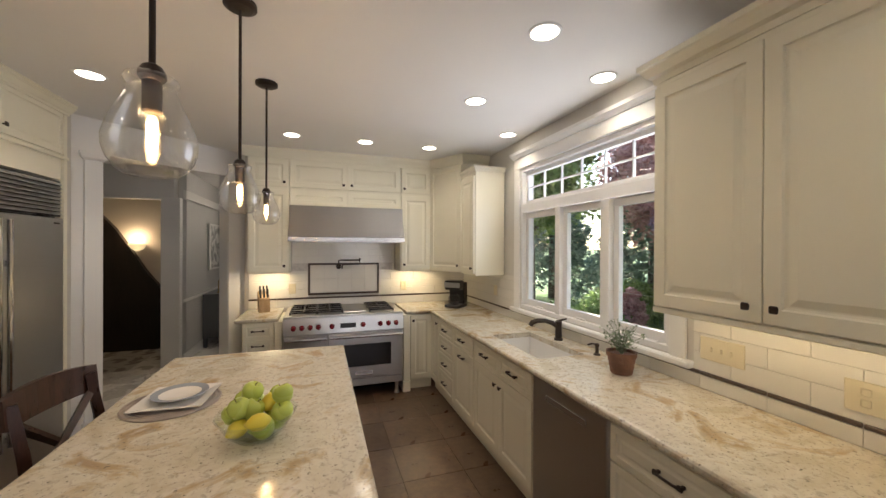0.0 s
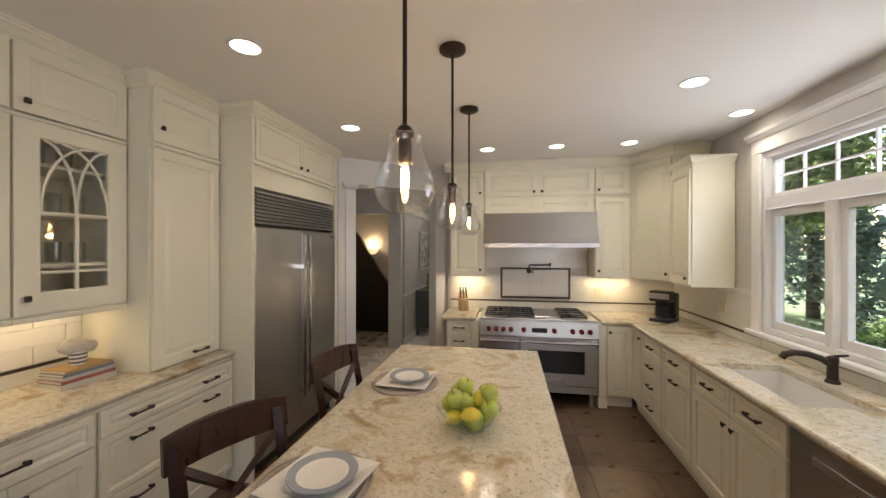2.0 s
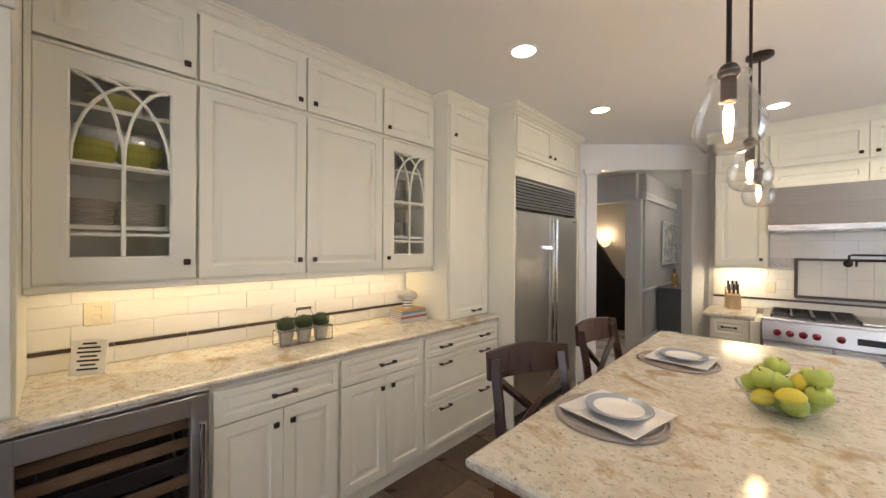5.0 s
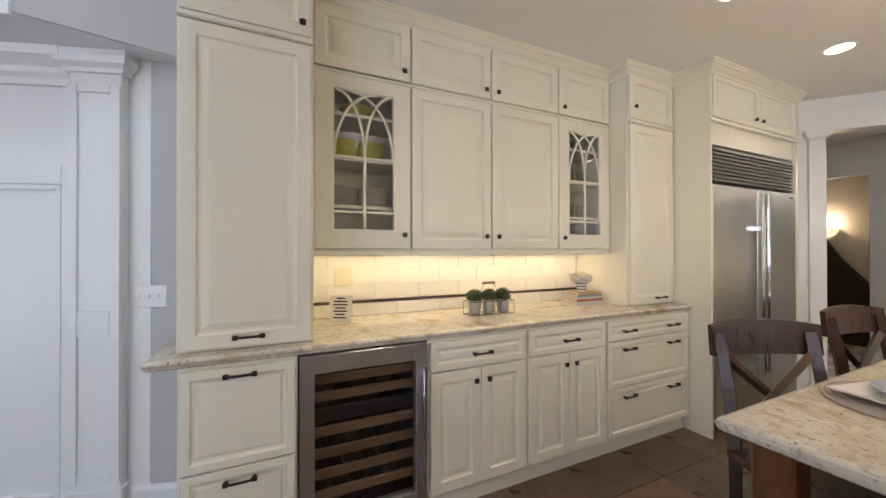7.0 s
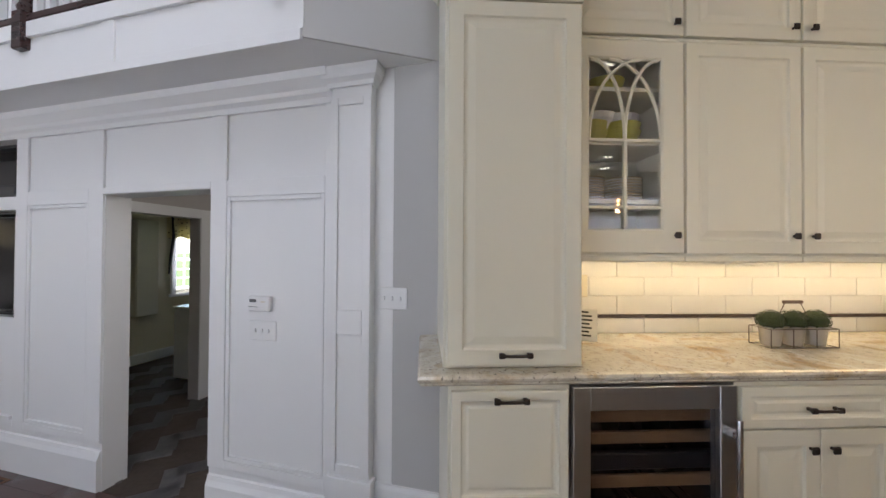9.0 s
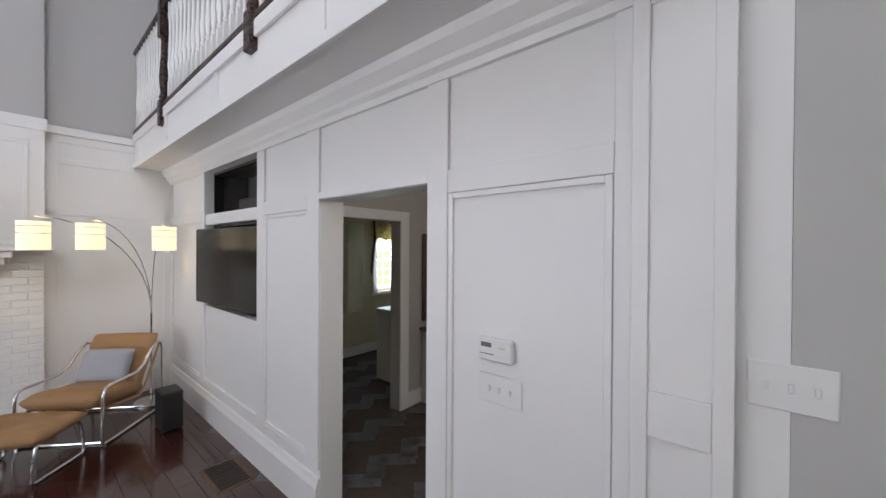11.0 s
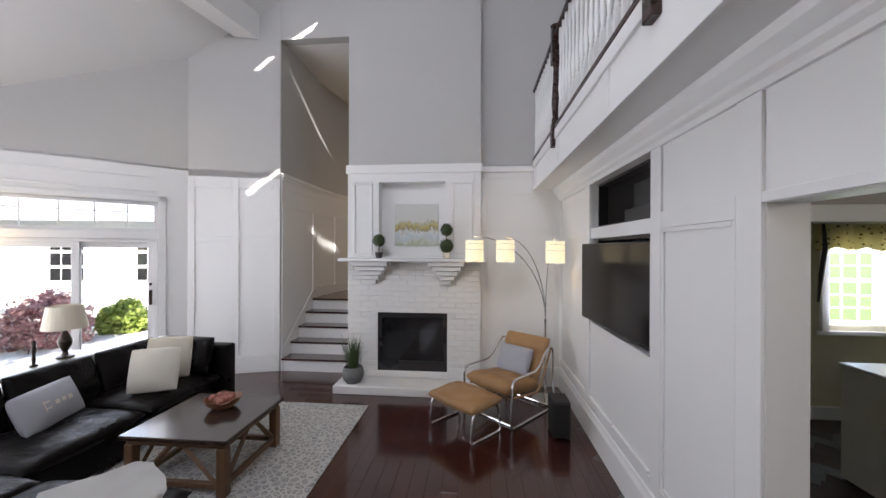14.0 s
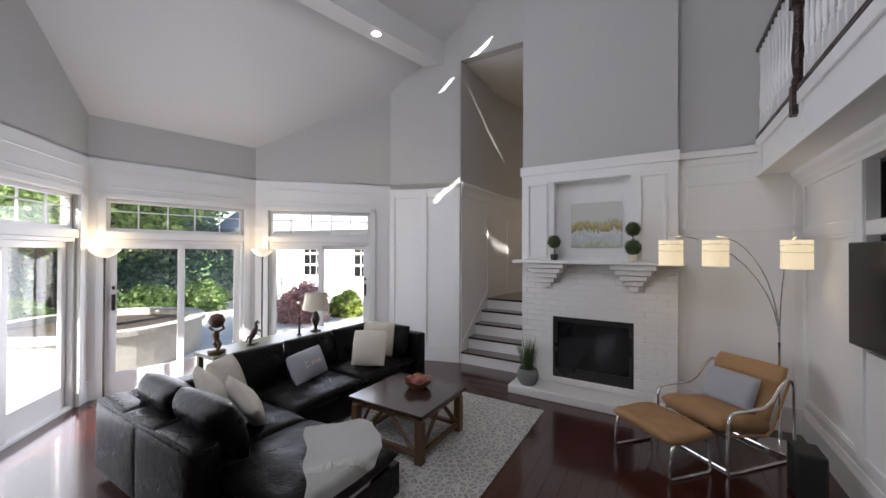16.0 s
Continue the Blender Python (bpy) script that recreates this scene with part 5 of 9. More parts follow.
sweep(bm, [(CL, CHIM_V - 0.15, 2.58), (CL, CHIM_V + 0.002, 2.58), (CR, CHIM_V + 0.002, 2.58), (CR, CHIM_V - 0.15, 2.58)][::-1], [(-0.02, 0), (0.012, 0), (0.02, 0.03), (0.05, 0.06), (0.06, 0.09), (0.06, 0.115), (-0.02, 0.115)])
setting("overmantel_trim", bm, PANEL, TURNED, "white mouldings and cornice of the overmantel", "trim")
ob = thing("mantel_shelf", TURNED @ pose(0, 0, 0), "white mantel shelf on stepped brick corbels", "mantel")
bm = bmesh.new()
box(bm, CR - 0.05, CHIM_V - 0.10, 1.405, CL + 0.05, CHIM_V + 0.24, 1.445, 0.006)
part("shelf", bm, PANEL, ob)
for c in (0.60, -0.40):
    for k in range(5):
        w = 0.235 - k * 0.045
        part("corbel_brick", boxed(c - w, CHIM_V + 0.002, 1.345 - k * 0.062, c + w, CHIM_V + 0.20 - k * 0.036, 1.402 - k * 0.062, 0.005), BRICKW, ob)
# firebox
SOOT = paint("sooty_metal", (0.014, 0.013, 0.013), 0.6, 40, 0.2, 0.3)
ob = thing("firebox", TURNED @ pose(0, 0, 0), "black metal fireplace insert with a dark screen", "fireplace")
bm = bmesh.new()
for a in ((FB0, -7.32, FZ0, FB0 + 0.02, -6.94, FZ1), (FB1 - 0.02, -7.32, FZ0, FB1, -6.94, FZ1), (FB0, -7.32, FZ0, FB1, -6.94, FZ0 + 0.02), (FB0, -7.32, FZ1 - 0.02, FB1, -6.94, FZ1), (FB0, -7.325, FZ0, FB1, -7.30, FZ1)):
    box(bm, *a)
part("liner", bm, SOOT, ob)
bm = bmesh.new()
for a in ((FB0 + 0.001, FZ0 + 0.001, FB0 + 0.05, FZ1 - 0.001), (FB1 - 0.05, FZ0 + 0.001, FB1 - 0.001, FZ1 - 0.001), (FB0 + 0.05, FZ1 - 0.07, FB1 - 0.05, FZ1 - 0.001), (FB0 + 0.05, FZ0 + 0.001, FB1 - 0.05, FZ0 + 0.13)):
    box(bm, a[0], -6.965, a[1], a[2], -6.945, a[3], 0.003)
part("front_frame", bm, BLACK, ob, "matt black frame")
part("screen", boxed(FB0 + 0.05, -6.975, FZ0 + 0.13, FB1 - 0.05, -6.968, FZ1 - 0.07), DARK_GLASS, ob, "dark glass screen")
setting("hearth", boxed(CR - 0.06, CHIM_V + 0.002, LOW, CL + 0.06, -6.55, -0.155, 0.008), BRICKW, TURNED, "low white painted hearth slab", "hearth")

# alcove and return panelling, cap rail round the room
bm = bmesh.new()
for u0, u1, z0, z1 in ((-1.899, -0.841, 2.30, 2.36), (-1.899, -0.841, 1.77, 1.83), (-1.899, -0.841, 2.52, 2.60), (-0.93, -0.841, LOW, 2.60), (-1.899, -1.82, LOW, 2.3)):
    box(bm, u0, -7.079, z0, u1, -7.062, z1, 0.002)
box(bm, -1.899, -7.079, LOW, -0.841, -7.05, LOW + 0.26, 0.004)
box(bm, -1.899, -7.079, LOW, -0.841, -7.074, 2.60)
box(bm, -1.899, -7.079, 2.601, -0.841, -7.03, 2.68, 0.005)
setting("panelling_alcove", bm, PANEL, TURNED, "white panelling beside the chimney", "panelling")
CAPP = [(0, 0), (0.016, 0), (0.022, 0.03), (0.05, 0.055), (0.06, 0.075), (0.06, 0.10), (0, 0.10)]


def facet(k):
    a, b = Vector((*BAY[k], 0)), Vector((*BAY[k + 1], 0))
    d = b - a
    return TURNED @ pose(a.x, a.y, 0, 0, 0, math.degrees(math.atan2(d.y, d.x))), d.length


bm = bmesh.new()
sweep(bm, [(-0.85, -7.08, 2.60), (-1.9, -7.08, 2.60)][::-1], CAPP)
sweep(bm, [(2.14, -9.55, 2.60), (2.14, -7.35, 2.60)][::-1], [(o * 0.6, h) for o, h in CAPP])
sweep(bm, [(*p, 2.60) for p in BAY[:5]][::-1], [(o * -1, h) for o, h in CAPP][::-1])
setting("cap_rail", bm, PANEL, TURNED, "white cap moulding above the wall panelling", "trim")
m, L = facet(0)
bm = bmesh.new()
box(bm, 0, 0.001, LOW, L, 0.006, 2.60)
for a, b in ((0.0, 0.09), (0.56, 0.66), (L - 0.09, L - 0.002)):
    box(bm, a, 0.0065, LOW + 0.26, b, 0.02, 2.60, 0.002)
for z0, z1 in ((1.66, 1.74), (2.45, 2.60)):
    for a, b in ((0.0905, 0.5595), (0.6605, L - 0.0905)):
        box(bm, a, 0.0065, z0, b, 0.02, z1, 0.002)
box(bm, 0, 0.0065, LOW, L - 0.002, 0.03, LOW + 0.255, 0.004)
setting("panelling_return", bm, PANEL, m, "white panelling between the stairs and the bay", "panelling")
bm = bmesh.new()
bent(bm, -7.34, -10.39, LOW, 2.60, 0.001, 0.012, 24)
for v in (-7.39, -8.42, -9.25, -10.05):
    bent(bm, v + 0.045, v - 0.045, LOW, 2.199, 0.0125, 0.026, 2)
for z0, z1, out in ((2.2, 2.28, 0.026), (2.46, 2.60, 0.022), (2.601, 2.64, 0.034), (2.641, 2.68, 0.050)):
    bent(bm, -7.34, -10.39, z0, z1, 0.0125 if z1 < 2.601 else 0.001, out, 24)
setting("panelling_stairs", bm, PANEL, TURNED, "white panelling beside the stairs", "panelling")

# bay: white face boards, doors and transoms
ALU = paint("white_window_frame", (0.80, 0.80, 0.80), 0.3, 30, 0.03, 0.03)
for k in (1, 2, 3):
    m, L = facet(k)
    a = 0.34 if k == 1 else 0.17
    b = L - (0.20 if k == 1 else 0.17)
    bm = bmesh.new()
    box(bm, 0.0, 0.001, LOW, a - 0.002, 0.012, 2.668)
    box(bm, b + 0.002, 0.001, LOW, L, 0.012, 2.668)
    box(bm, a - 0.002, 0.001, 2.192, b + 0.002, 0.012, 2.668)
    box(bm, a - 0.002, 0.001, 1.692, b + 0.002, 0.012, 1.788)
    for x0, x1, z0, z1 in ((a - 0.09, a - 0.004, LOW, 2.27), (b + 0.004, b + 0.09, LOW, 2.27), (a - 0.09, b + 0.09, 2.20, 2.27), (a + 0.01, b - 0.01, 2.33, 2.35), (a + 0.01, b - 0.01, 2.52, 2.54)):
        box(bm, x0, 0.0125, z0, x1, 0.03, z1, 0.003)
    box(bm, 0.0, 0.0125, LOW, a - 0.09, 0.03, LOW + 0.25, 0.004)
    box(bm, b + 0.09, 0.0125, LOW, L, 0.03, LOW + 0.25, 0.004)
    setting("trim_bay", bm, PANEL, m, "white face boards and casings of the bay window", "trim")
    ob = thing("transom_window", m, "long white transom window over the glazed doors", "window", "transoms of the bay", "structure")
    bm = bmesh.new()
    for x0, x1, z0, z1 in ((a, b, 1.791, 1.83), (a, b, 2.15, 2.189), (a, a + 0.04, 1.83, 2.15), (b - 0.04, b, 1.83, 2.15)):
        box(bm, x0, -0.10, z0, x1, -0.05, z1, 0.003)
    part("window_frame", bm, ALU, ob)
    count = 5
    for j in range(1, count):
        x = a + (b - a) * j / count
        part("muntin", boxed(x - 0.007, -0.085, 1.83, x + 0.007, -0.065, 2.15), ALU, ob)
    part("muntin", boxed(a + 0.04, -0.085, 2.04, b - 0.04, -0.065, 2.052), ALU, ob)
    part("pane", boxed(a + 0.03, -0.079, 1.82, b - 0.03, -0.076, 2.16), GLASS, ob, "clear glass").visible_shadow = False
    ob = thing("glazed_door_pair", m, "white sliding glass door opening to the terrace", "glass door", "glazed doors of the bay", "structure")
    mid = (a + b) / 2
    bm = bmesh.new()
    for x0, x1, z0, z1 in ((a, b, 1.645, 1.689), (a, b, LOW - 0.015, LOW + 0.03), (a, a + 0.03, LOW + 0.03, 1.645), (b - 0.03, b, LOW + 0.03, 1.645)):
        box(bm, x0, -0.14, z0, x1, -0.02, z1, 0.003)
    part("door_frame", bm, ALU, ob)
    for x0, x1, y in ((a + 0.03, mid + 0.03, -0.10), (mid - 0.03, b - 0.03, -0.05)):
        bm = bmesh.new()
        z0, z1 = LOW + 0.031, 1.644
        for p0, p1, q0, q1 in ((x0, x1, z1 - 0.07, z1), (x0, x1, z0, z0 + 0.24), (x0, x0 + 0.075, z0 + 0.24, z1 - 0.07), (x1 - 0.075, x1, z0 + 0.24, z1 - 0.07)):
            box(bm, p0, y - 0.02, q0, p1, y + 0.02, q1, 0.003)
        d = part("door_leaf", bm, ALU, ob)
        part("pane", boxed(x0 + 0.07, y - 0.003, z0 + 0.23, x1 - 0.07, y + 0.003, z1 - 0.06), GLASS, d, "clear glass").visible_shadow = False
    hx = b - 0.07 if k != 1 else a + 0.075
    part("door_handle", boxed(hx - 0.018, -0.028, 0.80, hx + 0.018, 0.02, 1.0, 0.006), BRONZE, ob, "dark bronze door handle")
    part("thumb_turn", boxed(hx - 0.014, -0.028, 1.06, hx + 0.014, 0.008, 1.10, 0.005), BRONZE, ob)

# ---- Stairs ----
ob = thing("staircase", TURNED @ pose(0, 0, 0), "white-risered stairs with dark wooden treads", "stairs")
for k in range(4):
    z = LOW + 0.19 * (k + 1)
    v = -7.32 - 0.25 * k
    part("riser", boxed(0.96, v - 0.25, z - 0.19, 2.11, v, z - 0.032), TRIM, ob, "white riser")
    part("tread", boxed(0.958, v - 0.255, z - 0.031, 2.11, v + 0.028, z, 0.008), CHERRY, ob, "dark glossy wooden tread")
bm = bmesh.new()
bent(bm, -7.30, -8.36, LOW, LOW + 0.30, 0.027, 0.044, 10, LOW + 0.2, LOW + 1.11)
bent(bm, -8.36, -10.39, LOW + 0.2, LOW + 1.11, 0.027, 0.044, 16)
part("stringer", bm, TRIM, ob, "white skirt board")
setting("stair_landing_front", boxed(0.96, -8.34, LOW + 0.76, 2.09, -8.32, LOW + 0.918), TRIM, TURNED, "white riser under the landing", "stairs")
setting("stair_landing", boxed(-2.39, -10.399, LOW + 0.919, 2.092, -8.292, LOW + 0.95, 0.006), CHERRY, TURNED, "dark wooden stair landing", "stairs")
# ---- Soft furnishing helpers ----
def cushion(w, d, h, nx=12, ny=12, tufts=None, puff=0.35, dent=0.018):
    """A stuffed cushion centred on the origin, resting on z = 0."""
    bm = bmesh.new()
    tops, lows = [], []
    for j in range(ny + 1):
        rt, rl = [], []
        for i in range(nx + 1):
            a, b = i / nx * 2 - 1, j / ny * 2 - 1
            a, b = a + 0.17 * math.sin(math.pi * a), b + 0.17 * math.sin(math.pi * b)
            e = (1 - abs(a) ** 6) * (1 - abs(b) ** 6)
            q = max(0.0, e) ** 0.5
            x, y = a * w / 2 * (0.97 + 0.03 * (1 - abs(b) ** 3)), b * d / 2 * (0.97 + 0.03 * (1 - abs(a) ** 3))
            z = h / 2 + h / 2 * q * (1 - puff + puff * (1 - a * a) * (1 - b * b))
            if tufts:
                for u, v in tufts:
                    r2 = ((x - u) ** 2 + (y - v) ** 2)
                    z -= dent * math.exp(-r2 / 0.0016) + dent * 0.6 * math.exp(-r2 / 0.012)
            rt.append(bm.verts.new((x, y, z)))
            rim = i in (0, nx) or j in (0, ny)
            rl.append(rt[-1] if rim else bm.verts.new((x, y, h / 2 - h / 2 * q)))
        tops.append(rt)
        lows.append(rl)
    for j in range(ny):
        for i in range(nx):
            bm.faces.new((tops[j][i], tops[j][i + 1], tops[j + 1][i + 1], tops[j + 1][i]))
            f = (lows[j][i], lows[j + 1][i], lows[j + 1][i + 1], lows[j][i + 1])
            if len(set(f)) == 4:
                bm.faces.new(f)
    return bm


def leather(name, color, rough=0.34):
    m, n, l, b = tree(name)
    v = coords(n, l)
    cell = n.new("ShaderNodeTexVoronoi")
    cell.inputs["Scale"].default_value = 160
    l.new(v, cell.inputs["Vector"])
    big = noise_tex(n, l, v, 3.5, 4, 0.6)
    l.new(mix(n, l, big, color, tuple(c * 0.65 for c in color)), b.inputs["Base Color"])
    l.new(ramp(n, l, big, [(0.3, (rough * 0.75,) * 3), (0.7, (rough * 1.3,) * 3)]), b.inputs["Roughness"])
    crease = noise_tex(n, l, v, 9, 5, 0.65, 1.6)
    grain = n.new("ShaderNodeMath")
    grain.operation = "MULTIPLY_ADD"
    grain.inputs[1].default_value = 0.06
    l.new(cell.outputs["Distance"], grain.inputs[0])
    l.new(crease, grain.inputs[2])
    bump(n, l, b, grain.outputs[0], 0.5, 0.014)
    return m


def cloth(name, color, other=None, scale=220):
    m, n, l, b = tree(name)
    v = coords(n, l)
    wv = noise_tex(n, l, v, scale, 2)
    big = noise_tex(n, l, v, 6, 4)
    l.new(mix(n, l, big, color, other or tuple(c * 0.85 for c in color)), b.inputs["Base Color"])
    b.inputs["Roughness"].default_value = 0.9
    bump(n, l, b, wv, 0.35, 0.002)
    return m


HIDE = leather("black_brown_leather", (0.0065, 0.005, 0.0048), 0.30)
HIDE.node_tree.nodes["Principled BSDF"].inputs["Specular IOR Level"].default_value = 0.16
TAN = leather("tan_leather", (0.40, 0.225, 0.095), 0.5)
IVORY = cloth("ivory_cloth", (0.66, 0.62, 0.54))
GREYCLOTH = cloth("blue_grey_cloth", (0.40, 0.41, 0.45))
THROW = cloth("white_knit", (0.80, 0.79, 0.76), None, 90)
TABLEWOOD = wood("dark_table_wood", (0.028, 0.016, 0.012), (0.075, 0.045, 0.034), 0.22, 1.0, (12, 1.2, 12), 0.2)
RAWWOOD = wood("raw_brown_wood", (0.10, 0.05, 0.022), (0.24, 0.13, 0.065), 0.6, 1.0, (8, 8, 1.2))
LINEN = paint("lamp_linen", (0.70, 0.64, 0.52), 0.9, 120, 0.3, 0.06)


def lit_shade(name, color, strength):
    m, n, l, b = tree(name)
    v = coords(n, l)
    w = noise_tex(n, l, v, 90, 3)
    l.new(mix(n, l, w, (0.85, 0.78, 0.62), (0.72, 0.64, 0.48)), b.inputs["Base Color"])
    b.inputs["Emission Color"].default_value = (*color, 1)
    b.inputs["Emission Strength"].default_value = strength
    b.inputs["Roughness"].default_value = 0.9
    return m


SHADE_LIT = lit_shade("lit_fabric_shade", (1.0, 0.80, 0.48), 0.17)
GLASS_LIT = lit_shade("lit_frosted_glass", (1.0, 0.86, 0.60), 0.10)
F = LOW

# ---- Sitting room: rug ----
m, n, l, b = tree("patterned_rug")
v = coords(n, l)
br = n.new("ShaderNodeTexVoronoi")
br.feature, br.distance = "DISTANCE_TO_EDGE", "CHEBYCHEV"
br.inputs["Scale"].default_value, br.inputs["Randomness"].default_value = 19.0, 1.0
l.new(v, br.inputs["Vector"])
wv = noise_tex(n, l, v, 24, 5, 0.7)
pat = ramp(n, l, br.outputs["Distance"], [(0.04, (0.56, 0.55, 0.52)), (0.12, (0.60, 0.58, 0.55)), (0.15, (0.13, 0.13, 0.14)), (0.26, (0.12, 0.12, 0.13)), (0.30, (0.50, 0.49, 0.46)), (0.42, (0.15, 0.15, 0.16))])
l.new(mix(n, l, wv, pat, (0.36, 0.35, 0.33)), b.inputs["Base Color"])
b.inputs["Roughness"].default_value = 0.95
bump(n, l, b, wv, 0.5, 0.004)
RUG = m
tagged(part("rug", boxed(0.46, -6.25, F + 0.0005, 2.55, -3.85, F + 0.012, 0.004), RUG, None, "", TURNED), "grey and cream patterned rug on the wood floor", "rug")

# ---- Sitting room: sectional sofa ----
sofa = thing("sectional_sofa", TURNED @ pose(0, 0, 0), "dark brown tufted leather sectional sofa with a chaise", "sofa")
S0, S1z = F + 0.06, 0.02
bm = bmesh.new()
prism(bm, [(2.20, -6.10), (3.05, -6.10), (3.05, -3.34), (0.95, -3.34), (0.95, -4.22), (2.20, -4.22)], S0, S1z)
part("base", bm, HIDE, sofa)
bm = boxed(2.95, -6.10, S0, 3.20, -3.22, 0.36, 0.03, 3)
smooth(part("back_frame", bm, HIDE, sofa))
bm = boxed(1.66, -3.36, S0, 3.20, -3.17, 0.36, 0.03, 3)
smooth(part("back_frame", bm, HIDE, sofa))
bm = boxed(2.10, -6.27, S0, 3.20, -6.11, 0.44, 0.03, 3)
smooth(part("end_arm", bm, HIDE, sofa))


for u0, v0, u1, v1 in ((2.965, -6.08, 3.185, -5.14), (2.965, -5.13, 3.185, -4.19), (2.965, -4.18, 3.185, -3.38), (1.68, -3.345, 2.18, -3.185), (2.185, -3.345, 2.68, -3.185), (2.685, -3.345, 3.185, -3.185)):
    c = part("top_pad", cushion(u1 - u0, v1 - v0, 0.032, 10, 10, None, 0.15), HIDE, sofa, "stitched leather pad along the back")
    c.matrix_basis = pose((u0 + u1) / 2, (v0 + v1) / 2, 0.345)
    smooth(c, 80)
for u0, u1 in ((1.68, 2.43), (2.432, 3.18)):
    c = part("back_panel", cushion(u1 - u0, 0.52, 0.026, 12, 12, None, 0.15), HIDE, sofa, "stitched outer leather panel")
    c.matrix_basis = pose((u0 + u1) / 2, -3.181, 0.08, -90, 0, 0)
    smooth(c, 80)


def tuft_grid(w, d, nx, ny):
    return [((i + 0.5) / nx * w - w / 2, (j + 0.5) / ny * d - d / 2) for i in range(nx) for j in range(ny)]


for v0, v1 in ((-6.10, -5.16), (-5.155, -4.225)):
    c = part("seat_cushion", cushion(0.80, v1 - v0, 0.17, 18, 20, tuft_grid(0.80, v1 - v0, 3, 3), 0.25), HIDE, sofa, "tufted leather seat cushion")
    c.matrix_basis = pose(2.55, (v0 + v1) / 2, 0.0)
    smooth(c, 80)
for u0, u1 in ((0.93, 1.95), (1.955, 2.95)):
    c = part("seat_cushion", cushion(u1 - u0, 0.88, 0.17, 20, 18, tuft_grid(u1 - u0, 0.88, 4, 3), 0.25), HIDE, sofa, "tufted leather seat cushion")
    c.matrix_basis = pose((u0 + u1) / 2, -3.785, 0.0)
    smooth(c, 80)
for v0, v1 in ((-6.08, -5.40), (-5.395, -4.70), (-4.695, -4.02)):
    c = part("back_cushion", cushion(v1 - v0, 0.46, 0.20, 16, 14, tuft_grid(v1 - v0, 0.46, 3, 2), 0.5), HIDE, sofa, "tufted leather back cushion")
    c.matrix_basis = pose(2.93, (v0 + v1) / 2, 0.31, 0, 0, 0) @ pose(0, 0, 0, 0, -74, 0) @ pose(0, 0, -0.1, 0, 0, 90)
    smooth(c, 80)
for u0, u1, top in ((1.68, 2.34, 0.47), (2.30, 2.92, 0.47)):
    c = part("back_cushion", cushion(u1 - u0, 0.42, 0.26, 16, 14, None, 0.55), HIDE, sofa, "loose puffed leather back cushion")
    c.matrix_basis = pose((u0 + u1) / 2, -3.47, 0.36) @ pose(0, 0, 0, 70, 0, 0) @ pose(0, 0, -0.13)
    smooth(c, 80)
for u, v in ((1.05, -4.12), (1.05, -3.44), (2.95, -3.44), (2.95, -6.0), (2.30, -6.0)):
    part("foot", boxed(u - 0.03, v - 0.03, F, u + 0.03, v + 0.03, S0), BLACK, sofa)
# back cushion against the far arm
c = part("back_cushion", cushion(0.72, 0.42, 0.2, 16, 14, tuft_grid(0.72, 0.42, 3, 2), 0.5), HIDE, sofa, "tufted leather back cushion")
c.matrix_basis = pose(2.58, -6.03, 0.34) @ pose(0, 0, 0, 104, 0, 0) @ pose(0, 0, -0.1)
smooth(c, 80)


def pillow(label, m, w, h, material, group="throw pillows on the sofa"):
    ob = thing("throw_pillow", m, label, "pillow", group)
    smooth(part("cover", cushion(w, h, 0.15, 14, 14, None, 0.75), material, ob), 80)
    return ob


def leaning(u, v, z, turn, lean=70):
    return TURNED @ pose(u, v, z, 0, 0, turn) @ pose(0, 0, 0, lean, 0, 0) @ pose(0, 0, -0.07)


pillow("ivory square pillow on the leather sofa", leaning(2.40, -5.47, 0.36, 205, 72), 0.42, 0.42, IVORY)
pillow("cream striped pillow on the leather sofa", leaning(2.58, -5.84, 0.37, 200, 76), 0.44, 0.44, cloth("cream_stripe_cloth", (0.62, 0.58, 0.49), (0.46, 0.42, 0.34)))
grey = pillow("grey lumbar pillow with white lettering", leaning(2.66, -4.78, 0.30, -75, 66), 0.56, 0.32, GREYCLOTH)
for x, y, w, h in ((-0.13, 0.0, 0.012, 0.09), (-0.10, 0.03, 0.05, 0.012), (-0.10, -0.02, 0.05, 0.012), (-0.02, 0.0, 0.04, 0.035), (0.04, 0.0, 0.04, 0.035), (0.10, -0.005, 0.04, 0.04)):
    part("letter_stroke", boxed(x - w / 2, y - h / 2, 0.147, x + w / 2, y + h / 2, 0.151, 0.001), IVORY, grey)
pillow("ivory square pillow in the sofa corner", leaning(2.84, -4.02, 0.34, -60, 66), 0.42, 0.42, IVORY)
pillow("ivory square pillow in the sofa corner", leaning(2.60, -3.76, 0.34, -30, 62) @ pose(0, 0, 0, 0, 0, 40), 0.40, 0.40, IVORY)
pillow("ivory square pillow in the sofa corner", leaning(2.16, -3.80, 0.34, -15, 60) @ pose(0, 0, 0, 0, 0, 42), 0.40, 0.40, IVORY)
# knitted throw over the chaise
bm = bmesh.new()
ALONG, ACROSS = Vector((-0.785, 0.62)), Vector((0.62, 0.785))


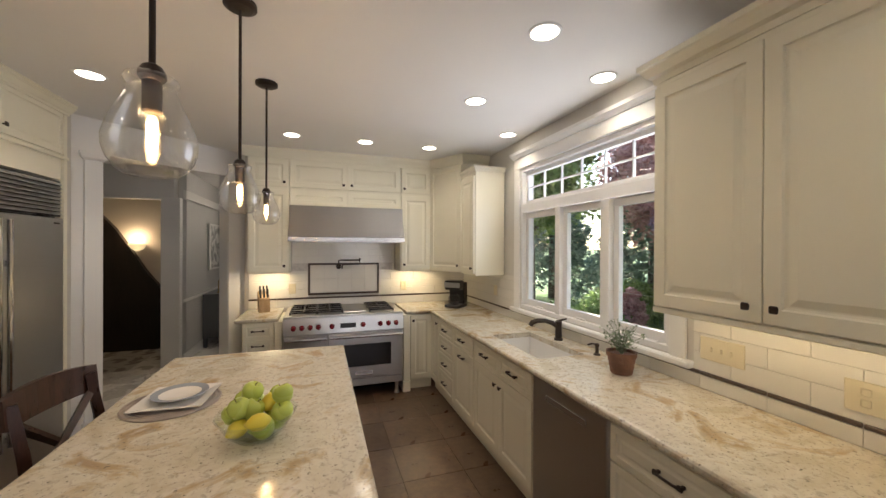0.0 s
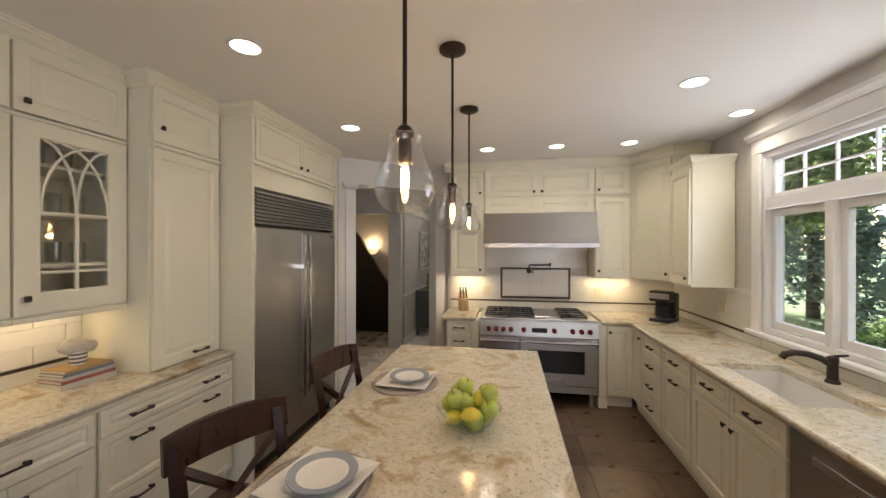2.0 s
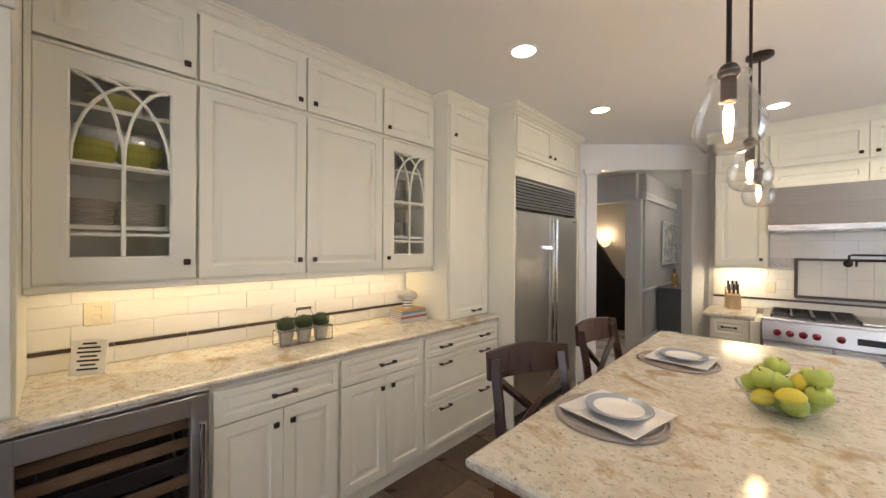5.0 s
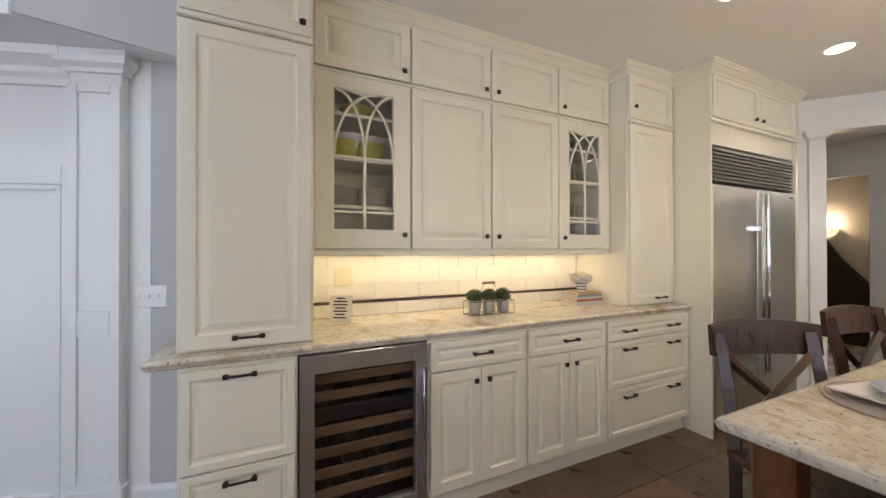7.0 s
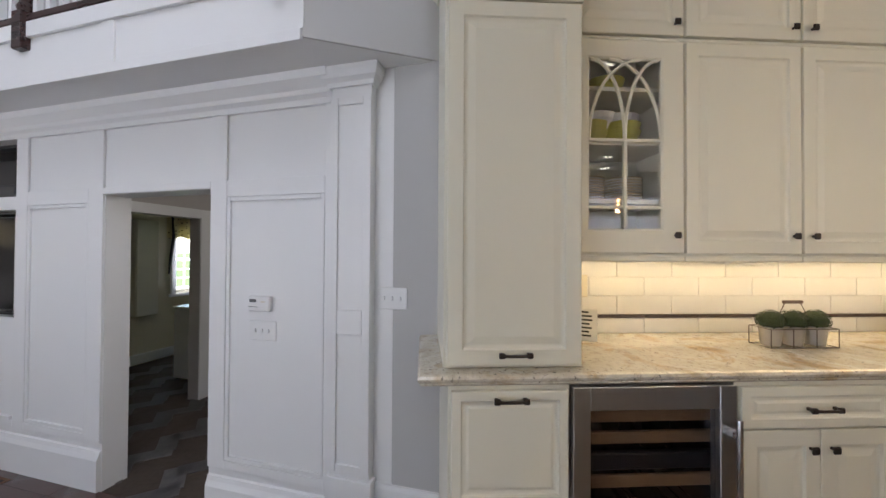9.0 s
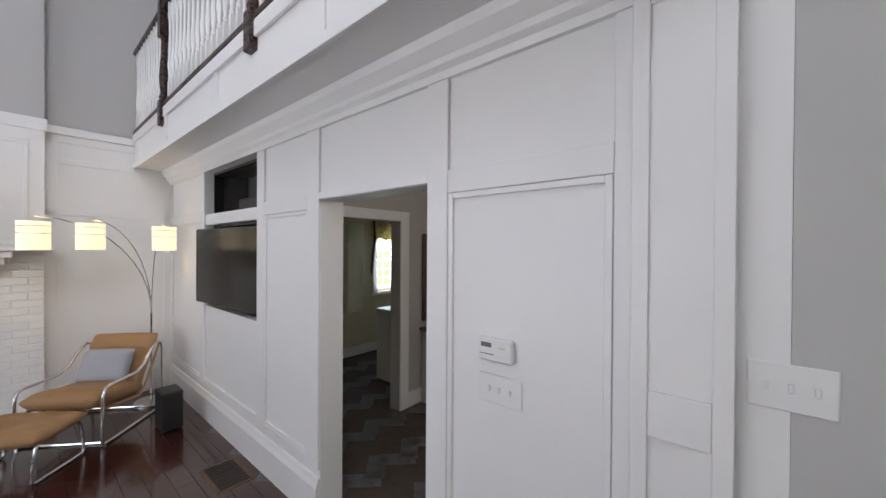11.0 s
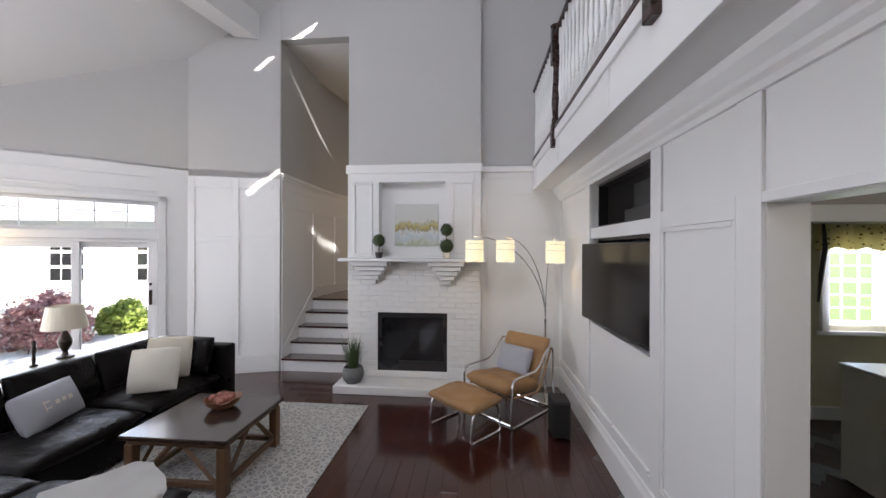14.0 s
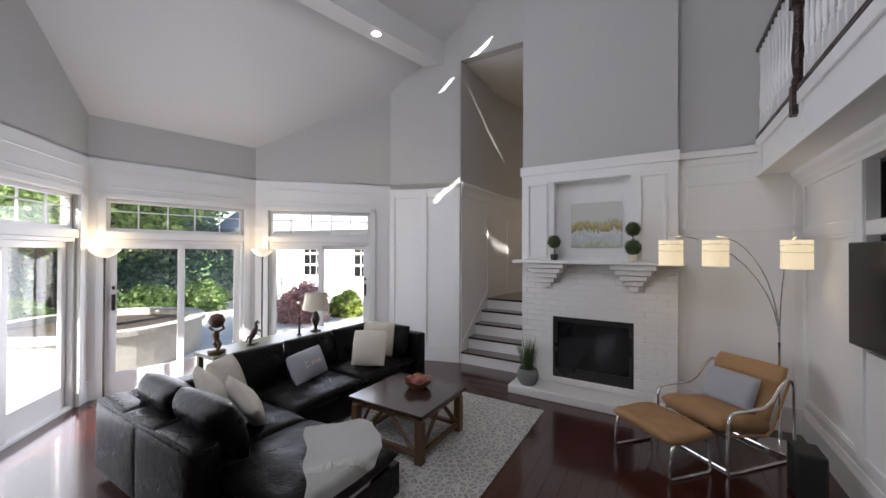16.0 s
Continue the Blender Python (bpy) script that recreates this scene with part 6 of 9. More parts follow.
def draped(a, c):
    """A point of the throw, a along and c across it: flat on the chaise, hanging past its edges."""
    p = Vector((1.47, -4.13)) + ALONG * a + ACROSS * c
    out = max(0.0, 0.985 - p.x) + max(0.0, -4.255 - p.y)
    ripple = 0.007 * math.sin(9 * c + 2.5 * a) + 0.005 * math.sin(14 * a + 6 * c)
    drop = max(0.0, out - 0.03)
    return (max(p.x, 0.968) - min(out, 0.012) - 0.6 * ripple * min(1, drop * 8), max(p.y, -4.272), 0.203 + abs(ripple) - drop - 0.25 * min(out, 0.03))


rows_ = [[bm.verts.new(draped(0.98 * k / 30, -0.25 + 0.5 * i / 16 + 0.012 * math.sin(k * 0.5))) for k in range(31)] for i in range(17)]
for a, b_ in zip(rows_, rows_[1:]):
    for k in range(30):
        bm.faces.new((a[k], b_[k], b_[k + 1], a[k + 1]))
bmesh.ops.solidify(bm, geom=bm.faces[:], thickness=0.012)
throw = thing("throw_blanket", TURNED @ pose(0, 0, 0.006), "white knitted throw with a fringe over the chaise", "blanket")
smooth(part("cloth", bm, THROW, throw), 80)
bm = bmesh.new()
for i in range(48):
    c = -0.245 + 0.49 * i / 47
    p, q = Vector(draped(0.975, c)), Vector(draped(1.06, c + random.uniform(-0.012, 0.012)))
    tube(bm, [p, (p + q) / 2 + Vector((-0.006, 0, 0)), q], 0.004, 4)
part("fringe", bm, THROW, throw)
# knotted border a hand above the fringe
bm = bmesh.new()
for i in range(40):
    c = -0.24 + 0.48 * i / 39
    p = Vector(draped(0.56 + random.uniform(-0.012, 0.012), c))
    q = Vector(draped(0.62 + random.uniform(-0.01, 0.01), c + random.uniform(-0.01, 0.01)))
    tube(bm, [p + Vector((0, 0, 0.006)), (p + q) / 2 + Vector((0, 0, 0.013)), q + Vector((0, 0, 0.006))], 0.005, 4)
part("border", bm, THROW, throw, "white knotted border")

# ---- Sitting room: coffee table ----
ob = thing("coffee_table", TURNED @ pose(1.435, -4.99, F + 0.012), "square coffee table with a dark top and rustic braced legs", "coffee table")
part("tabletop", boxed(-0.425, -0.40, 0.395, 0.425, 0.40, 0.43, 0.006), TABLEWOOD, ob)
TABLE_RAILS = [(-0.34, -0.355, 0.34, -0.315), (-0.34, 0.315, 0.34, 0.355), (-0.38, -0.31, -0.34, 0.31), (0.34, -0.31, 0.38, 0.31)]
for x0, y0, x1, y1 in TABLE_RAILS:
    part("lower_rail", boxed(x0, y0, 0.05, x1, y1, 0.09, 0.004), RAWWOOD, ob)
part("apron", boxed(-0.39, -0.365, 0.355, 0.39, 0.365, 0.394), RAWWOOD, ob)
for sx in (-1, 1):
    for sy in (-1, 1):
        part("leg", boxed(sx * 0.365 - 0.035, sy * 0.34 - 0.035, 0, sx * 0.365 + 0.035, sy * 0.34 + 0.035, 0.354, 0.005), RAWWOOD, ob)
    bm = bmesh.new()
    tube(bm, [(sx * 0.365, -0.30, 0.10), (sx * 0.365, -0.06, 0.35)], 0.02, 4)
    tube(bm, [(sx * 0.365, 0.30, 0.10), (sx * 0.365, 0.06, 0.35)], 0.02, 4)
    part("brace", bm, RAWWOOD, ob)
for sy in (-1, 1):
    bm = bmesh.new()
    tube(bm, [(-0.33, sy * 0.34, 0.06), (-0.05, sy * 0.34, 0.35)], 0.02, 4)
    tube(bm, [(0.33, sy * 0.34, 0.06), (0.05, sy * 0.34, 0.35)], 0.02, 4)
    part("brace", bm, RAWWOOD, ob)
BOWLW = wood("carved_bowl_wood", (0.16, 0.06, 0.025), (0.34, 0.16, 0.08), 0.5)
ob = thing("bowl", TURNED @ pose(1.42, -5.12, F + 0.443), "carved reddish wooden bowl holding dried pods", "bowl")
bm = turned([(0.05, 0), (0.08, 0.005), (0.12, 0.04), (0.145, 0.085), (0.135, 0.085), (0.11, 0.045), (0.06, 0.016), (0.01, 0.014)], 24)
for vt in bm.verts:
    if vt.co.z > 0.08:
        vt.co.z += 0.012 * math.sin(math.atan2(vt.co.y, vt.co.x) * 5)
smooth(part("dish", bm, BOWLW, ob), 50)
POD = paint("dried_pods", (0.42, 0.16, 0.12), 0.7, 30, 0.4, 0.4)
for k in range(9):
    a = k * 2.4
    r = 0.02 + 0.008 * k
    p = part("pod", turned([(0.004, -0.03), (0.022, -0.018), (0.03, 0), (0.02, 0.02), (0.004, 0.03)], 10), POD, ob)
    p.matrix_basis = pose(r * math.cos(a), r * math.sin(a), 0.07 + 0.01 * (k % 3), 40 * k, 25 * k, 0)

# ---- Sitting room: lounge chair and ottoman ----
FACE = -42.0
chair = thing("lounge_chair", TURNED @ pose(-1.13, -6.31, F, 0, 0, FACE), "tan leather sling chair with a chrome tube frame", "lounge chair")
for s in (-1, 1):
    x = s * 0.33
    pts = [(x, 0.34, 0.012), (x, -0.36, 0.012), (x, -0.42, 0.03), (x, -0.44, 0.10), (x, -0.44, 0.62), (x, -0.42, 0.70), (x, -0.36, 0.72), (x, -0.26, 0.66), (x, -0.16, 0.55), (x, -0.06, 0.50), (x, 0.28, 0.50), (x, 0.33, 0.48), (x, 0.35, 0.42), (x, 0.36, 0.08), (x, 0.35, 0.02)]
    smooth(part("side_frame", tubed(pts, 0.013, 10), CHROME, chair, "bent chrome tube"), 60)
for y, z in ((0.30, 0.012), (-0.40, 0.025), (0.34, 0.30)):
    part("cross_tube", tubed([(-0.33, y, z), (0.33, y, z)], 0.011, 8), CHROME, chair)


def crumpled(bm, amount, seed):
    """Soft folds in stuffed leather."""
    for vt in bm.verts:
        vt.co.z += amount * noise.noise(vt.co * 9 + Vector((seed, seed, 0)))
        vt.co.y += amount * 0.6 * noise.noise(vt.co * 7 + Vector((0, seed, 3)))
    return bm


c = part("seat_cushion", crumpled(cushion(0.60, 0.60, 0.19, 20, 18, [(-0.15, 0.02), (0.15, 0.02)], 0.2, 0.016), 0.012, 2.0), TAN, chair, "thick tan leather seat cushion")
c.matrix_basis = pose(0, 0.09, 0.262, 9, 0, 0)
smooth(c, 80)
c = part("backrest", crumpled(cushion(0.58, 0.60, 0.12, 20, 18, [(-0.15, -0.05), (0.15, -0.05)], 0.25, 0.012), 0.012, 5.0), TAN, chair, "tan leather back cushion with soft folds")
c.matrix_basis = pose(0, -0.29, 0.525) @ pose(0, 0, 0, 119, 0, 0) @ pose(0, 0, -0.06)
smooth(c, 80)
c = part("head_roll", crumpled(cushion(0.60, 0.19, 0.13, 20, 10, None, 0.2), 0.008, 8.0), TAN, chair, "padded tan leather roll over the top rail")
c.matrix_basis = pose(0, -0.40, 0.705) @ pose(0, 0, 0, 119, 0, 0) @ pose(0, 0, -0.075)
smooth(c, 80)
for sx in (-1, 1):
    part("side_strap", tubed([(sx * 0.30, 0.28, 0.30), (sx * 0.31, -0.12, 0.25), (sx * 0.31, -0.20, 0.30), (sx * 0.31, -0.43, 0.70)], 0.012, 6), TAN, chair)
ob = thing("throw_pillow", TURNED @ pose(-1.13, -6.31, F, 0, 0, FACE) @ pose(0.0, -0.15, 0.545, 116, 0, 0) @ pose(0, 0, -0.065), "blue grey cushion on the lounge chair", "pillow")
smooth(part("cover", cushion(0.44, 0.32, 0.13, 12, 12, None, 0.75), GREYCLOTH, ob), 80)
ott = thing("ottoman", TURNED @ pose(-0.665, -5.845, F, 0, 0, FACE), "tan leather ottoman on chrome tube runners", "ottoman")
for s in (-1, 1):
    x = s * 0.285
    pts = [(x, -0.16, 0.29), (x, -0.19, 0.25), (x, -0.22, 0.04), (x, -0.20, 0.013), (x, 0.20, 0.013), (x, 0.22, 0.04), (x, 0.19, 0.25), (x, 0.16, 0.29)]
    smooth(part("side_frame", tubed(pts, 0.012, 10), CHROME, ott, "bent chrome tube"), 60)
c = part("pad", crumpled(cushion(0.64, 0.47, 0.135, 22, 18, tuft_grid(0.64, 0.47, 3, 2), 0.12, 0.014), 0.012, 11.0), TAN, ott, "stuffed tan leather pad")
c.matrix_basis = pose(0, 0, 0.258)
smooth(c, 80)

# ---- Sitting room: arc lamp ----
ob = thing("arc_floor_lamp", TURNED @ pose(-1.62, -6.62, F), "chrome floor lamp with three arching arms and lit shades", "floor lamp")
part("base", turned([(0.16, 0), (0.16, 0.02), (0.15, 0.03), (0.02, 0.034)], 28), CHROME, ob)
part("pole", turned([(0.014, 0.03), (0.014, 0.95), (0.018, 0.955), (0.018, 0.98)], 12), CHROME, ob)
for du, dv, top, drop in ((0.86, 0.20, 1.98, 1.93), (0.50, 0.20, 1.97, 1.93), (-0.06, 0.24, 1.95, 1.92)):
    pts = [(0, 0, 0.96)]
    for k in range(1, 11):
        q = k / 10
        pts.append((du * (1 - math.cos(q * math.pi / 2)), dv * (1 - math.cos(q * math.pi / 2)), 0.96 + (top - 0.96) * math.sin(q * math.pi / 2)))
    smooth(part("arm", tubed(pts, 0.007, 8), CHROME, ob, "thin arching chrome arm"), 60)
    sh = part("shade", turned([(0.105, 0.0), (0.105, 0.25), (0.100, 0.25), (0.100, 0.0)], 28, (du, dv, drop - 0.25), False), SHADE_LIT, ob, "lit cream drum shade")
    bm = bmesh.new()
    for tz, tilt in ((0.20, 0.3), (0.15, -0.2)):
        tube(bm, [(du + 0.107 * math.cos(a), dv + 0.107 * math.sin(a), drop - 0.25 + tz + 0.04 * tilt * math.sin(a)) for a in [k * math.pi / 10 for k in range(20)]], 0.003, 4, True)
    part("wire_ring", bm, CHROME, sh)
    part("socket", turned([(0.012, 0), (0.012, 0.12)], 10, (du, dv, drop - 0.12)), CHROME, sh)
    p = uv(-1.62 + du, -6.62 + dv, F + drop - 0.14)
    lamp("arc_lamp_bulb", "POINT", tuple(p), 1.2, (1.0, 0.72, 0.42), radius=0.04)
# speaker
ob = thing("speaker", TURNED @ pose(-1.60, -5.82, F), "small black box loudspeaker on the floor", "speaker")
part("cabinet", boxed(-0.085, -0.12, 0.012, 0.085, 0.12, 0.36, 0.008), SOOT, ob)
part("grille", boxed(-0.075, 0.1202, 0.03, 0.075, 0.128, 0.345, 0.003), SOOT, ob)
for x, y in ((-0.06, -0.09), (0.06, -0.09), (-0.06, 0.09), (0.06, 0.09)):
    part("foot", boxed(x - 0.015, y - 0.015, 0, x + 0.015, y + 0.015, 0.0118), SOOT, ob)
# floor vent
ob = thing("floor_vent", TURNED @ pose(-1.69, -4.62, F), "dark slatted floor vent with a pale frame", "vent")
part("frame", boxed(-0.125, -0.20, 0.0002, 0.125, 0.20, 0.003, 0.001), RAWWOOD, ob)
for k in range(9):
    part("slat", boxed(-0.10, -0.175 + k * 0.04, 0.0032, 0.10, -0.175 + k * 0.04 + 0.03, 0.006), SOOT, ob)

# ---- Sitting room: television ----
# the lining gets one even colour, much darker than the wall
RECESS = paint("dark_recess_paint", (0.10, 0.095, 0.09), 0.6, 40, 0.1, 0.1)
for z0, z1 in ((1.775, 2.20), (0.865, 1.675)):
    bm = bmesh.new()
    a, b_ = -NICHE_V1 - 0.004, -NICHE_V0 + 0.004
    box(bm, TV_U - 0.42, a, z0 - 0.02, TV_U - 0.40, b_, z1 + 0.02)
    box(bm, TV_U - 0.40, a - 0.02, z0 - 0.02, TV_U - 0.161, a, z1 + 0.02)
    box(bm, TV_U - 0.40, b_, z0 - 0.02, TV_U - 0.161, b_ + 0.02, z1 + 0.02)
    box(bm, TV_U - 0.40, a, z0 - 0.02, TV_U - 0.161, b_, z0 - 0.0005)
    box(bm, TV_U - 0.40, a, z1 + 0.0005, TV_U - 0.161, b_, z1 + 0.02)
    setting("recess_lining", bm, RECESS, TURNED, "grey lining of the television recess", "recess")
    bm = bmesh.new()
    for q in ((a, z0, b_, z0 + 0.022), (a, z1 - 0.022, b_, z1), (a, z0 + 0.022, a + 0.022, z1 - 0.022), (b_ - 0.022, z0 + 0.022, b_, z1 - 0.022)):
        box(bm, TV_U - 0.155, q[0] + 0.004 if q[0] == a else q[0], q[1], TV_U - 0.07, q[2] - 0.004 if q[2] == b_ else q[2], q[3])
    setting("recess_liner", bm, BLACK, TURNED, "black edge lining of the recess", "recess")
SCREEN = paint("television_screen", (0.012, 0.010, 0.009), 0.14, 10, 0.0, 0.1)
SCREEN.node_tree.nodes["Principled BSDF"].inputs["Specular IOR Level"].default_value = 0.3
tv = thing("television", TURNED @ pose(TV_U + 0.02, -5.19, 1.27, 0, 0, 5), "large flat television angled out of its recess, off", "television")
part("cabinet", boxed(-0.03, -0.60, -0.355, 0.02, 0.575, 0.355, 0.006), BLACK, tv)
part("screen", boxed(0.0205, -0.592, -0.342, 0.0225, 0.567, 0.345), SCREEN, tv, "dark glossy screen")
bm = bmesh.new()
box(bm, 0.0205, 0.5675, -0.35, 0.026, 0.575, 0.35)
part("bezel", bm, STEEL, tv)
part("wall_bracket", boxed(-0.38, -0.1, -0.1, -0.031, 0.1, 0.1), BLACK, tv)
box_ = thing("media_box", TURNED @ pose(TV_U - 0.28, -5.05, 1.798), "black media receiver in the upper recess", "receiver")
part("case", boxed(-0.1, -0.42, 0.0, 0.1, 0.40, 0.12, 0.005), BLACK, box_)

# ---- Mantel: painting and topiaries ----
m, n, l, b = tree("landscape_painting")
tc = n.new("ShaderNodeTexCoord")
sep = n.new("ShaderNodeSeparateXYZ")
l.new(tc.outputs["Generated"], sep.inputs[0])
nz = noise_tex(n, l, coords(n, l, (1, 1, 0.55)), 11, 6, 0.75, 0.4)
ad = n.new("ShaderNodeMath")
ad.operation = "MULTIPLY_ADD"
ad.inputs[1].default_value = 0.75
l.new(nz, ad.inputs[0])
l.new(sep.outputs["Z"], ad.inputs[2])
col = ramp(n, l, ad.outputs[0], [(0.40, (0.40, 0.44, 0.33)), (0.50, (0.55, 0.57, 0.50)), (0.58, (0.50, 0.56, 0.60)), (0.70, (0.66, 0.67, 0.66)), (0.76, (0.26, 0.21, 0.10)), (0.84, (0.50, 0.42, 0.17)), (0.92, (0.40, 0.42, 0.28)), (0.97, (0.62, 0.62, 0.56)), (1.0, (0.60, 0.60, 0.57))])
l.new(col, b.inputs["Base Color"])
b.inputs["Roughness"].default_value = 0.6
bump(n, l, b, nz, 0.3, 0.002)
ob = thing("painting", TURNED @ pose(0.035, -7.062, 1.61), "small painted landscape with trees over water", "painting")
part("canvas", boxed(-0.30, -0.012, 0.0, 0.30, 0.012, 0.57, 0.003), m, ob)
LEAF = paint("box_leaf", (0.055, 0.085, 0.025), 0.6, 20, 0.2, 0.5)
TERRA = paint("dark_pot", (0.04, 0.035, 0.035), 0.5, 20, 0.1, 0.3)


def leaf_ball(bm, c, r, count, size, squash=1.0):
    """A shell of small leaves round c."""
    for k in range(count):
        z = 1 - 2 * (k + 0.5) / count
        a = k * 2.39996
        q = math.sqrt(max(0, 1 - z * z))
        d = Vector((q * math.cos(a), q * math.sin(a), z))
        rr = r * random.uniform(0.86, 1.06)
        p = Vector(c) + Vector((d.x * rr, d.y * rr, d.z * rr * squash))
        t = d.cross(Vector((random.uniform(-1, 1), random.uniform(-1, 1), random.uniform(-1, 1)))).normalized()
        s = (d + t * random.uniform(-0.7, 0.7)).normalized().cross(t)
        e = size * random.uniform(0.7, 1.3)
        bm.faces.new([bm.verts.new(p + o) for o in (t * e, s * e * 0.6 + d * e * 0.2, -t * e, -s * e * 0.6 + d * e * 0.2)])


for u, balls, base in ((0.49, ((0.235, 0.085),), "dark"), (-0.40, ((0.16, 0.095), (0.37, 0.085)), "pale")):
    ob = thing("topiary", TURNED @ pose(u, -6.80, 1.446), "small clipped box topiary in a pot on the mantel", "topiary", "topiaries on the mantel")
    part("pot", turned([(0.035, 0), (0.04, 0.005), (0.05, 0.07), (0.053, 0.075), (0.045, 0.075), (0.042, 0.066)], 18), TERRA if base == "dark" else LINEN, ob)
    part("stem", turned([(0.006, 0.06), (0.006, balls[-1][0])], 8), RAWWOOD, ob)
    for z, r in balls:
        bm = turned([(0.01, z - r * 0.9), (r * 0.6, z - r * 0.7), (r * 0.9, z), (r * 0.6, z + r * 0.7), (0.01, z + r * 0.9)], 12)
        leaf_ball(bm, (0, 0, z), r, 260, 0.012)
        part("foliage", bm, LEAF, ob, "clipped green ball")
# grass plant on the hearth
POT = slate("grey_stone_pot", (0.10, 0.11, 0.11), (0.20, 0.21, 0.21), 0.6, 12)
GRASS = paint("reed_green", (0.075, 0.12, 0.04), 0.5, 20, 0.1, 0.4)
ob = thing("potted_grass", TURNED @ pose(0.80, -6.70, -0.154), "green grass plant in a round grey pot on the hearth", "plant")
smooth(part("pot", turned([(0.09, 0), (0.125, 0.05), (0.14, 0.11), (0.13, 0.17), (0.115, 0.20), (0.105, 0.20), (0.11, 0.17)], 24), POT, ob))
bm = bmesh.new()
for k in range(110):
    a, r = random.uniform(0, 6.28), random.uniform(0, 0.085)
    h, lean = random.uniform(0.25, 0.46), random.uniform(0.02, 0.16)
    x, y = r * math.cos(a), r * math.sin(a)
    s = Vector((-math.sin(a), math.cos(a), 0)) * 0.004
    p0, p1, p2 = Vector((x, y, 0.17)), Vector((x + lean * 0.4 * math.cos(a), y + lean * 0.4 * math.sin(a), 0.17 + h * 0.6)), Vector((x + lean * math.cos(a), y + lean * math.sin(a), 0.17 + h))
    q = [bm.verts.new(p) for p in (p0 - s, p0 + s, p1 + s, p1 - s, p2)]
    bm.faces.new(q[:4])
    bm.faces.new((q[3], q[2], q[4]))
part("blades", bm, GRASS, ob)

# ---- Sitting room: sofa table, lamps, figures by the bay ----
SOFATABLE = wood("sofa_table_wood", (0.12, 0.12, 0.06), (0.22, 0.22, 0.12), 0.35, 1.0, (12, 1, 12))
ob = thing("sofa_table", TURNED @ pose(3.47, -4.93, F), "long narrow wooden table behind the sofa", "console table")
part("tabletop", boxed(-0.22, -0.84, 0.67, 0.22, 0.84, 0.705, 0.005), SOFATABLE, ob)
for x in (-0.17, 0.17):
    for y in (-0.79, 0.79):
        part("leg", boxed(x - 0.025, y - 0.025, 0, x + 0.025, y + 0.025, 0.669, 0.004), SOFATABLE, ob)
TOPZ = F + 0.706
ob = thing("table_lamp", TURNED @ pose(3.42, -5.50, TOPZ), "table lamp with a dark urn base and a pale shade", "table lamp")
part("base", turned([(0.07, 0), (0.07, 0.015), (0.03, 0.03), (0.02, 0.06), (0.05, 0.12), (0.06, 0.17), (0.04, 0.23), (0.018, 0.27), (0.012, 0.36)], 20), BRONZE, ob)
part("shade", turned([(0.175, 0.30), (0.14, 0.53), (0.136, 0.53), (0.171, 0.30)], 28, (0, 0, 0), False), LINEN, ob, "pale linen shade")
STATUE = paint("brown_bronze_statue", (0.10, 0.055, 0.032), 0.4, 20, 0.2, 0.4, 0.5)
bm = bmesh.new()
box(bm, -0.07, -0.06, 0, 0.07, 0.06, 0.04, 0.01)
tube(bm, [(0.0, -0.03, 0.04), (0.03, -0.01, 0.10), (0.0, 0.0, 0.15)], [0.02, 0.022, 0.026], 8)
tube(bm, [(-0.03, 0.03, 0.04), (-0.05, 0.02, 0.10), (0.0, 0.0, 0.15)], [0.018, 0.02, 0.026], 8)
tube(bm, [(0, 0, 0.14), (0.01, 0, 0.20), (0.0, 0, 0.25)], [0.03, 0.036, 0.025], 10)
tube(bm, [(-0.03, 0, 0.24), (-0.08, 0, 0.27), (-0.05, 0, 0.32)], [0.014, 0.013, 0.012], 7)
tube(bm, [(0.03, 0, 0.24), (0.08, 0, 0.27), (0.05, 0, 0.32)], [0.014, 0.013, 0.012], 7)
spin(bm, [(0.01, 0.27), (0.06, 0.29), (0.085, 0.35), (0.06, 0.41), (0.01, 0.43)], 18)
tagged_at(smooth(part("statue", bm, STATUE), 60), TURNED @ pose(3.42, -4.20, TOPZ, 0, 0, 30), "brown bronze statue bearing a globe on its back", "statue")
bm = bmesh.new()
box(bm, -0.06, -0.04, 0, 0.06, 0.04, 0.015, 0.004)
tube(bm, [(-0.06, 0, 0.015), (-0.05, 0, 0.08), (-0.02, 0, 0.10), (0.03, 0, 0.14), (0.07, 0, 0.19), (0.06, 0, 0.24), (0.10, 0, 0.25), (0.13, 0, 0.22)], [0.012, 0.022, 0.032, 0.034, 0.026, 0.018, 0.016, 0.010], 9)
tube(bm, [(0.04, 0.01, 0.14), (0.10, 0.015, 0.13), (0.12, 0.02, 0.09)], [0.013, 0.010, 0.007], 7)
tube(bm, [(0.04, -0.01, 0.14), (0.11, -0.015, 0.15), (0.14, -0.02, 0.12)], [0.013, 0.010, 0.007], 7)
tube(bm, [(-0.04, 0, 0.09), (-0.10, 0, 0.11), (-0.14, 0, 0.06)], [0.012, 0.010, 0.005], 7)
tagged_at(smooth(part("statue", bm, BRONZE), 60), TURNED @ pose(3.45, -4.62, TOPZ, 0, 0, -60), "dark bronze statue of a rearing horse", "statue")
bm = turned([(0.03, 0), (0.03, 0.01), (0.012, 0.02), (0.016, 0.06), (0.012, 0.10), (0.022, 0.15), (0.014, 0.19), (0.017, 0.215), (0.012, 0.235), (0.003, 0.245)], 12)
tube(bm, [(0.015, 0, 0.17), (0.05, 0, 0.15), (0.06, 0, 0.11)], 0.006, 6)
tagged_at(smooth(part("statue", bm, BRONZE), 60), TURNED @ pose(3.40, -5.22, TOPZ), "small slender dark bronze figure", "statue")
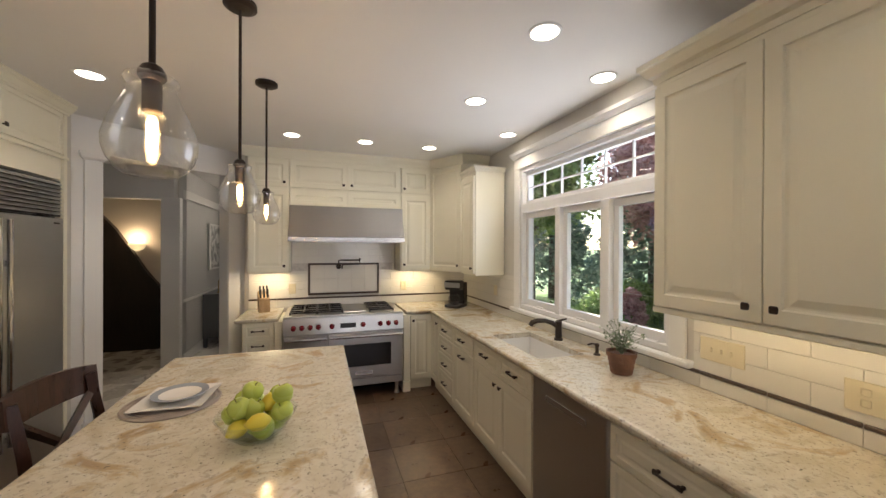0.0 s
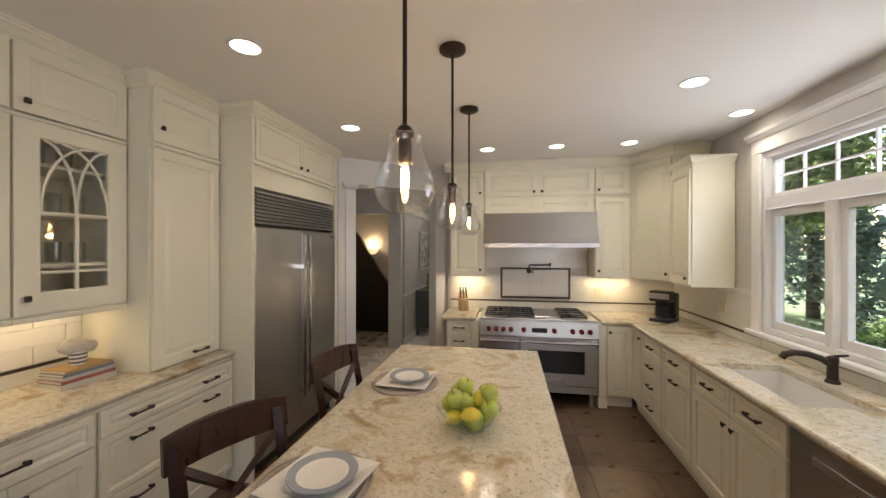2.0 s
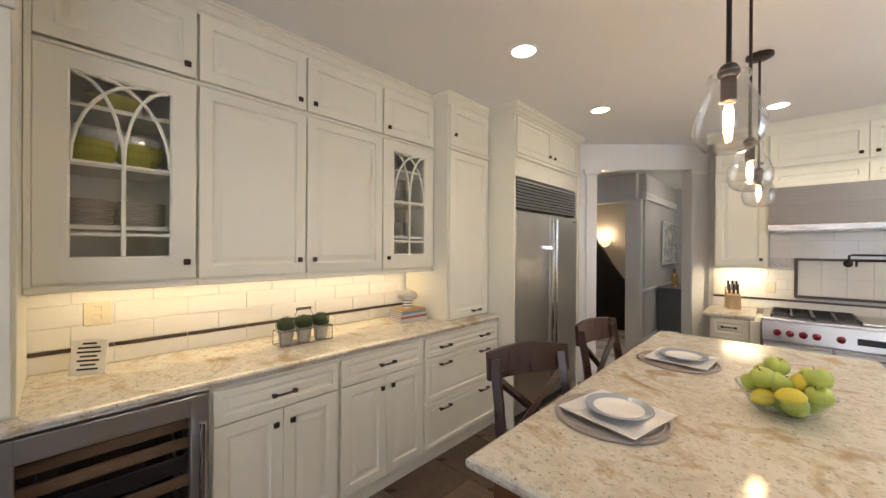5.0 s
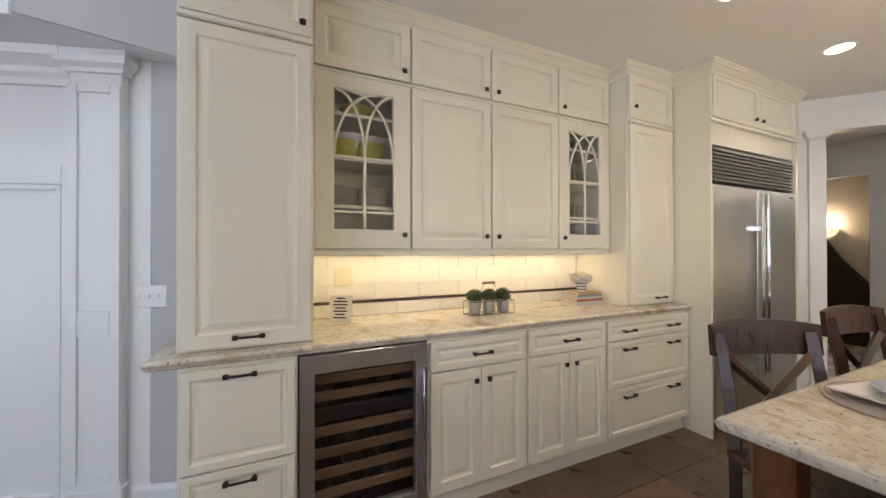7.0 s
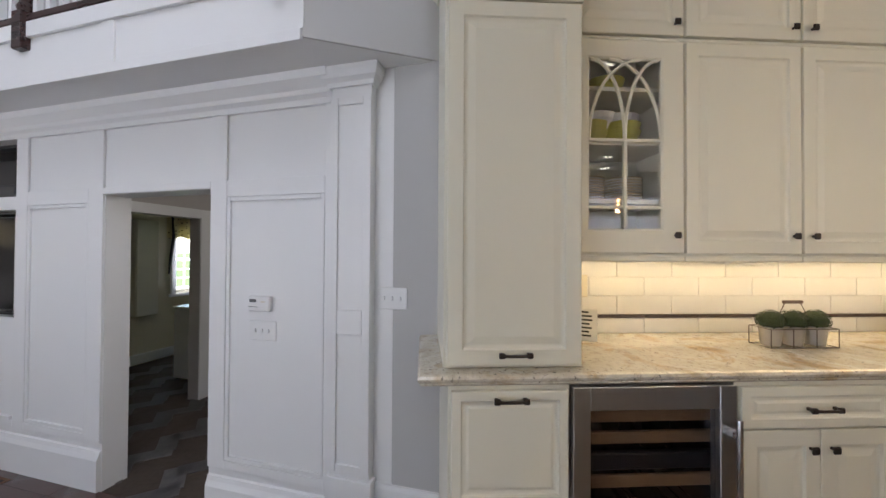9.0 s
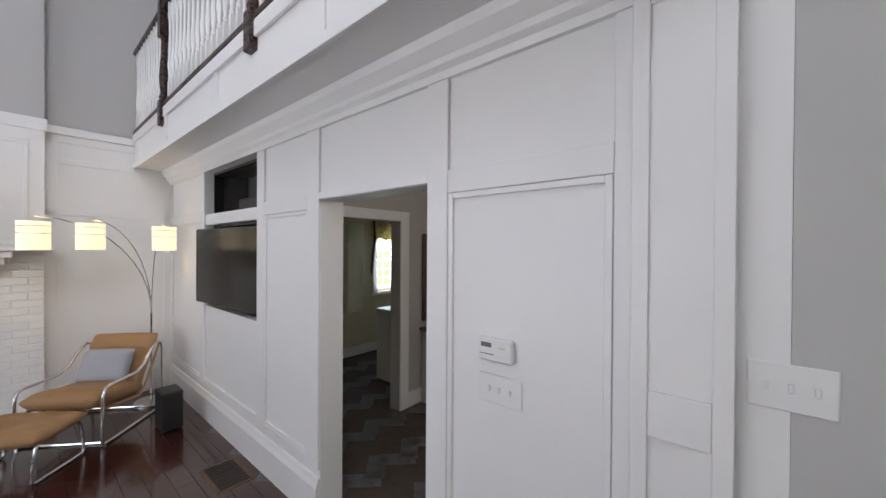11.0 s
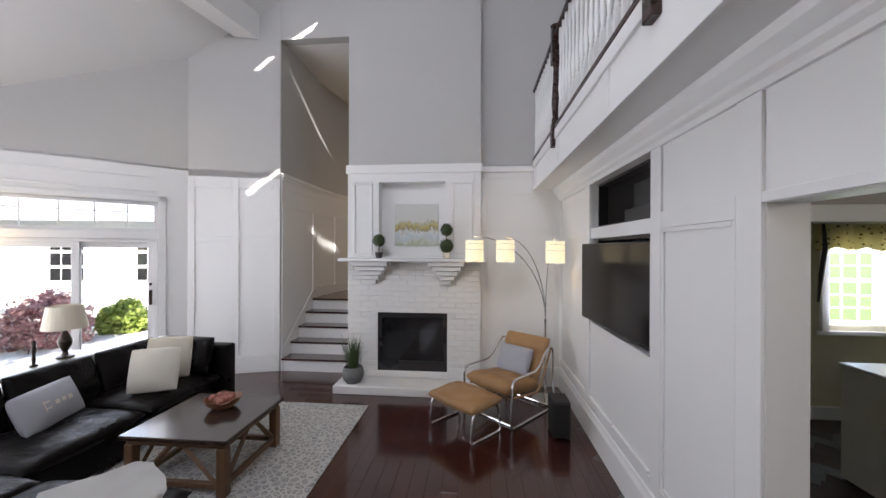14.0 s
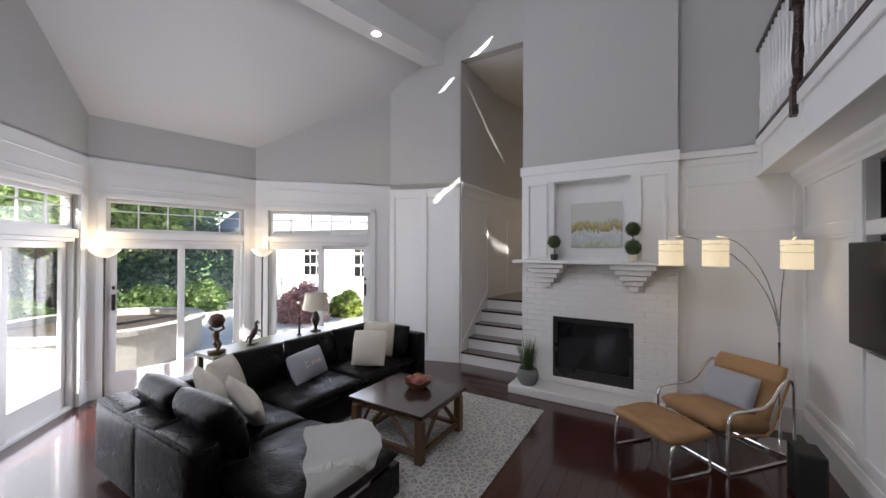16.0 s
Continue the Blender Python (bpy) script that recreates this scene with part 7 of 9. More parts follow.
TORCH = thing("torchiere", TURNED @ pose(5.0, -3.72, F), "dark standing lamp with a lit glass bowl", "floor lamp", "torchieres beside the glazed doors")
part("base", turned([(0.13, 0), (0.13, 0.012), (0.10, 0.025), (0.02, 0.04)], 24), BRONZE, TORCH)
part("pole", turned([(0.011, 0.03), (0.011, 1.0), (0.016, 1.02), (0.011, 1.04), (0.011, 1.70), (0.03, 1.73)], 12), BRONZE, TORCH)
smooth(part("bowl", turned([(0.025, 1.72), (0.08, 1.745), (0.13, 1.79), (0.155, 1.83), (0.150, 1.83), (0.12, 1.79), (0.02, 1.74)], 28), GLASS_LIT, TORCH, "lit frosted glass bowl"))
copy_thing(TORCH, TURNED @ pose(4.48, -5.38, F))
for u, v in ((5.0, -3.72), (4.48, -5.38)):
    lamp("torchiere_bulb", "POINT", tuple(uv(u, v, F + 1.88)), 3.5, (1.0, 0.75, 0.45), radius=0.05)
# beam downlight
d = copy_thing(DOWN, TURNED @ pose(*on_roof(3.99, -5.30)[:2], 4.658))
lamp("beam_downlight", "SPOT", tuple(uv(*on_roof(3.99, -5.30)[:2], 4.64)), 30.0, (1.0, 0.85, 0.62), tuple(uv(*on_roof(3.99, -5.30)[:2], 0)), spot=100, radius=0.05)

# ---- Wall controls ----
PLATE = paint("white_plastic", (0.78, 0.78, 0.77), 0.35, 30, 0.02, 0.03)
IVPLATE = paint("ivory_plastic", (0.70, 0.64, 0.48), 0.35, 30, 0.02, 0.03)


def switch_plate(m, gangs, label, material=PLATE, outlet=False, w=None):
    """A wall plate in the local xz plane, its front towards -y."""
    ob = thing("outlet" if outlet else "light_switch", m, label, "outlet" if outlet else "light switch")
    w = w or 0.07 + 0.046 * (gangs - 1)
    part("plate", boxed(-w / 2, -0.006, -0.058, w / 2, 0, 0.058, 0.003), material, ob)
    for k in range(gangs):
        x = (k - (gangs - 1) / 2) * 0.046
        if outlet:
            for z in (-0.02, 0.02):
                part("socket", boxed(x - 0.014, -0.0075, z - 0.014, x + 0.014, -0.0062, z + 0.014, 0.003), material, ob)
        else:
            part("toggle", boxed(x - 0.005, -0.016, -0.010, x + 0.005, -0.0062, 0.012, 0.002), material, ob)
    return ob


def on_u_wall(u, v, z):
    return TURNED @ pose(u, v, z, 0, 0, 90)


switch_plate(on_u_wall(TV_U, -1.55, 1.125), 3, "white triple light switch on the grey wall", w=0.165)
switch_plate(on_u_wall(TV_U + 0.001, -2.37, 0.905), 3, "white triple switch plate with a round dimmer knob", w=0.19)
ob = thing("thermostat", on_u_wall(TV_U + 0.001, -2.38, 1.068), "white wall thermostat with a small grey display", "thermostat")
part("case", boxed(-0.075, -0.03, -0.048, 0.075, 0, 0.042, 0.006), PLATE, ob)
part("display", boxed(-0.062, -0.031, 0.006, -0.014, -0.0302, 0.024), paint("grey_display", (0.16, 0.165, 0.17), 0.25, 20, 0.0, 0.1), ob, "small grey display")
part("flap_line", boxed(-0.068, -0.031, -0.0215, -0.005, -0.0302, -0.0190), SOOT, ob)
part("button", boxed(0.018, -0.032, 0.006, 0.048, -0.0302, 0.013, 0.0006), LINEN, ob)
part("flap", boxed(-0.070, -0.0325, -0.043, 0.070, -0.0302, -0.0235, 0.001), PLATE, ob)

# ---- Daylight at the window openings, and one added fill lamp ----
DAY = (0.86, 0.88, 1.0)


def area_lamp(name, m, w, h, power):
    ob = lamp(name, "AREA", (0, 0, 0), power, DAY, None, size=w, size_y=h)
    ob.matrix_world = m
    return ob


for k in (1, 2, 3):
    m, L = facet(k)
    area_lamp("bay_daylight", m @ pose(L / 2, 0.045, 0.95, 90, 0, 0), L - 0.5, 2.3, (42.0, 48.0, 36.0)[k - 1])
area_lamp("kitchen_daylight", pose(2.20, 2.6, 1.75, 0, 115, 0), 1.3, 1.6, 16.0)
# bare lamp added above the kitchen to brighten the chimney; the wall has no window
area_lamp("clerestory_daylight", pose(0.4, -0.74, 4.9, -75, 0, 0), 2.6, 1.6, 150.0)

# ---- Kitchen window ----
ob = thing("window_kitchen", facing(KX1, KY1, -90), "wide white window with a transom over three casements", "window", "", "structure")
A, B, SILL, HEAD = WIN["a"] + 0.25, WIN["b"], WIN["sill"], WIN["head"]
TR0, TR1 = 1.985, 2.07
bm = bmesh.new()
for x0, x1, z0, z1 in ((A, B, SILL, SILL + 0.035), (A, B, HEAD - 0.035, HEAD), (A, A + 0.03, SILL + 0.035, HEAD - 0.035), (B - 0.03, B, SILL + 0.035, HEAD - 0.035), (A + 0.03, B - 0.03, TR0, TR1)):
    box(bm, x0, 0.0, z0, x1, 0.12, z1, 0.003)
part("window_frame", bm, ALU, ob)
MUL = [(A + 0.03, A + 0.555), (A + 0.615, A + 1.085), (A + 1.163, B - 0.03)]
for k in (0, 1):
    part("mullion", boxed(MUL[k][1], 0.0, SILL + 0.035, MUL[k + 1][0], 0.12, TR0, 0.003), ALU, ob)
for x0, x1 in MUL:
    bm = bmesh.new()
    for a, b_, z0, z1 in ((x0, x1, SILL + 0.036, SILL + 0.095), (x0, x1, TR0 - 0.055, TR0 - 0.001), (x0, x0 + 0.05, SILL + 0.095, TR0 - 0.055), (x1 - 0.05, x1, SILL + 0.095, TR0 - 0.055)):
        box(bm, a + 0.001, 0.04, z0, b_ - 0.001, 0.08, z1, 0.003)
    s = part("sash", bm, ALU, ob)
    part("pane", boxed(x0 + 0.045, 0.058, SILL + 0.09, x1 - 0.045, 0.062, TR0 - 0.05), GLASS, s, "clear glass").visible_shadow = False
    part("crank", boxed((x0 + x1) / 2 - 0.05, 0.02, SILL + 0.037, (x0 + x1) / 2 + 0.05, 0.039, SILL + 0.05, 0.002), ALU, s)
bm = bmesh.new()
for a, b_, z0, z1 in ((A + 0.031, B - 0.031, TR1, TR1 + 0.035), (A + 0.031, B - 0.031, HEAD - 0.07, HEAD - 0.036), (A + 0.031, A + 0.07, TR1 + 0.035, HEAD - 0.07), (B - 0.07, B - 0.031, TR1 + 0.035, HEAD - 0.07)):
    box(bm, a, 0.04, z0, b_, 0.08, z1, 0.003)
s = part("transom_sash", bm, ALU, ob)
for k in range(1, 6):
    x = A + 0.07 + (B - A - 0.14) * k / 6
    part("muntin", boxed(x - 0.005, 0.05, TR1 + 0.035, x + 0.005, 0.07, HEAD - 0.07), ALU, s)
part("muntin", boxed(A + 0.07, 0.051, 2.225, B - 0.07, 0.069, 2.237), ALU, s)
part("pane", boxed(A + 0.06, 0.058, TR1 + 0.03, B - 0.06, 0.062, HEAD - 0.065), GLASS, s, "clear glass").visible_shadow = False
bm = bmesh.new()
for x0, x1 in ((A - 0.10, A - 0.002), (B + 0.002, B + 0.10)):
    box(bm, x0, -0.02, SILL - 0.02, x1, 0.0, HEAD + 0.002, 0.004)
box(bm, A - 0.10, -0.022, HEAD + 0.003, B + 0.10, 0.0, HEAD + 0.11, 0.004)
sweep(bm, [(A - 0.12, -0.02, HEAD + 0.111), (B + 0.12, -0.02, HEAD + 0.111)], [(-0.02, 0), (0.01, 0), (0.02, 0.015), (0.04, 0.03), (0.045, 0.055), (-0.02, 0.055)])
part("casing", bm, TRIM, ob, "white moulded casing and head")
part("window_sill", boxed(A - 0.14, -0.05, SILL - 0.045, B + 0.14, 0.03, SILL - 0.006, 0.008), TRIM, ob)

# ---- Hall beyond the kitchen ----
PALE_FLOOR = slate("pale_hall_floor", (0.58, 0.56, 0.53), (0.68, 0.66, 0.63), 0.3, 2.5)
setting("hall_floor", slab([(-1.66, 4.14), (-0.46, 5.24), (1.19, 5.24), (1.19, 8.39), (-1.39, 8.39), (-1.39, 6.05), (-5.19, 6.05), (-5.19, 4.14)], -0.004, 0.012), PALE_FLOOR, None, "pale polished hall floor", "floor")
ob = thing("console_cabinet", facing(-1.378, 6.98, 90), "blue grey hall cabinet with a shelf below", "cabinet")
SLATEBLUE = paint("blue_grey_paint", (0.12, 0.135, 0.15), 0.4, 30, 0.05, 0.08)
part("body", boxed(0, -0.38, 0.16, 1.1, -0.002, 0.845, 0.004), SLATEBLUE, ob)
part("top", boxed(-0.02, -0.40, 0.846, 1.12, -0.001, 0.875, 0.004), SLATEBLUE, ob)
for x in (0.03, 1.07):
    for y in (-0.35, -0.03):
        part("leg", boxed(x - 0.025, y - 0.025, 0, x + 0.025, y + 0.025, 0.159), SLATEBLUE, ob)
GOLD = steel("brass", 0.25, (0.60, 0.42, 0.16), (3, 3, 3))
ob = thing("table_lamp", pose(-1.16, 7.16, 0.876), "small brass lamp base on the hall cabinet", "lamp")
part("base", turned([(0.06, 0), (0.06, 0.01), (0.045, 0.03), (0.05, 0.06), (0.04, 0.09), (0.05, 0.12), (0.04, 0.15), (0.05, 0.18), (0.035, 0.22), (0.03, 0.24)], 18), GOLD, ob)
part("neck", turned([(0.03, 0.24), (0.03, 0.32)], 14), SLATEBLUE, ob)
m, n, l, b = tree("grey_floral_print")
nz = noise_tex(n, l, coords(n, l), 5.5, 3, 0.5, 1.2)
l.new(ramp(n, l, nz, [(0.44, (0.70, 0.70, 0.69)), (0.50, (0.36, 0.37, 0.38)), (0.60, (0.24, 0.25, 0.26)), (0.64, (0.66, 0.66, 0.65))]), b.inputs["Base Color"])
b.inputs["Roughness"].default_value = 0.5
ob = thing("framed_print", facing(-1.375, 7.28, 90), "tall grey and white flower print in the hall", "picture")
part("frame", boxed(0, -0.025, 1.25, 1.2, 0, 2.03, 0.004), TRIM, ob)
part("print", boxed(0.03, -0.027, 1.28, 1.17, -0.0255, 2.0), m, ob)
ob = thing("wall_sconce", pose(-2.36, 7.295, 1.66), "lit half-bowl wall light above the stairs", "wall light")
bm = turned([(0.02, -0.09), (0.07, -0.07), (0.11, -0.02), (0.12, 0.02), (0.112, 0.02), (0.06, -0.05)], 24)
for vt in bm.verts:
    vt.co.y = min(0.0, -abs(vt.co.y)) if vt.co.y > 0 else vt.co.y
smooth(part("bowl", bm, GLASS_LIT, ob, "lit frosted bowl"))
lamp("sconce_bulb", "POINT", (-2.36, 7.18, 1.76), 7.0, (1.0, 0.72, 0.42), radius=0.04)
lamp("hall_light", "POINT", (-0.3, 6.9, 2.45), 14.0, (1.0, 0.86, 0.70), radius=0.08)
d = copy_thing(DOWN, pose(-0.3, 6.9, CEIL))

# ---- Passage and laundry behind the television wall ----
PASS = paint("passage_wall_paint", (0.47, 0.44, 0.42), 0.75, 90, 0.08, 0.04)
LAUND = paint("laundry_wall_paint", (0.62, 0.57, 0.42), 0.75, 90, 0.08, 0.04)
bm = bmesh.new()
wall_holes(bm, 3.1, F - 0.3, 2.3, 0.14, [(1.79, F - 0.3, 2.82, 1.73)])
setting("wall_passage", bm, PASS, TURNED @ pose(-5.05, -4.42, 0) @ Matrix.Scale(-1, 4, (0, 1, 0)), "taupe passage wall with a doorway to the laundry")
bm = bmesh.new()
for x0, x1, z0, z1 in ((1.67, 1.789, F, 1.83), (2.821, 2.94, F, 1.83), (1.789, 2.821, 1.732, 1.83)):
    box(bm, x0, 0.001, z0, x1, 0.02, z1, 0.003)
box(bm, 0.0, 0.001, F, 1.669, 0.016, F + 0.16, 0.003)
setting("trim_passage", bm, PANEL, TURNED @ pose(-5.05, -4.42, 0), "white casing and baseboard in the passage", "trim")
setting("passage_ceiling", boxed(-5.4, -7.4, 2.24, TV_U - 0.165, -1.2, 2.34), CEILING, TURNED, "white passage ceiling", "ceiling")
setting("passage_floor", boxed(-5.4, -7.4, F - 0.3, TV_U - 0.0, -1.2, F - 0.008), GROUT, TURNED, "dark grout under the slate planks", "floor")
setting("wall_passage_far", boxed(-5.4, -4.4, F - 0.3, -5.25, -1.0, 2.3), PASS, TURNED, "taupe wall closing the passage")
setting("wall_passage_near", boxed(-5.25, -1.2, F - 0.3, TV_U - 0.165, -1.05, 2.3), PASS, TURNED, "taupe wall closing the passage")
bm = bmesh.new()
wall_holes(bm, 2.79, F - 0.3, 2.3, 0.14, [(0.09, 0.76, 0.66, 1.72)])
setting("wall_laundry", bm, LAUND, TURNED @ pose(-5.22, -6.40, 0) @ Matrix.Scale(-1, 4, (0, 1, 0)), "yellowish laundry wall with a window")
setting("wall_laundry_left", boxed(-5.4, -6.4, F - 0.3, -5.25, -4.56, 2.3), LAUND, TURNED, "yellowish laundry side wall")
setting("wall_laundry_right", boxed(TV_U - 0.50, -6.4, F - 0.3, TV_U - 0.425, -4.56, 2.3), LAUND, TURNED, "yellowish laundry side wall")
bm = bmesh.new()
box(bm, 0, 0.001, F, 2.78, 0.016, F + 0.14, 0.003)
for x0, x1, z0, z1 in ((0.01, 0.089, 0.70, 1.79), (0.661, 0.74, 0.70, 1.79), (0.089, 0.661, 1.722, 1.79), (0.0, 0.77, 0.655, 0.699)):
    box(bm, x0, 0.001, z0, x1, 0.03, z1, 0.003)
setting("trim_laundry", bm, PANEL, TURNED @ pose(-5.22, -6.40, 0), "white baseboard and window casing in the laundry", "trim")
ob = thing("window_laundry", TURNED @ pose(-5.22, -6.40, 0), "small white divided laundry window", "window", "", "structure")
bm = bmesh.new()
for x0, x1, z0, z1 in ((0.092, 0.13, 0.762, 1.718), (0.62, 0.658, 0.762, 1.718), (0.13, 0.62, 0.762, 0.80), (0.13, 0.62, 1.68, 1.718), (0.13, 0.62, 1.22, 1.26)):
    box(bm, x0, -0.09, z0, x1, -0.05, z1, 0.002)
part("sash", bm, ALU, ob)
for z in (0.94, 1.08, 1.40, 1.54):
    part("muntin", boxed(0.13, -0.078, z - 0.006, 0.62, -0.062, z + 0.006), ALU, ob)
for x in (0.29, 0.46):
    part("muntin", boxed(x - 0.006, -0.0785, 0.80, x + 0.006, -0.0615, 1.68), ALU, ob)
m, n, l, b = tree("yellow_print_cloth")
sp = n.new("ShaderNodeTexVoronoi")
sp.inputs["Scale"].default_value = 16
l.new(coords(n, l, (1, 1, 1.6)), sp.inputs["Vector"])
l.new(ramp(n, l, sp.outputs["Distance"], [(0.22, (0.07, 0.05, 0.03)), (0.28, (0.60, 0.52, 0.28)), (0.6, (0.64, 0.56, 0.32))]), b.inputs["Base Color"])
b.inputs["Roughness"].default_value = 0.9
ob = thing("window_valance", TURNED @ pose(-5.22, -6.36, 0), "yellow printed valance tied with a dark ribbon", "curtain")
bm = bmesh.new()
g = []
for i in range(25):
    x = 0.0 + 0.86 * i / 24
    g.append([bm.verts.new((x, 0.035 + 0.014 * math.sin(i * 1.3), z)) for z in (1.58 + 0.02 * math.sin(i * 0.8), 1.72, 1.92)])
for a, b_ in zip(g, g[1:]):
    for k in range(2):
        bm.faces.new((a[k], b_[k], b_[k + 1], a[k + 1]))
bmesh.ops.solidify(bm, geom=bm.faces[:], thickness=0.008)
part("cloth", bm, m, ob)
part("ribbon", tubed([(0.80, 0.065, 1.90), (0.78, 0.07, 1.60), (0.82, 0.07, 1.30), (0.84, 0.06, 1.02)], [0.012, 0.02, 0.022, 0.012], 6), SOOT, ob, "dark hanging ribbon")
ob = thing("washing_machine", TURNED @ pose(-4.01, -4.97, F), "white washing machine in the laundry", "washing machine")
part("cabinet", boxed(-0.33, -0.34, 0.02, 0.33, 0.34, 0.90, 0.01), PLATE, ob)
part("lid", boxed(-0.34, -0.35, 0.901, 0.34, 0.35, 0.93, 0.008), PLATE, ob)
part("latch", boxed(0.331, 0.20, 0.72, 0.34, 0.26, 0.79, 0.003), SOOT, ob)
for x in (-0.28, 0.28):
    for y in (-0.28, 0.28):
        part("foot", boxed(x - 0.03, y - 0.03, 0, x + 0.03, y + 0.03, 0.0198), SOOT, ob)
ob = thing("wall_cabinet", TURNED @ pose(-4.06, -6.399, F), "tall shallow cream ironing cabinet on the laundry wall", "cabinet")
part("body", boxed(-0.155, 0.0, 0.70, 0.155, 0.10, 2.08, 0.004), CREAM, ob)
part("door", boxed(-0.15, 0.1005, 0.705, 0.15, 0.12, 2.075, 0.004), CREAM, ob)
# dresser, mirror, lamp
SAGE = paint("worn_sage_paint", (0.52, 0.54, 0.44), 0.5, 14, 0.12, 0.28)
WORN = wood("worn_brown_wood", (0.10, 0.055, 0.035), (0.24, 0.15, 0.10), 0.4, 1.0, (1.2, 12, 12))
ob = thing("dresser", TURNED @ pose(-4.18, -4.07, F, 0, 0, 180), "weathered sage green dresser with a worn wooden top", "dresser")
DW = 1.22
part("body", boxed(-DW / 2, 0.0, 0.24, DW / 2, 0.33, 0.80, 0.006), SAGE, ob)
part("top", boxed(-DW / 2 - 0.03, -0.03, 0.801, DW / 2 + 0.03, 0.335, 0.835, 0.006), WORN, ob)
for x in (-DW / 2 + 0.035, DW / 2 - 0.035):
    for y in (0.035, 0.295):
        part("leg", boxed(x - 0.033, y - 0.033, 0, x + 0.033, y + 0.033, 0.239, 0.005), SAGE, ob)
for k in range(2):
    x0 = -DW / 2 + 0.08 + k * 0.54
    bm = bmesh.new()
    rings_panel(bm, x0, 0.66, x0 + 0.52, 0.78, DRAWER)
    f = part("drawer_front", bm, SAGE, ob)
    for x in (x0 + 0.12, x0 + 0.40):
        part("knob", turned([(0.004, 0), (0.014, 0.01), (0.012, 0.02)], 10), BRONZE, f).matrix_basis = pose(x, -0.02, 0.72, 90, 0, 0)
    bm = bmesh.new()
    rings_panel(bm, x0, 0.27, x0 + 0.52, 0.645, RAISED)
    f = part("door", bm, SAGE, ob)
    hx = x0 + (0.47 if k == 0 else 0.05)
    part("latch", boxed(hx - 0.035, -0.032, 0.445, hx + 0.035, -0.0215, 0.475, 0.004), BRONZE, f)
bm = bmesh.new()
for k in range(12):
    x = -DW / 2 + 0.07 + k * (DW - 0.14) / 12
    box(bm, x, 0.004, 0.20 - 0.02 * math.sin(k * 1.57), x + (DW - 0.14) / 12, 0.02, 0.239)
part("scalloped_apron", bm, SAGE, ob)
MIRROR = steel("mirror_glass", 0.02, (0.85, 0.85, 0.85), (1, 1, 1), 0.0)
ob = thing("mirror", TURNED @ pose(-3.985, -4.415, 1.125), "mirror in a broad dark wooden frame", "mirror")
bm = bmesh.new()
for x0, x1, z0, z1 in ((-0.40, 0.40, 0.40, 0.485), (-0.40, 0.40, -0.485, -0.40), (-0.40, -0.30, -0.40, 0.40), (0.30, 0.40, -0.40, 0.40)):
    box(bm, x0, 0.0, z0, x1, 0.035, z1, 0.006)
part("frame", bm, WORN, ob)
part("glass", boxed(-0.30, 0.004, -0.40, 0.30, 0.012, 0.40), MIRROR, ob)
ob = thing("table_lamp", TURNED @ pose(-4.52, -4.25, F + 0.836), "slender dark lamp with a mottled tan shade", "table lamp")
part("base", turned([(0.075, 0), (0.075, 0.012), (0.03, 0.03), (0.014, 0.06), (0.018, 0.2), (0.011, 0.22), (0.011, 0.56), (0.02, 0.58)], 18), BRONZE, ob)
part("shade", turned([(0.16, 0.56), (0.11, 0.80), (0.106, 0.80), (0.156, 0.56)], 28, (0, 0, 0), False), cloth("tan_shade", (0.42, 0.33, 0.20), (0.30, 0.22, 0.12), 20), ob, "mottled tan shade")
ob = thing("tissue_pot", TURNED @ pose(-3.93, -4.20, F + 0.836), "small white enamel pot of folded paper on the dresser", "pot")
part("pot", turned([(0.06, 0), (0.075, 0.01), (0.085, 0.09), (0.08, 0.09), (0.07, 0.012)], 18), PLATE, ob)
bm = bmesh.new()
for k in range(5):
    box(bm, -0.06, -0.03 + 0.014 * k, 0.05, 0.05 + 0.02 * (k % 2), -0.025 + 0.014 * k, 0.13 + 0.015 * (k % 3))
part("paper", bm, THROW, ob)
switch_plate(TURNED @ pose(-3.30, -4.418, 0.1, 0, 0, 180), 1, "white outlet low on the passage wall", PLATE, True)
# bare fill lamp added to brighten the passage; no fitting belongs to it
lamp("passage_light", "POINT", tuple(uv(-3.0, -2.4, 1.9)), 13.0, (1.0, 0.93, 0.86), radius=0.1)

area_lamp("laundry_daylight", TURNED @ pose(-4.845, -6.33, 1.20, 90, 0, 180), 0.5, 0.75, 12.0)

lamp("landing_light", "POINT", tuple(uv(0.0, -9.5, 2.3)), 16.0, (1.0, 0.72, 0.42), radius=0.08)

# ---- Outdoors ----
LAWN = slate("lawn", (0.07, 0.13, 0.025), (0.14, 0.22, 0.05), 0.9, 1.5)
PAVING = slate("pale_paving", (0.42, 0.40, 0.38), (0.56, 0.54, 0.51), 0.7, 1.2)
GZ = -0.42
setting("ground", boxed(-400, -400, GZ - 1, 400, 400, GZ), LAWN, None, "green lawn reaching the horizon", "ground")
setting("terrace", slab([tuple(uv(*p)[:2]) for p in ((3.2, -8.0), (3.0, -12.4), (13.5, -10.5), (12.5, -6.5), (11.5, -0.5), (6.0, 2.2), (4.2, -0.5), (5.6, -3.4), (5.1, -5.7))], GZ + 0.002, GZ + 0.08), PAVING, None, "pale paved terrace outside the bay", "pavement")


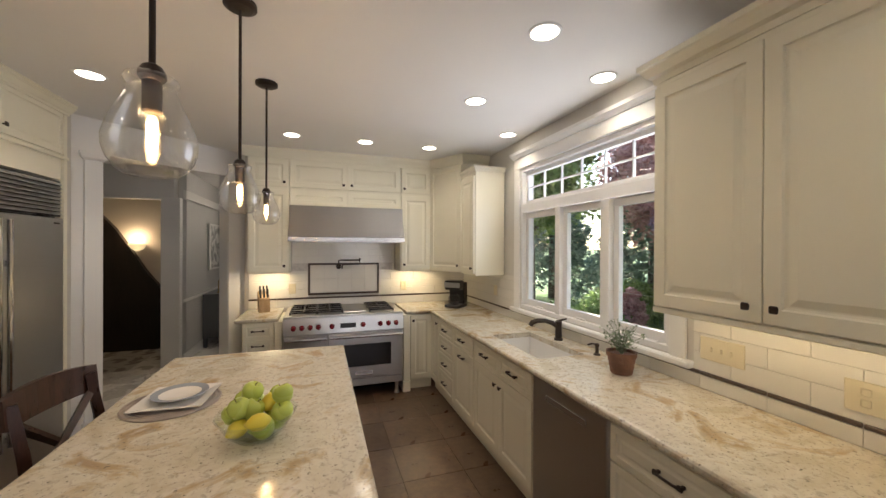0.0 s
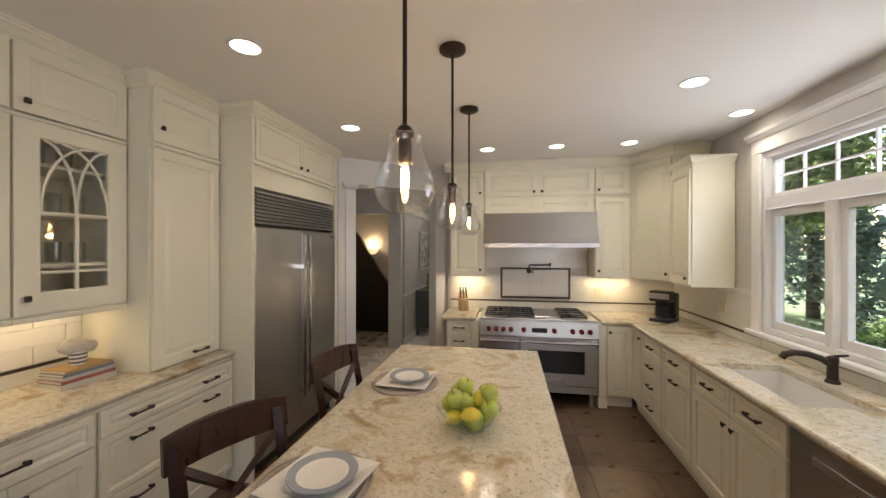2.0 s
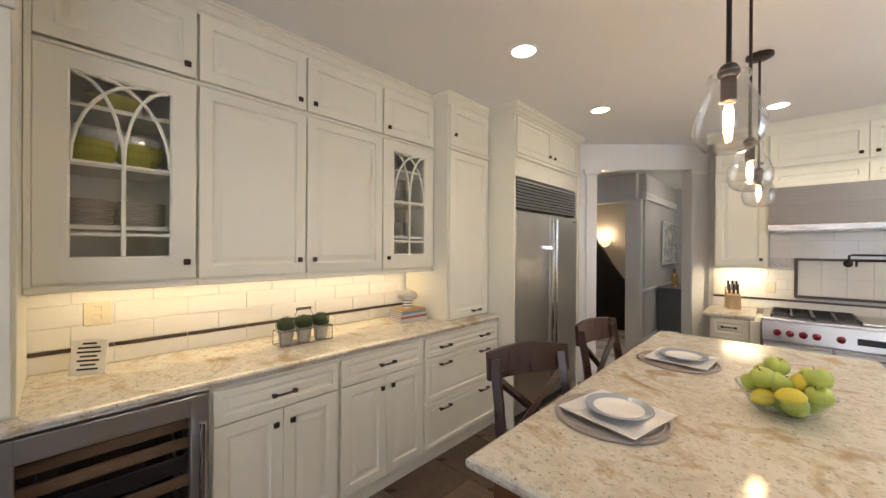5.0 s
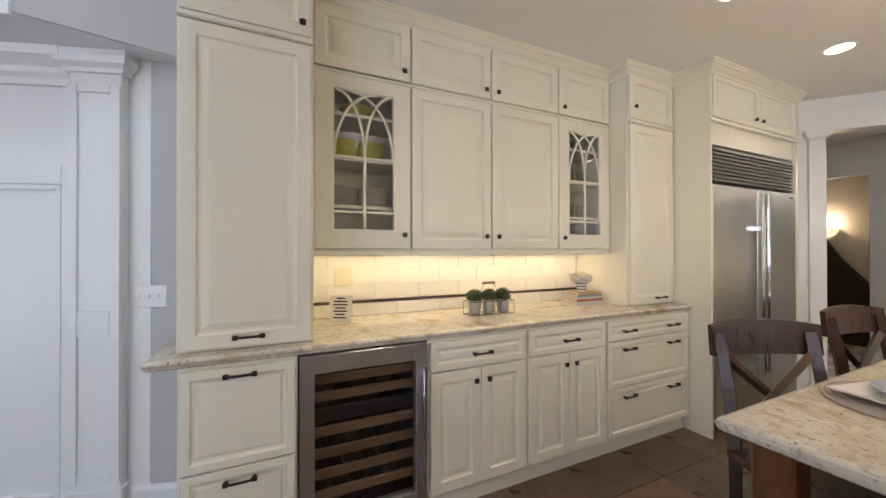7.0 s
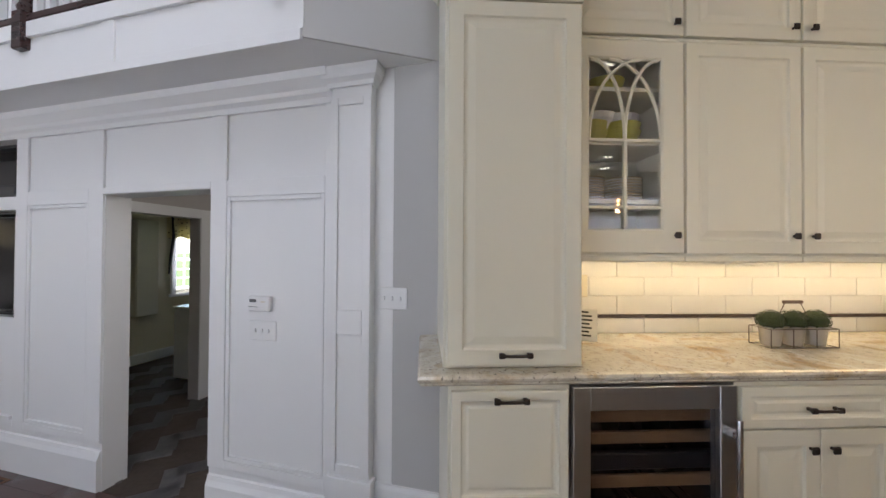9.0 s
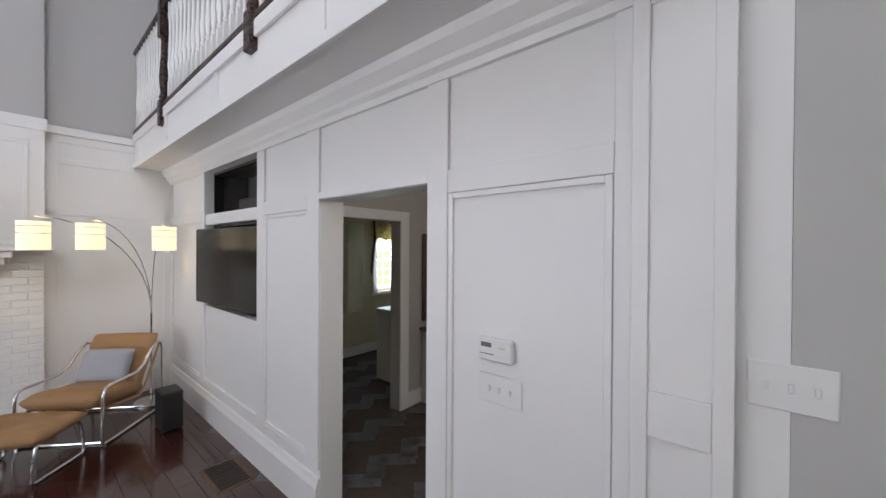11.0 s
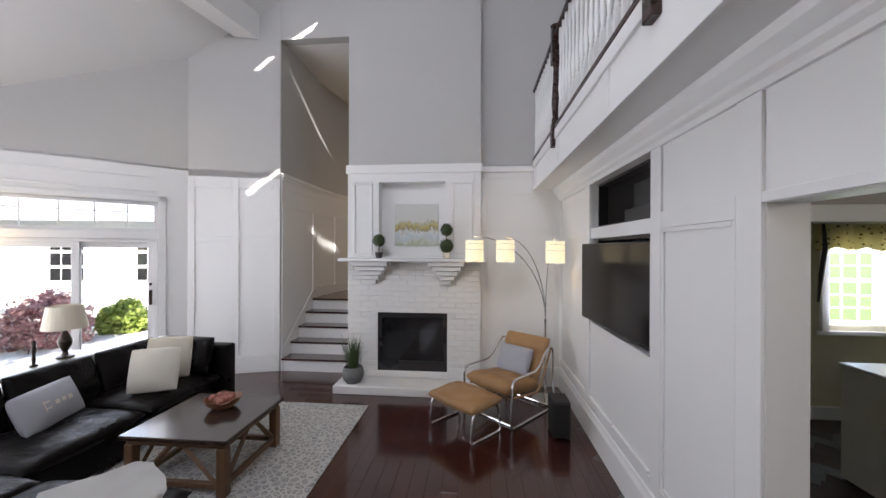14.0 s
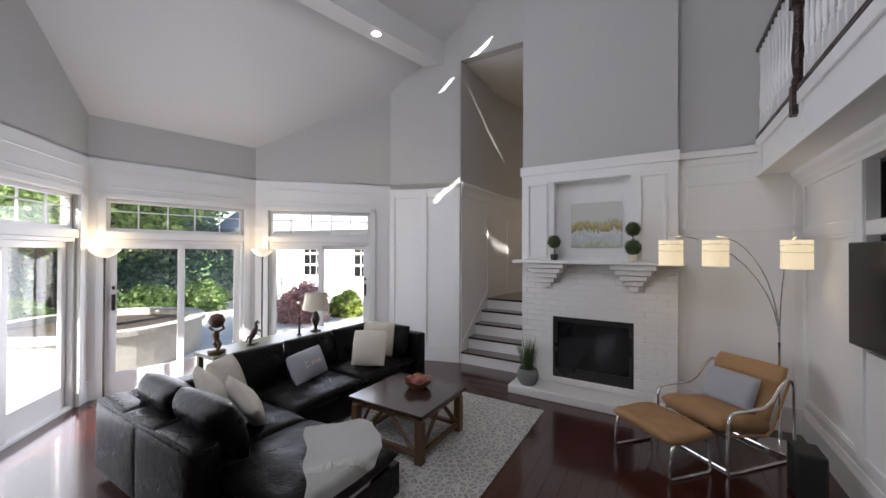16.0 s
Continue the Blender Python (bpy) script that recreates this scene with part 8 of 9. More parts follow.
def leaf_material(name, a, c):
    m, n, l, b = tree(name)
    geo = n.new("ShaderNodeNewGeometry")
    l.new(ramp(n, l, geo.outputs["Random Per Island"], [(0.0, a), (1.0, c)]), b.inputs["Base Color"])
    b.inputs["Roughness"].default_value = 0.55
    tl, mx = n.new("ShaderNodeBsdfTranslucent"), n.new("ShaderNodeMixShader")
    mx.inputs[0].default_value = 0.5
    l.new(b.inputs["Base Color"].links[0].from_socket, tl.inputs["Color"])
    l.new(b.outputs[0], mx.inputs[1])
    l.new(tl.outputs[0], mx.inputs[2])
    l.new(mx.outputs[0], n["Material Output"].inputs["Surface"])
    return m


GREEN = leaf_material("green_leaves", (0.12, 0.20, 0.06), (0.36, 0.48, 0.17))
FIR = leaf_material("conifer_needles", (0.10, 0.15, 0.12), (0.26, 0.34, 0.26))
PURPLE = leaf_material("purple_leaves", (0.25, 0.16, 0.24), (0.52, 0.38, 0.50))
PINKISH = leaf_material("red_maple_leaves", (0.36, 0.17, 0.17), (0.66, 0.42, 0.40))
LIME = leaf_material("lime_leaves", (0.20, 0.28, 0.05), (0.42, 0.48, 0.12))
BARK = slate("bark", (0.06, 0.045, 0.032), (0.14, 0.105, 0.08), 0.9, 9)


def crown(bm, clumps, per, size, spread):
    for c, r in clumps:
        for k in range(per):
            d = Vector((random.gauss(0, 1), random.gauss(0, 1), random.gauss(0, 0.8)))
            d.normalize()
            p = Vector(c) + d * r * random.uniform(0.35, 1.05) ** 0.6 * spread
            a = Vector((random.uniform(-1, 1), random.uniform(-1, 1), random.uniform(-0.6, 0.6))).normalized()
            b_ = a.cross(d + Vector((0.1, 0.2, 0.3))).normalized()
            s = size * random.uniform(0.6, 1.4)
            bm.faces.new([bm.verts.new(p + o) for o in (a * s, b_ * s * 0.55, -a * s, -b_ * s * 0.55)])


def deciduous(x, y, h, r, material, label, z=GZ, count=44, per=380, size=0.085):
    ob = thing("tree", pose(x, y, z), label, "tree")
    bm = bmesh.new()
    tube(bm, [(0, 0, 0), (0.04, 0.02, h * 0.25), (-0.03, 0.05, h * 0.5), (0.02, 0, h * 0.8)], [0.035 * h, 0.028 * h, 0.02 * h, 0.008 * h], 10)
    clumps = []
    for k in range(count):
        a = k * 2.39996
        t = (k + 0.5) / count
        zz = h * (0.38 + 0.6 * t)
        rr = r * math.sqrt(max(0.05, 1 - (2 * t - 0.9) ** 2)) * random.uniform(0.45, 1.0)
        c = (rr * math.cos(a), rr * math.sin(a), zz)
        clumps.append((c, r * random.uniform(0.22, 0.36)))
        if k % 3 == 0:
            tube(bm, [(0, 0, h * 0.3 + 0.3 * zz * 0.6), (c[0] * 0.5, c[1] * 0.5, zz * 0.9), c], [0.012 * h, 0.008 * h, 0.003 * h], 6)
    part("trunk", bm, BARK, ob)
    bm = bmesh.new()
    crown(bm, clumps, per, size, 1.0)
    part("crown", bm, material, ob)
    return ob


def conifer(x, y, h, r, label):
    ob = thing("conifer", pose(x, y, GZ), label, "tree")
    part("trunk", tubed([(0, 0, 0), (0, 0, h)], [0.02 * h, 0.004 * h], 8), BARK, ob)
    bm = bmesh.new()
    clumps = []
    for k in range(90):
        t = k / 90
        a = k * 2.39996
        rr = r * (1 - t) * random.uniform(0.5, 1.0)
        clumps.append(((rr * math.cos(a), rr * math.sin(a), h * (0.06 + 0.92 * t)), r * 0.3 * (1.1 - t)))
    crown(bm, clumps, 170, 0.10, 1.0)
    part("crown", bm, FIR, ob)


def bush(x, y, r, h, material, label, z=GZ, count=1500, size=0.05):
    ob = thing("bush", pose(x, y, z), label, "bush")
    bm = bmesh.new()
    clumps = []
    for k in range(34):
        t, a = (k + 0.5) / 34, k * 2.39996
        rr = r * 0.78 * math.sqrt(max(0.08, 1 - (1.5 * t - 0.5) ** 2)) * random.uniform(0.6, 1.05)
        clumps.append(((rr * math.cos(a), rr * math.sin(a), h * (0.12 + 0.74 * t) * random.uniform(0.9, 1.06)), r * random.uniform(0.22, 0.34)))
    crown(bm, clumps, count // 14, size, 1.0)
    for vt in bm.verts:
        vt.co.z = max(vt.co.z, 0.0)
    part("foliage", bm, material, ob)


# garden seen through the kitchen window
for x, y, h in ((11, 9.5, 9), (13.5, 7.0, 10), (9.5, 13, 8.5), (15, 11, 11), (12, 4.0, 9), (17, 6, 11), (7.6, 16, 9)):
    conifer(x, y, h, h * 0.24, "tall dark green conifer at the edge of the garden")
deciduous(7.6, 4.1, 4.6, 1.7, PURPLE, "purple-leaved ornamental tree in the garden", count=46, per=480, size=0.055)
deciduous(8.6, 6.4, 6.8, 2.3, PINKISH, "red maple with pinkish leaves above the lawn", count=48, per=480, size=0.065)
deciduous(12.0, 1.4, 6.5, 2.6, GREEN, "green leafy tree beside the lawn")
deciduous(6.2, 9.6, 7.5, 2.2, GREEN, "green leafy tree beside the lawn")
for x, y, r, h in ((6.2, 6.6, 0.7, 0.8), (7.2, 7.6, 0.9, 1.0), (5.6, 7.9, 0.6, 0.7), (8.8, 8.2, 1.0, 1.2), (9.6, 5.4, 1.0, 1.0), (9.4, 3.0, 0.9, 0.9)):
    bush(x, y, r, h, GREEN, "rounded green garden shrub")
bush(6.9, 6.5, 0.35, 1.35, PINKISH, "pink flowering shrub in the border")
for x, y in ((4.3, 2.6), (4.6, 1.6), (4.4, 3.4)):
    bush(x, y, 0.5, 1.15, LIME, "pale flowering shrub under the kitchen window")
BRICK = slate("red_brick", (0.16, 0.075, 0.055), (0.30, 0.15, 0.11), 0.8, 20)
ob = thing("house_wing", pose(3.3, 5.6, GZ), "brick wing of the house with a white window", "house")
part("wall", boxed(0, 0, 0, 0.4, 2.2, 4.6), BRICK, ob)
for k in range(34):
    part("mortar_course", boxed(-0.004, -0.004, 0.12 + k * 0.12, 0.404, 2.204, 0.13 + k * 0.12), PAVING, ob)
part("window_frame", boxed(0.08, -0.05, 1.3, 0.32, -0.005, 2.6, 0.01), ALU, ob)

# terrace side: planter, trees, hedges, neighbouring house
STONEW = slate("stone_wall", (0.36, 0.34, 0.31), (0.50, 0.48, 0.44), 0.8, 4)
p = uv(7.9, -4.5)
ob = thing("round_planter", pose(p.x, p.y, GZ + 0.08), "low round stone planter on the terrace", "planter")
part("wall", turned([(1.5, 0), (1.5, 0.55), (1.56, 0.56), (1.56, 0.64), (1.3, 0.64), (1.3, 0.5)], 40), STONEW, ob)
part("soil", turned([(1.29, 0.45), (1.29, 0.52)], 30), GROUT, ob)
deciduous(p.x, p.y, 4.2, 1.7, GREEN, "young green tree in a round stone planter", GZ + 0.58, 40, 380, 0.06)
for u, v, h, r in ((13.5, -3.2, 6.5, 2.6), (17.5, -9.0, 7.0, 2.6), (14.5, -0.3, 7.0, 2.8), (12.5, 2.6, 6.5, 2.6), (16.5, -5.5, 8.0, 3.2)):
    q = uv(u, v)
    deciduous(q.x, q.y, h, r, GREEN, "green leafy tree beyond the terrace")
for u, v in ((15, -8.5), (17, -2), (16, 1.5), (18, -6)):
    q = uv(u, v)
    conifer(q.x, q.y, 8.5, 2.0, "tall dark green conifer beyond the terrace")
for u, v, r, h, mt in ((11.6, -4.0, 0.8, 0.9, GREEN), (11.8, -6.6, 0.9, 1.0, GREEN), (11.4, -2.2, 0.9, 0.8, GREEN), (11.9, -8.0, 0.9, 1.0, GREEN), (12.2, -0.4, 1.0, 1.0, GREEN)):
    q = uv(u, v)
    bush(q.x, q.y, r, h, mt, "rounded green shrub at the edge of the terrace")
for u, v, r, h, mt, tx in ((7.65, -8.55, 0.72, 1.15, PINKISH, "reddish barberry bush beside the terrace"), (7.25, -9.8, 0.52, 0.85, LIME, "bright lime green bush beside the terrace")):
    q = uv(u, v)
    bush(q.x, q.y, r, h, mt, tx, GZ, 1600)
SIDING = paint("pale_siding", (0.72, 0.72, 0.71), 0.6, 30, 0.1, 0.04)
ROOFING = slate("grey_shingle", (0.16, 0.17, 0.19), (0.27, 0.28, 0.31), 0.9, 8)
q = uv(6.0, -12.2)
ob = thing("garage_house", pose(q.x, q.y, GZ, 0, 0, TURN + 12), "white house wing with divided windows and a grey roof", "house")
part("wall", boxed(-5.0, -3.0, 0, 9.2, 0, 2.75), SIDING, ob)
bm = bmesh.new()
vs = [bm.verts.new(c) for c in ((-5.3, 0.35, 2.72), (9.5, 0.35, 2.72), (9.5, -3.2, 5.2), (-5.3, -3.2, 5.2), (-5.3, 0.35, 2.86), (9.5, 0.35, 2.86), (9.5, -3.2, 5.34), (-5.3, -3.2, 5.34))]
for f in ((0, 3, 2, 1), (4, 5, 6, 7), (0, 1, 5, 4), (1, 2, 6, 5), (2, 3, 7, 6), (3, 0, 4, 7)):
    bm.faces.new([vs[i] for i in f])
part("roof", bm, ROOFING, ob)
for x in (-3.2, -1.55, 0.2, 2.4, 4.6, 6.8):
    w = part("window", boxed(x - 0.5, 0.001, 0.95, x + 0.5, 0.05, 2.3, 0.01), ALU, ob)
    for a in (-1, 0, 1):
        for z in (1.08, 1.50, 1.92):
            part("pane", boxed(x + a * 0.29 - 0.13, 0.051, z, x + a * 0.29 + 0.13, 0.055, z + 0.34), DARK_GLASS, w)
# ---- Kitchen: counter stools ----
def stool(m, label):
    ob = thing("counter_stool", m, label, "stool", "stools at the island")
    part("seat", boxed(-0.21, -0.20, 0.60, 0.21, 0.22, 0.635, 0.012, 2), CHAIR_WOOD, ob)
    for x in (-0.18, 0.18):
        part("front_leg", boxed(x - 0.02, 0.16, 0, x + 0.02, 0.20, 0.599, 0.004), CHAIR_WOOD, ob)
        bm = bmesh.new()
        pts = [(x, -0.20, 0.0), (x, -0.18, 0.30), (x, -0.185, 0.62), (x, -0.215, 0.85), (x, -0.255, 1.04)]
        tube(bm, pts, [0.024, 0.026, 0.027, 0.026, 0.024], 4)
        part("back_post", bm, CHAIR_WOOD, ob)
    bm = bmesh.new()
    g = []
    for k in range(9):
        x = -0.215 + 0.43 * k / 8
        bow = -0.03 * (1 - (x / 0.215) ** 2)
        lift = 0.018 * (1 - (x / 0.215) ** 2)
        g.append([bm.verts.new((x, y + bow, z + (lift if z > 1.0 else 0))) for y, z in ((-0.262, 0.955), (-0.238, 0.955), (-0.250, 1.07), (-0.272, 1.07))])
    for a, b_ in zip(g, g[1:]):
        for q in range(4):
            bm.faces.new((a[q], a[(q + 1) % 4], b_[(q + 1) % 4], b_[q]))
    bm.faces.new(g[0])
    bm.faces.new(g[-1][::-1])
    part("top_rail", bm, CHAIR_WOOD, ob)
    for s in (-1, 1):
        bm = bmesh.new()
        tube(bm, [(-0.17 * s, -0.195, 0.66), (0.0, -0.235 - 0.01 * s, 0.81), (0.17 * s, -0.245, 0.955)], [0.019, 0.017, 0.019], 4)
        part("cross_brace", bm, CHAIR_WOOD, ob)
    for a in ((-0.18, 0.17, 0.18, 0.19, 0.22), (-0.18, -0.19, 0.18, -0.17, 0.30)):
        part("stretcher", boxed(a[0], a[1], a[4] - 0.018, a[2], a[3], a[4] + 0.018, 0.003), CHAIR_WOOD, ob)
    for x in (-0.18, 0.18):
        part("stretcher", boxed(x - 0.011, -0.17, 0.25, x + 0.011, 0.17, 0.285, 0.003), CHAIR_WOOD, ob)
    return ob


stool(pose(-0.42, 1.32, 0, 0, 0, -90 - 24), "dark-stained wooden counter stool with a crossed back")
stool(pose(-0.40, 2.20, 0, 0, 0, -90 - 10), "dark-stained wooden counter stool with a crossed back")

# ---- Kitchen: on the island ----
WHITEC = paint("white_china", (0.80, 0.79, 0.77), 0.14, 10, 0.0, 0.02)
BLUEC = paint("blue_grey_china", (0.33, 0.37, 0.43), 0.18, 10, 0.0, 0.05)
WOVEN = cloth("woven_grey_mat", (0.44, 0.39, 0.35), (0.32, 0.28, 0.25), 140)
for x, y, turn in ((-0.25, 1.33, -12), (-0.21, 2.25, -4)):
    ob = thing("placemat", pose(x - 0.02, y, TOP1 + 0.0005), "round woven grey placemat on the island", "placemat", "place settings on the island")
    bm = bmesh.new()
    for k in range(9):
        r = 0.03 + k * 0.0195
        tube(bm, [(r * math.cos(a), r * math.sin(a), 0.006) for a in [q * math.pi / 18 for q in range(36)]], 0.0062, 5, True)
    spin(bm, [(0.19, 0.001), (0.19, 0.005)], 36)
    part("weave", bm, WOVEN, ob)
    ob = thing("square_plate", pose(x, y, TOP1 + 0.0125, 0, 0, turn), "white square china plate on a placemat", "plate", "place settings on the island")
    bm = bmesh.new()
    g = []
    for h, z in ((0.085, 0.0), (0.14, 0.014), (0.142, 0.018), (0.136, 0.0175), (0.09, 0.006)):
        g.append([bm.verts.new((sx * h, sy * h, z)) for sx, sy in ((-1, -1), (1, -1), (1, 1), (-1, 1))])
    for a, b_ in zip(g, g[1:]):
        for q in range(4):
            bm.faces.new((a[q], a[(q + 1) % 4], b_[(q + 1) % 4], b_[q]))
    bm.faces.new(g[0][::-1])
    bm.faces.new(g[-1])
    part("dish", bm, WHITEC, ob)
    ob = thing("round_plate", pose(x + 0.005, y + 0.01, TOP1 + 0.031), "round white plate with a blue grey rim", "plate", "place settings on the island")
    smooth(part("rim", turned([(0.083, 0.010), (0.112, 0.017), (0.113, 0.014), (0.084, 0.006)], 40, (0, 0, 0), False), BLUEC, ob, "blue grey glazed rim"))
    smooth(part("well", turned([(0.055, 0), (0.07, 0.001), (0.0835, 0.0098), (0.081, 0.010), (0.068, 0.0045), (0.02, 0.004)], 40), WHITEC, ob))

APPLE = paint("green_apple", (0.48, 0.58, 0.12), 0.28, 30, 0.03, 0.25)
LEMON = paint("lemon", (0.72, 0.60, 0.06), 0.4, 60, 0.12, 0.15)
CLEARB = glass("bowl_glass", 0.02, (0.93, 0.96, 0.94))
ob = thing("fruit_bowl", pose(0.185, 1.80, TOP1 + 0.001), "clear glass bowl heaped with green apples and lemons", "bowl")
smooth(part("glass", turned([(0.055, 0.0), (0.07, 0.003), (0.10, 0.03), (0.125, 0.07), (0.142, 0.095), (0.138, 0.096), (0.120, 0.072), (0.095, 0.034), (0.06, 0.01)], 36), CLEARB, ob), 60).visible_shadow = False
fruit = [(0.0, 0.0, 0.05, 0), (0.068, 0.0, 0.062, 0), (-0.03, 0.064, 0.062, 0), (-0.055, -0.045, 0.062, 1), (0.03, -0.066, 0.062, 0), (0.055, 0.06, 0.085, 0), (-0.085, 0.02, 0.092, 0), (0.092, -0.03, 0.10, 0), (-0.01, -0.02, 0.118, 0), (0.045, 0.015, 0.125, 1), (-0.05, 0.055, 0.125, 0), (0.075, 0.035, 0.14, 0), (-0.055, -0.03, 0.13, 0), (-0.02, 0.085, 0.10, 0), (0.02, -0.10, 0.10, 1), (0.09, 0.0, 0.155, 0), (-0.02, 0.03, 0.165, 0)]
for k, (x, y, z, kind) in enumerate(fruit):
    if kind:
        f = thing("lemon", pose(0.185 + x, 1.80 + y, TOP1 + z, 60, 20 * k, 35 * k), "yellow lemon in the glass bowl", "lemon", "fruit in the bowl")
        smooth(part("rind", turned([(0.003, -0.046), (0.012, -0.038), (0.027, -0.02), (0.031, 0), (0.027, 0.02), (0.012, 0.036), (0.003, 0.042)], 18), LEMON, f), 60)
    else:
        f = thing("apple", pose(0.185 + x, 1.80 + y, TOP1 + z, 14 * (k % 4) - 20, 11 * (k % 3), 40 * k), "green apple in the glass bowl", "apple", "fruit in the bowl")
        smooth(part("flesh", turned([(0.004, -0.030), (0.016, -0.036), (0.030, -0.026), (0.039, 0), (0.037, 0.016), (0.026, 0.030), (0.012, 0.031), (0.003, 0.024)], 20), APPLE, f), 60)
        part("stalk", tubed([(0, 0, 0.022), (0.003, 0, 0.034), (0.006, 0.002, 0.042)], 0.0014, 5), RAWWOOD, f)

# ---- Kitchen: on the worktops ----
ob = thing("herb_plant", pose(2.07, 1.93, TOP1 + 0.001), "grey-leaved herb in a ridged brown clay pot", "plant")
CLAY = slate("brown_clay", (0.15, 0.075, 0.05), (0.27, 0.14, 0.095), 0.7, 14)
part("pot", turned([(0.055, 0), (0.06, 0.01), (0.064, 0.035), (0.067, 0.04), (0.068, 0.065), (0.072, 0.07), (0.074, 0.098), (0.082, 0.10), (0.082, 0.125), (0.073, 0.125), (0.068, 0.11)], 24), CLAY, ob)
bm = bmesh.new()
for k in range(26):
    a = random.uniform(0, 6.28)
    r, h = random.uniform(0.02, 0.12), random.uniform(0.08, 0.19)
    tip = Vector((r * math.cos(a), r * math.sin(a), 0.11 + h))
    tube(bm, [(0, 0, 0.10), (tip.x * 0.4, tip.y * 0.4, 0.11 + h * 0.6), tip], 0.0015, 4)
    for q in range(16):
        p = Vector((0, 0, 0.10)).lerp(tip, 0.35 + 0.65 * q / 15) + Vector((random.uniform(-0.018, 0.018), random.uniform(-0.018, 0.018), random.uniform(-0.01, 0.012)))
        d = Vector((random.uniform(-1, 1), random.uniform(-1, 1), random.uniform(-0.3, 0.8))).normalized() * 0.013
        e = d.cross(Vector((0.3, 0.2, 1))).normalized() * 0.007
        bm.faces.new([bm.verts.new(p + o) for o in (d, e, -d, -e)])
part("foliage", bm, leaf_material("grey_green_leaves", (0.16, 0.22, 0.14), (0.36, 0.43, 0.32)), ob)
ob = thing("coffee_maker", pose(1.98, 4.42, TOP1, 0, 0, -45), "black drip coffee maker with a glass jug", "coffee maker")
part("base", boxed(-0.10, -0.11, 0.0, 0.10, 0.13, 0.035, 0.008), BLACK, ob)
part("tank", boxed(-0.10, 0.03, 0.036, 0.10, 0.13, 0.30, 0.01), BLACK, ob)
part("head", boxed(-0.10, -0.11, 0.215, 0.10, 0.029, 0.325, 0.012), BLACK, ob)
part("band", boxed(-0.102, -0.114, 0.245, 0.102, -0.1105, 0.305, 0.002), STEEL, ob, "steel front band")
smooth(part("jug", turned([(0.05, 0.038), (0.068, 0.06), (0.07, 0.11), (0.055, 0.16), (0.045, 0.18), (0.042, 0.18)], 24, (0, -0.045, 0)), SMOKE, ob, "dark glass jug"))
part("jug_handle", tubed([(0.055, -0.08, 0.165), (0.09, -0.11, 0.15), (0.09, -0.11, 0.09), (0.06, -0.08, 0.07)], 0.008, 8), BLACK, ob)
ob = thing("knife_block", pose(-0.19, 4.74, TOP1, 0, 0, 15), "pale wooden knife block with black-handled knives", "knife block")
PALEWOOD = wood("pale_block_wood", (0.42, 0.27, 0.12), (0.60, 0.43, 0.22), 0.45, 1.0, (8, 8, 1))
bm = bmesh.new()
vs = [(-0.055, -0.07, 0), (0.055, -0.07, 0), (0.055, 0.09, 0), (-0.055, 0.09, 0), (-0.055, -0.05, 0.14), (0.055, -0.05, 0.14), (0.055, 0.09, 0.22), (-0.055, 0.09, 0.22)]
vs = [bm.verts.new(c) for c in vs]
for f in ((0, 3, 2, 1), (4, 5, 6, 7), (0, 1, 5, 4), (1, 2, 6, 5), (2, 3, 7, 6), (3, 0, 4, 7)):
    bm.faces.new([vs[i] for i in f])
part("block", bm, PALEWOOD, ob)
for k in range(6):
    x, y = -0.035 + 0.035 * (k % 3), -0.02 + 0.06 * (k // 3)
    z = 0.157 + 0.03 * (k // 3)
    part("knife_handle", boxed(x - 0.009, y - 0.012, z, x + 0.009, y + 0.012, z + 0.10, 0.004), BLACK, ob, "black knife handle")
# pot filler and framed tile panel over the range
ob = thing("pot_filler", pose(0.62, KY1 - 0.012, 1.40), "dark bronze folding pot filler tap over the range", "pot filler")
part("flange", turned([(0.032, 0), (0.03, 0.012), (0.014, 0.02), (0.014, 0.06)], 18), BRONZE, ob).matrix_basis = pose(0, 0, 0, 90, 0, 0)
part("arm", tubed([(0, -0.06, -0.01), (0, -0.06, 0.075), (0.02, -0.065, 0.08), (0.25, -0.09, 0.08)], 0.009, 10), BRONZE, ob)
part("second_arm", tubed([(0.25, -0.09, 0.085), (0.25, -0.09, 0.03), (0.05, -0.16, 0.03), (0.035, -0.165, 0.022), (0.033, -0.166, -0.02)], 0.008, 10), BRONZE, ob)
part("valve", boxed(0.24, -0.11, 0.085, 0.26, -0.07, 0.105, 0.003), BRONZE, ob)
FX0, FX1, FZa, FZb = 0.277, 1.109, 1.07, 1.43
ob = thing("tile_panel_border", pose(0, KY1 - 0.012, 0), "dark brown tile border framing the wall over the range", "tile border")
for x0, x1, z0, z1 in ((FX0 - 0.012, FX1 + 0.012, FZb - 0.01, FZb + 0.014), (FX0 - 0.012, FX1 + 0.012, FZa - 0.014, FZa + 0.01), (FX0 - 0.012, FX0 + 0.012, FZa + 0.011, FZb - 0.011), (FX1 - 0.012, FX1 + 0.012, FZa + 0.011, FZb - 0.011)):
    part("strip", boxed(x0, -0.012, z0, x1, 0, z1, 0.003), BROWN_TILE, ob)
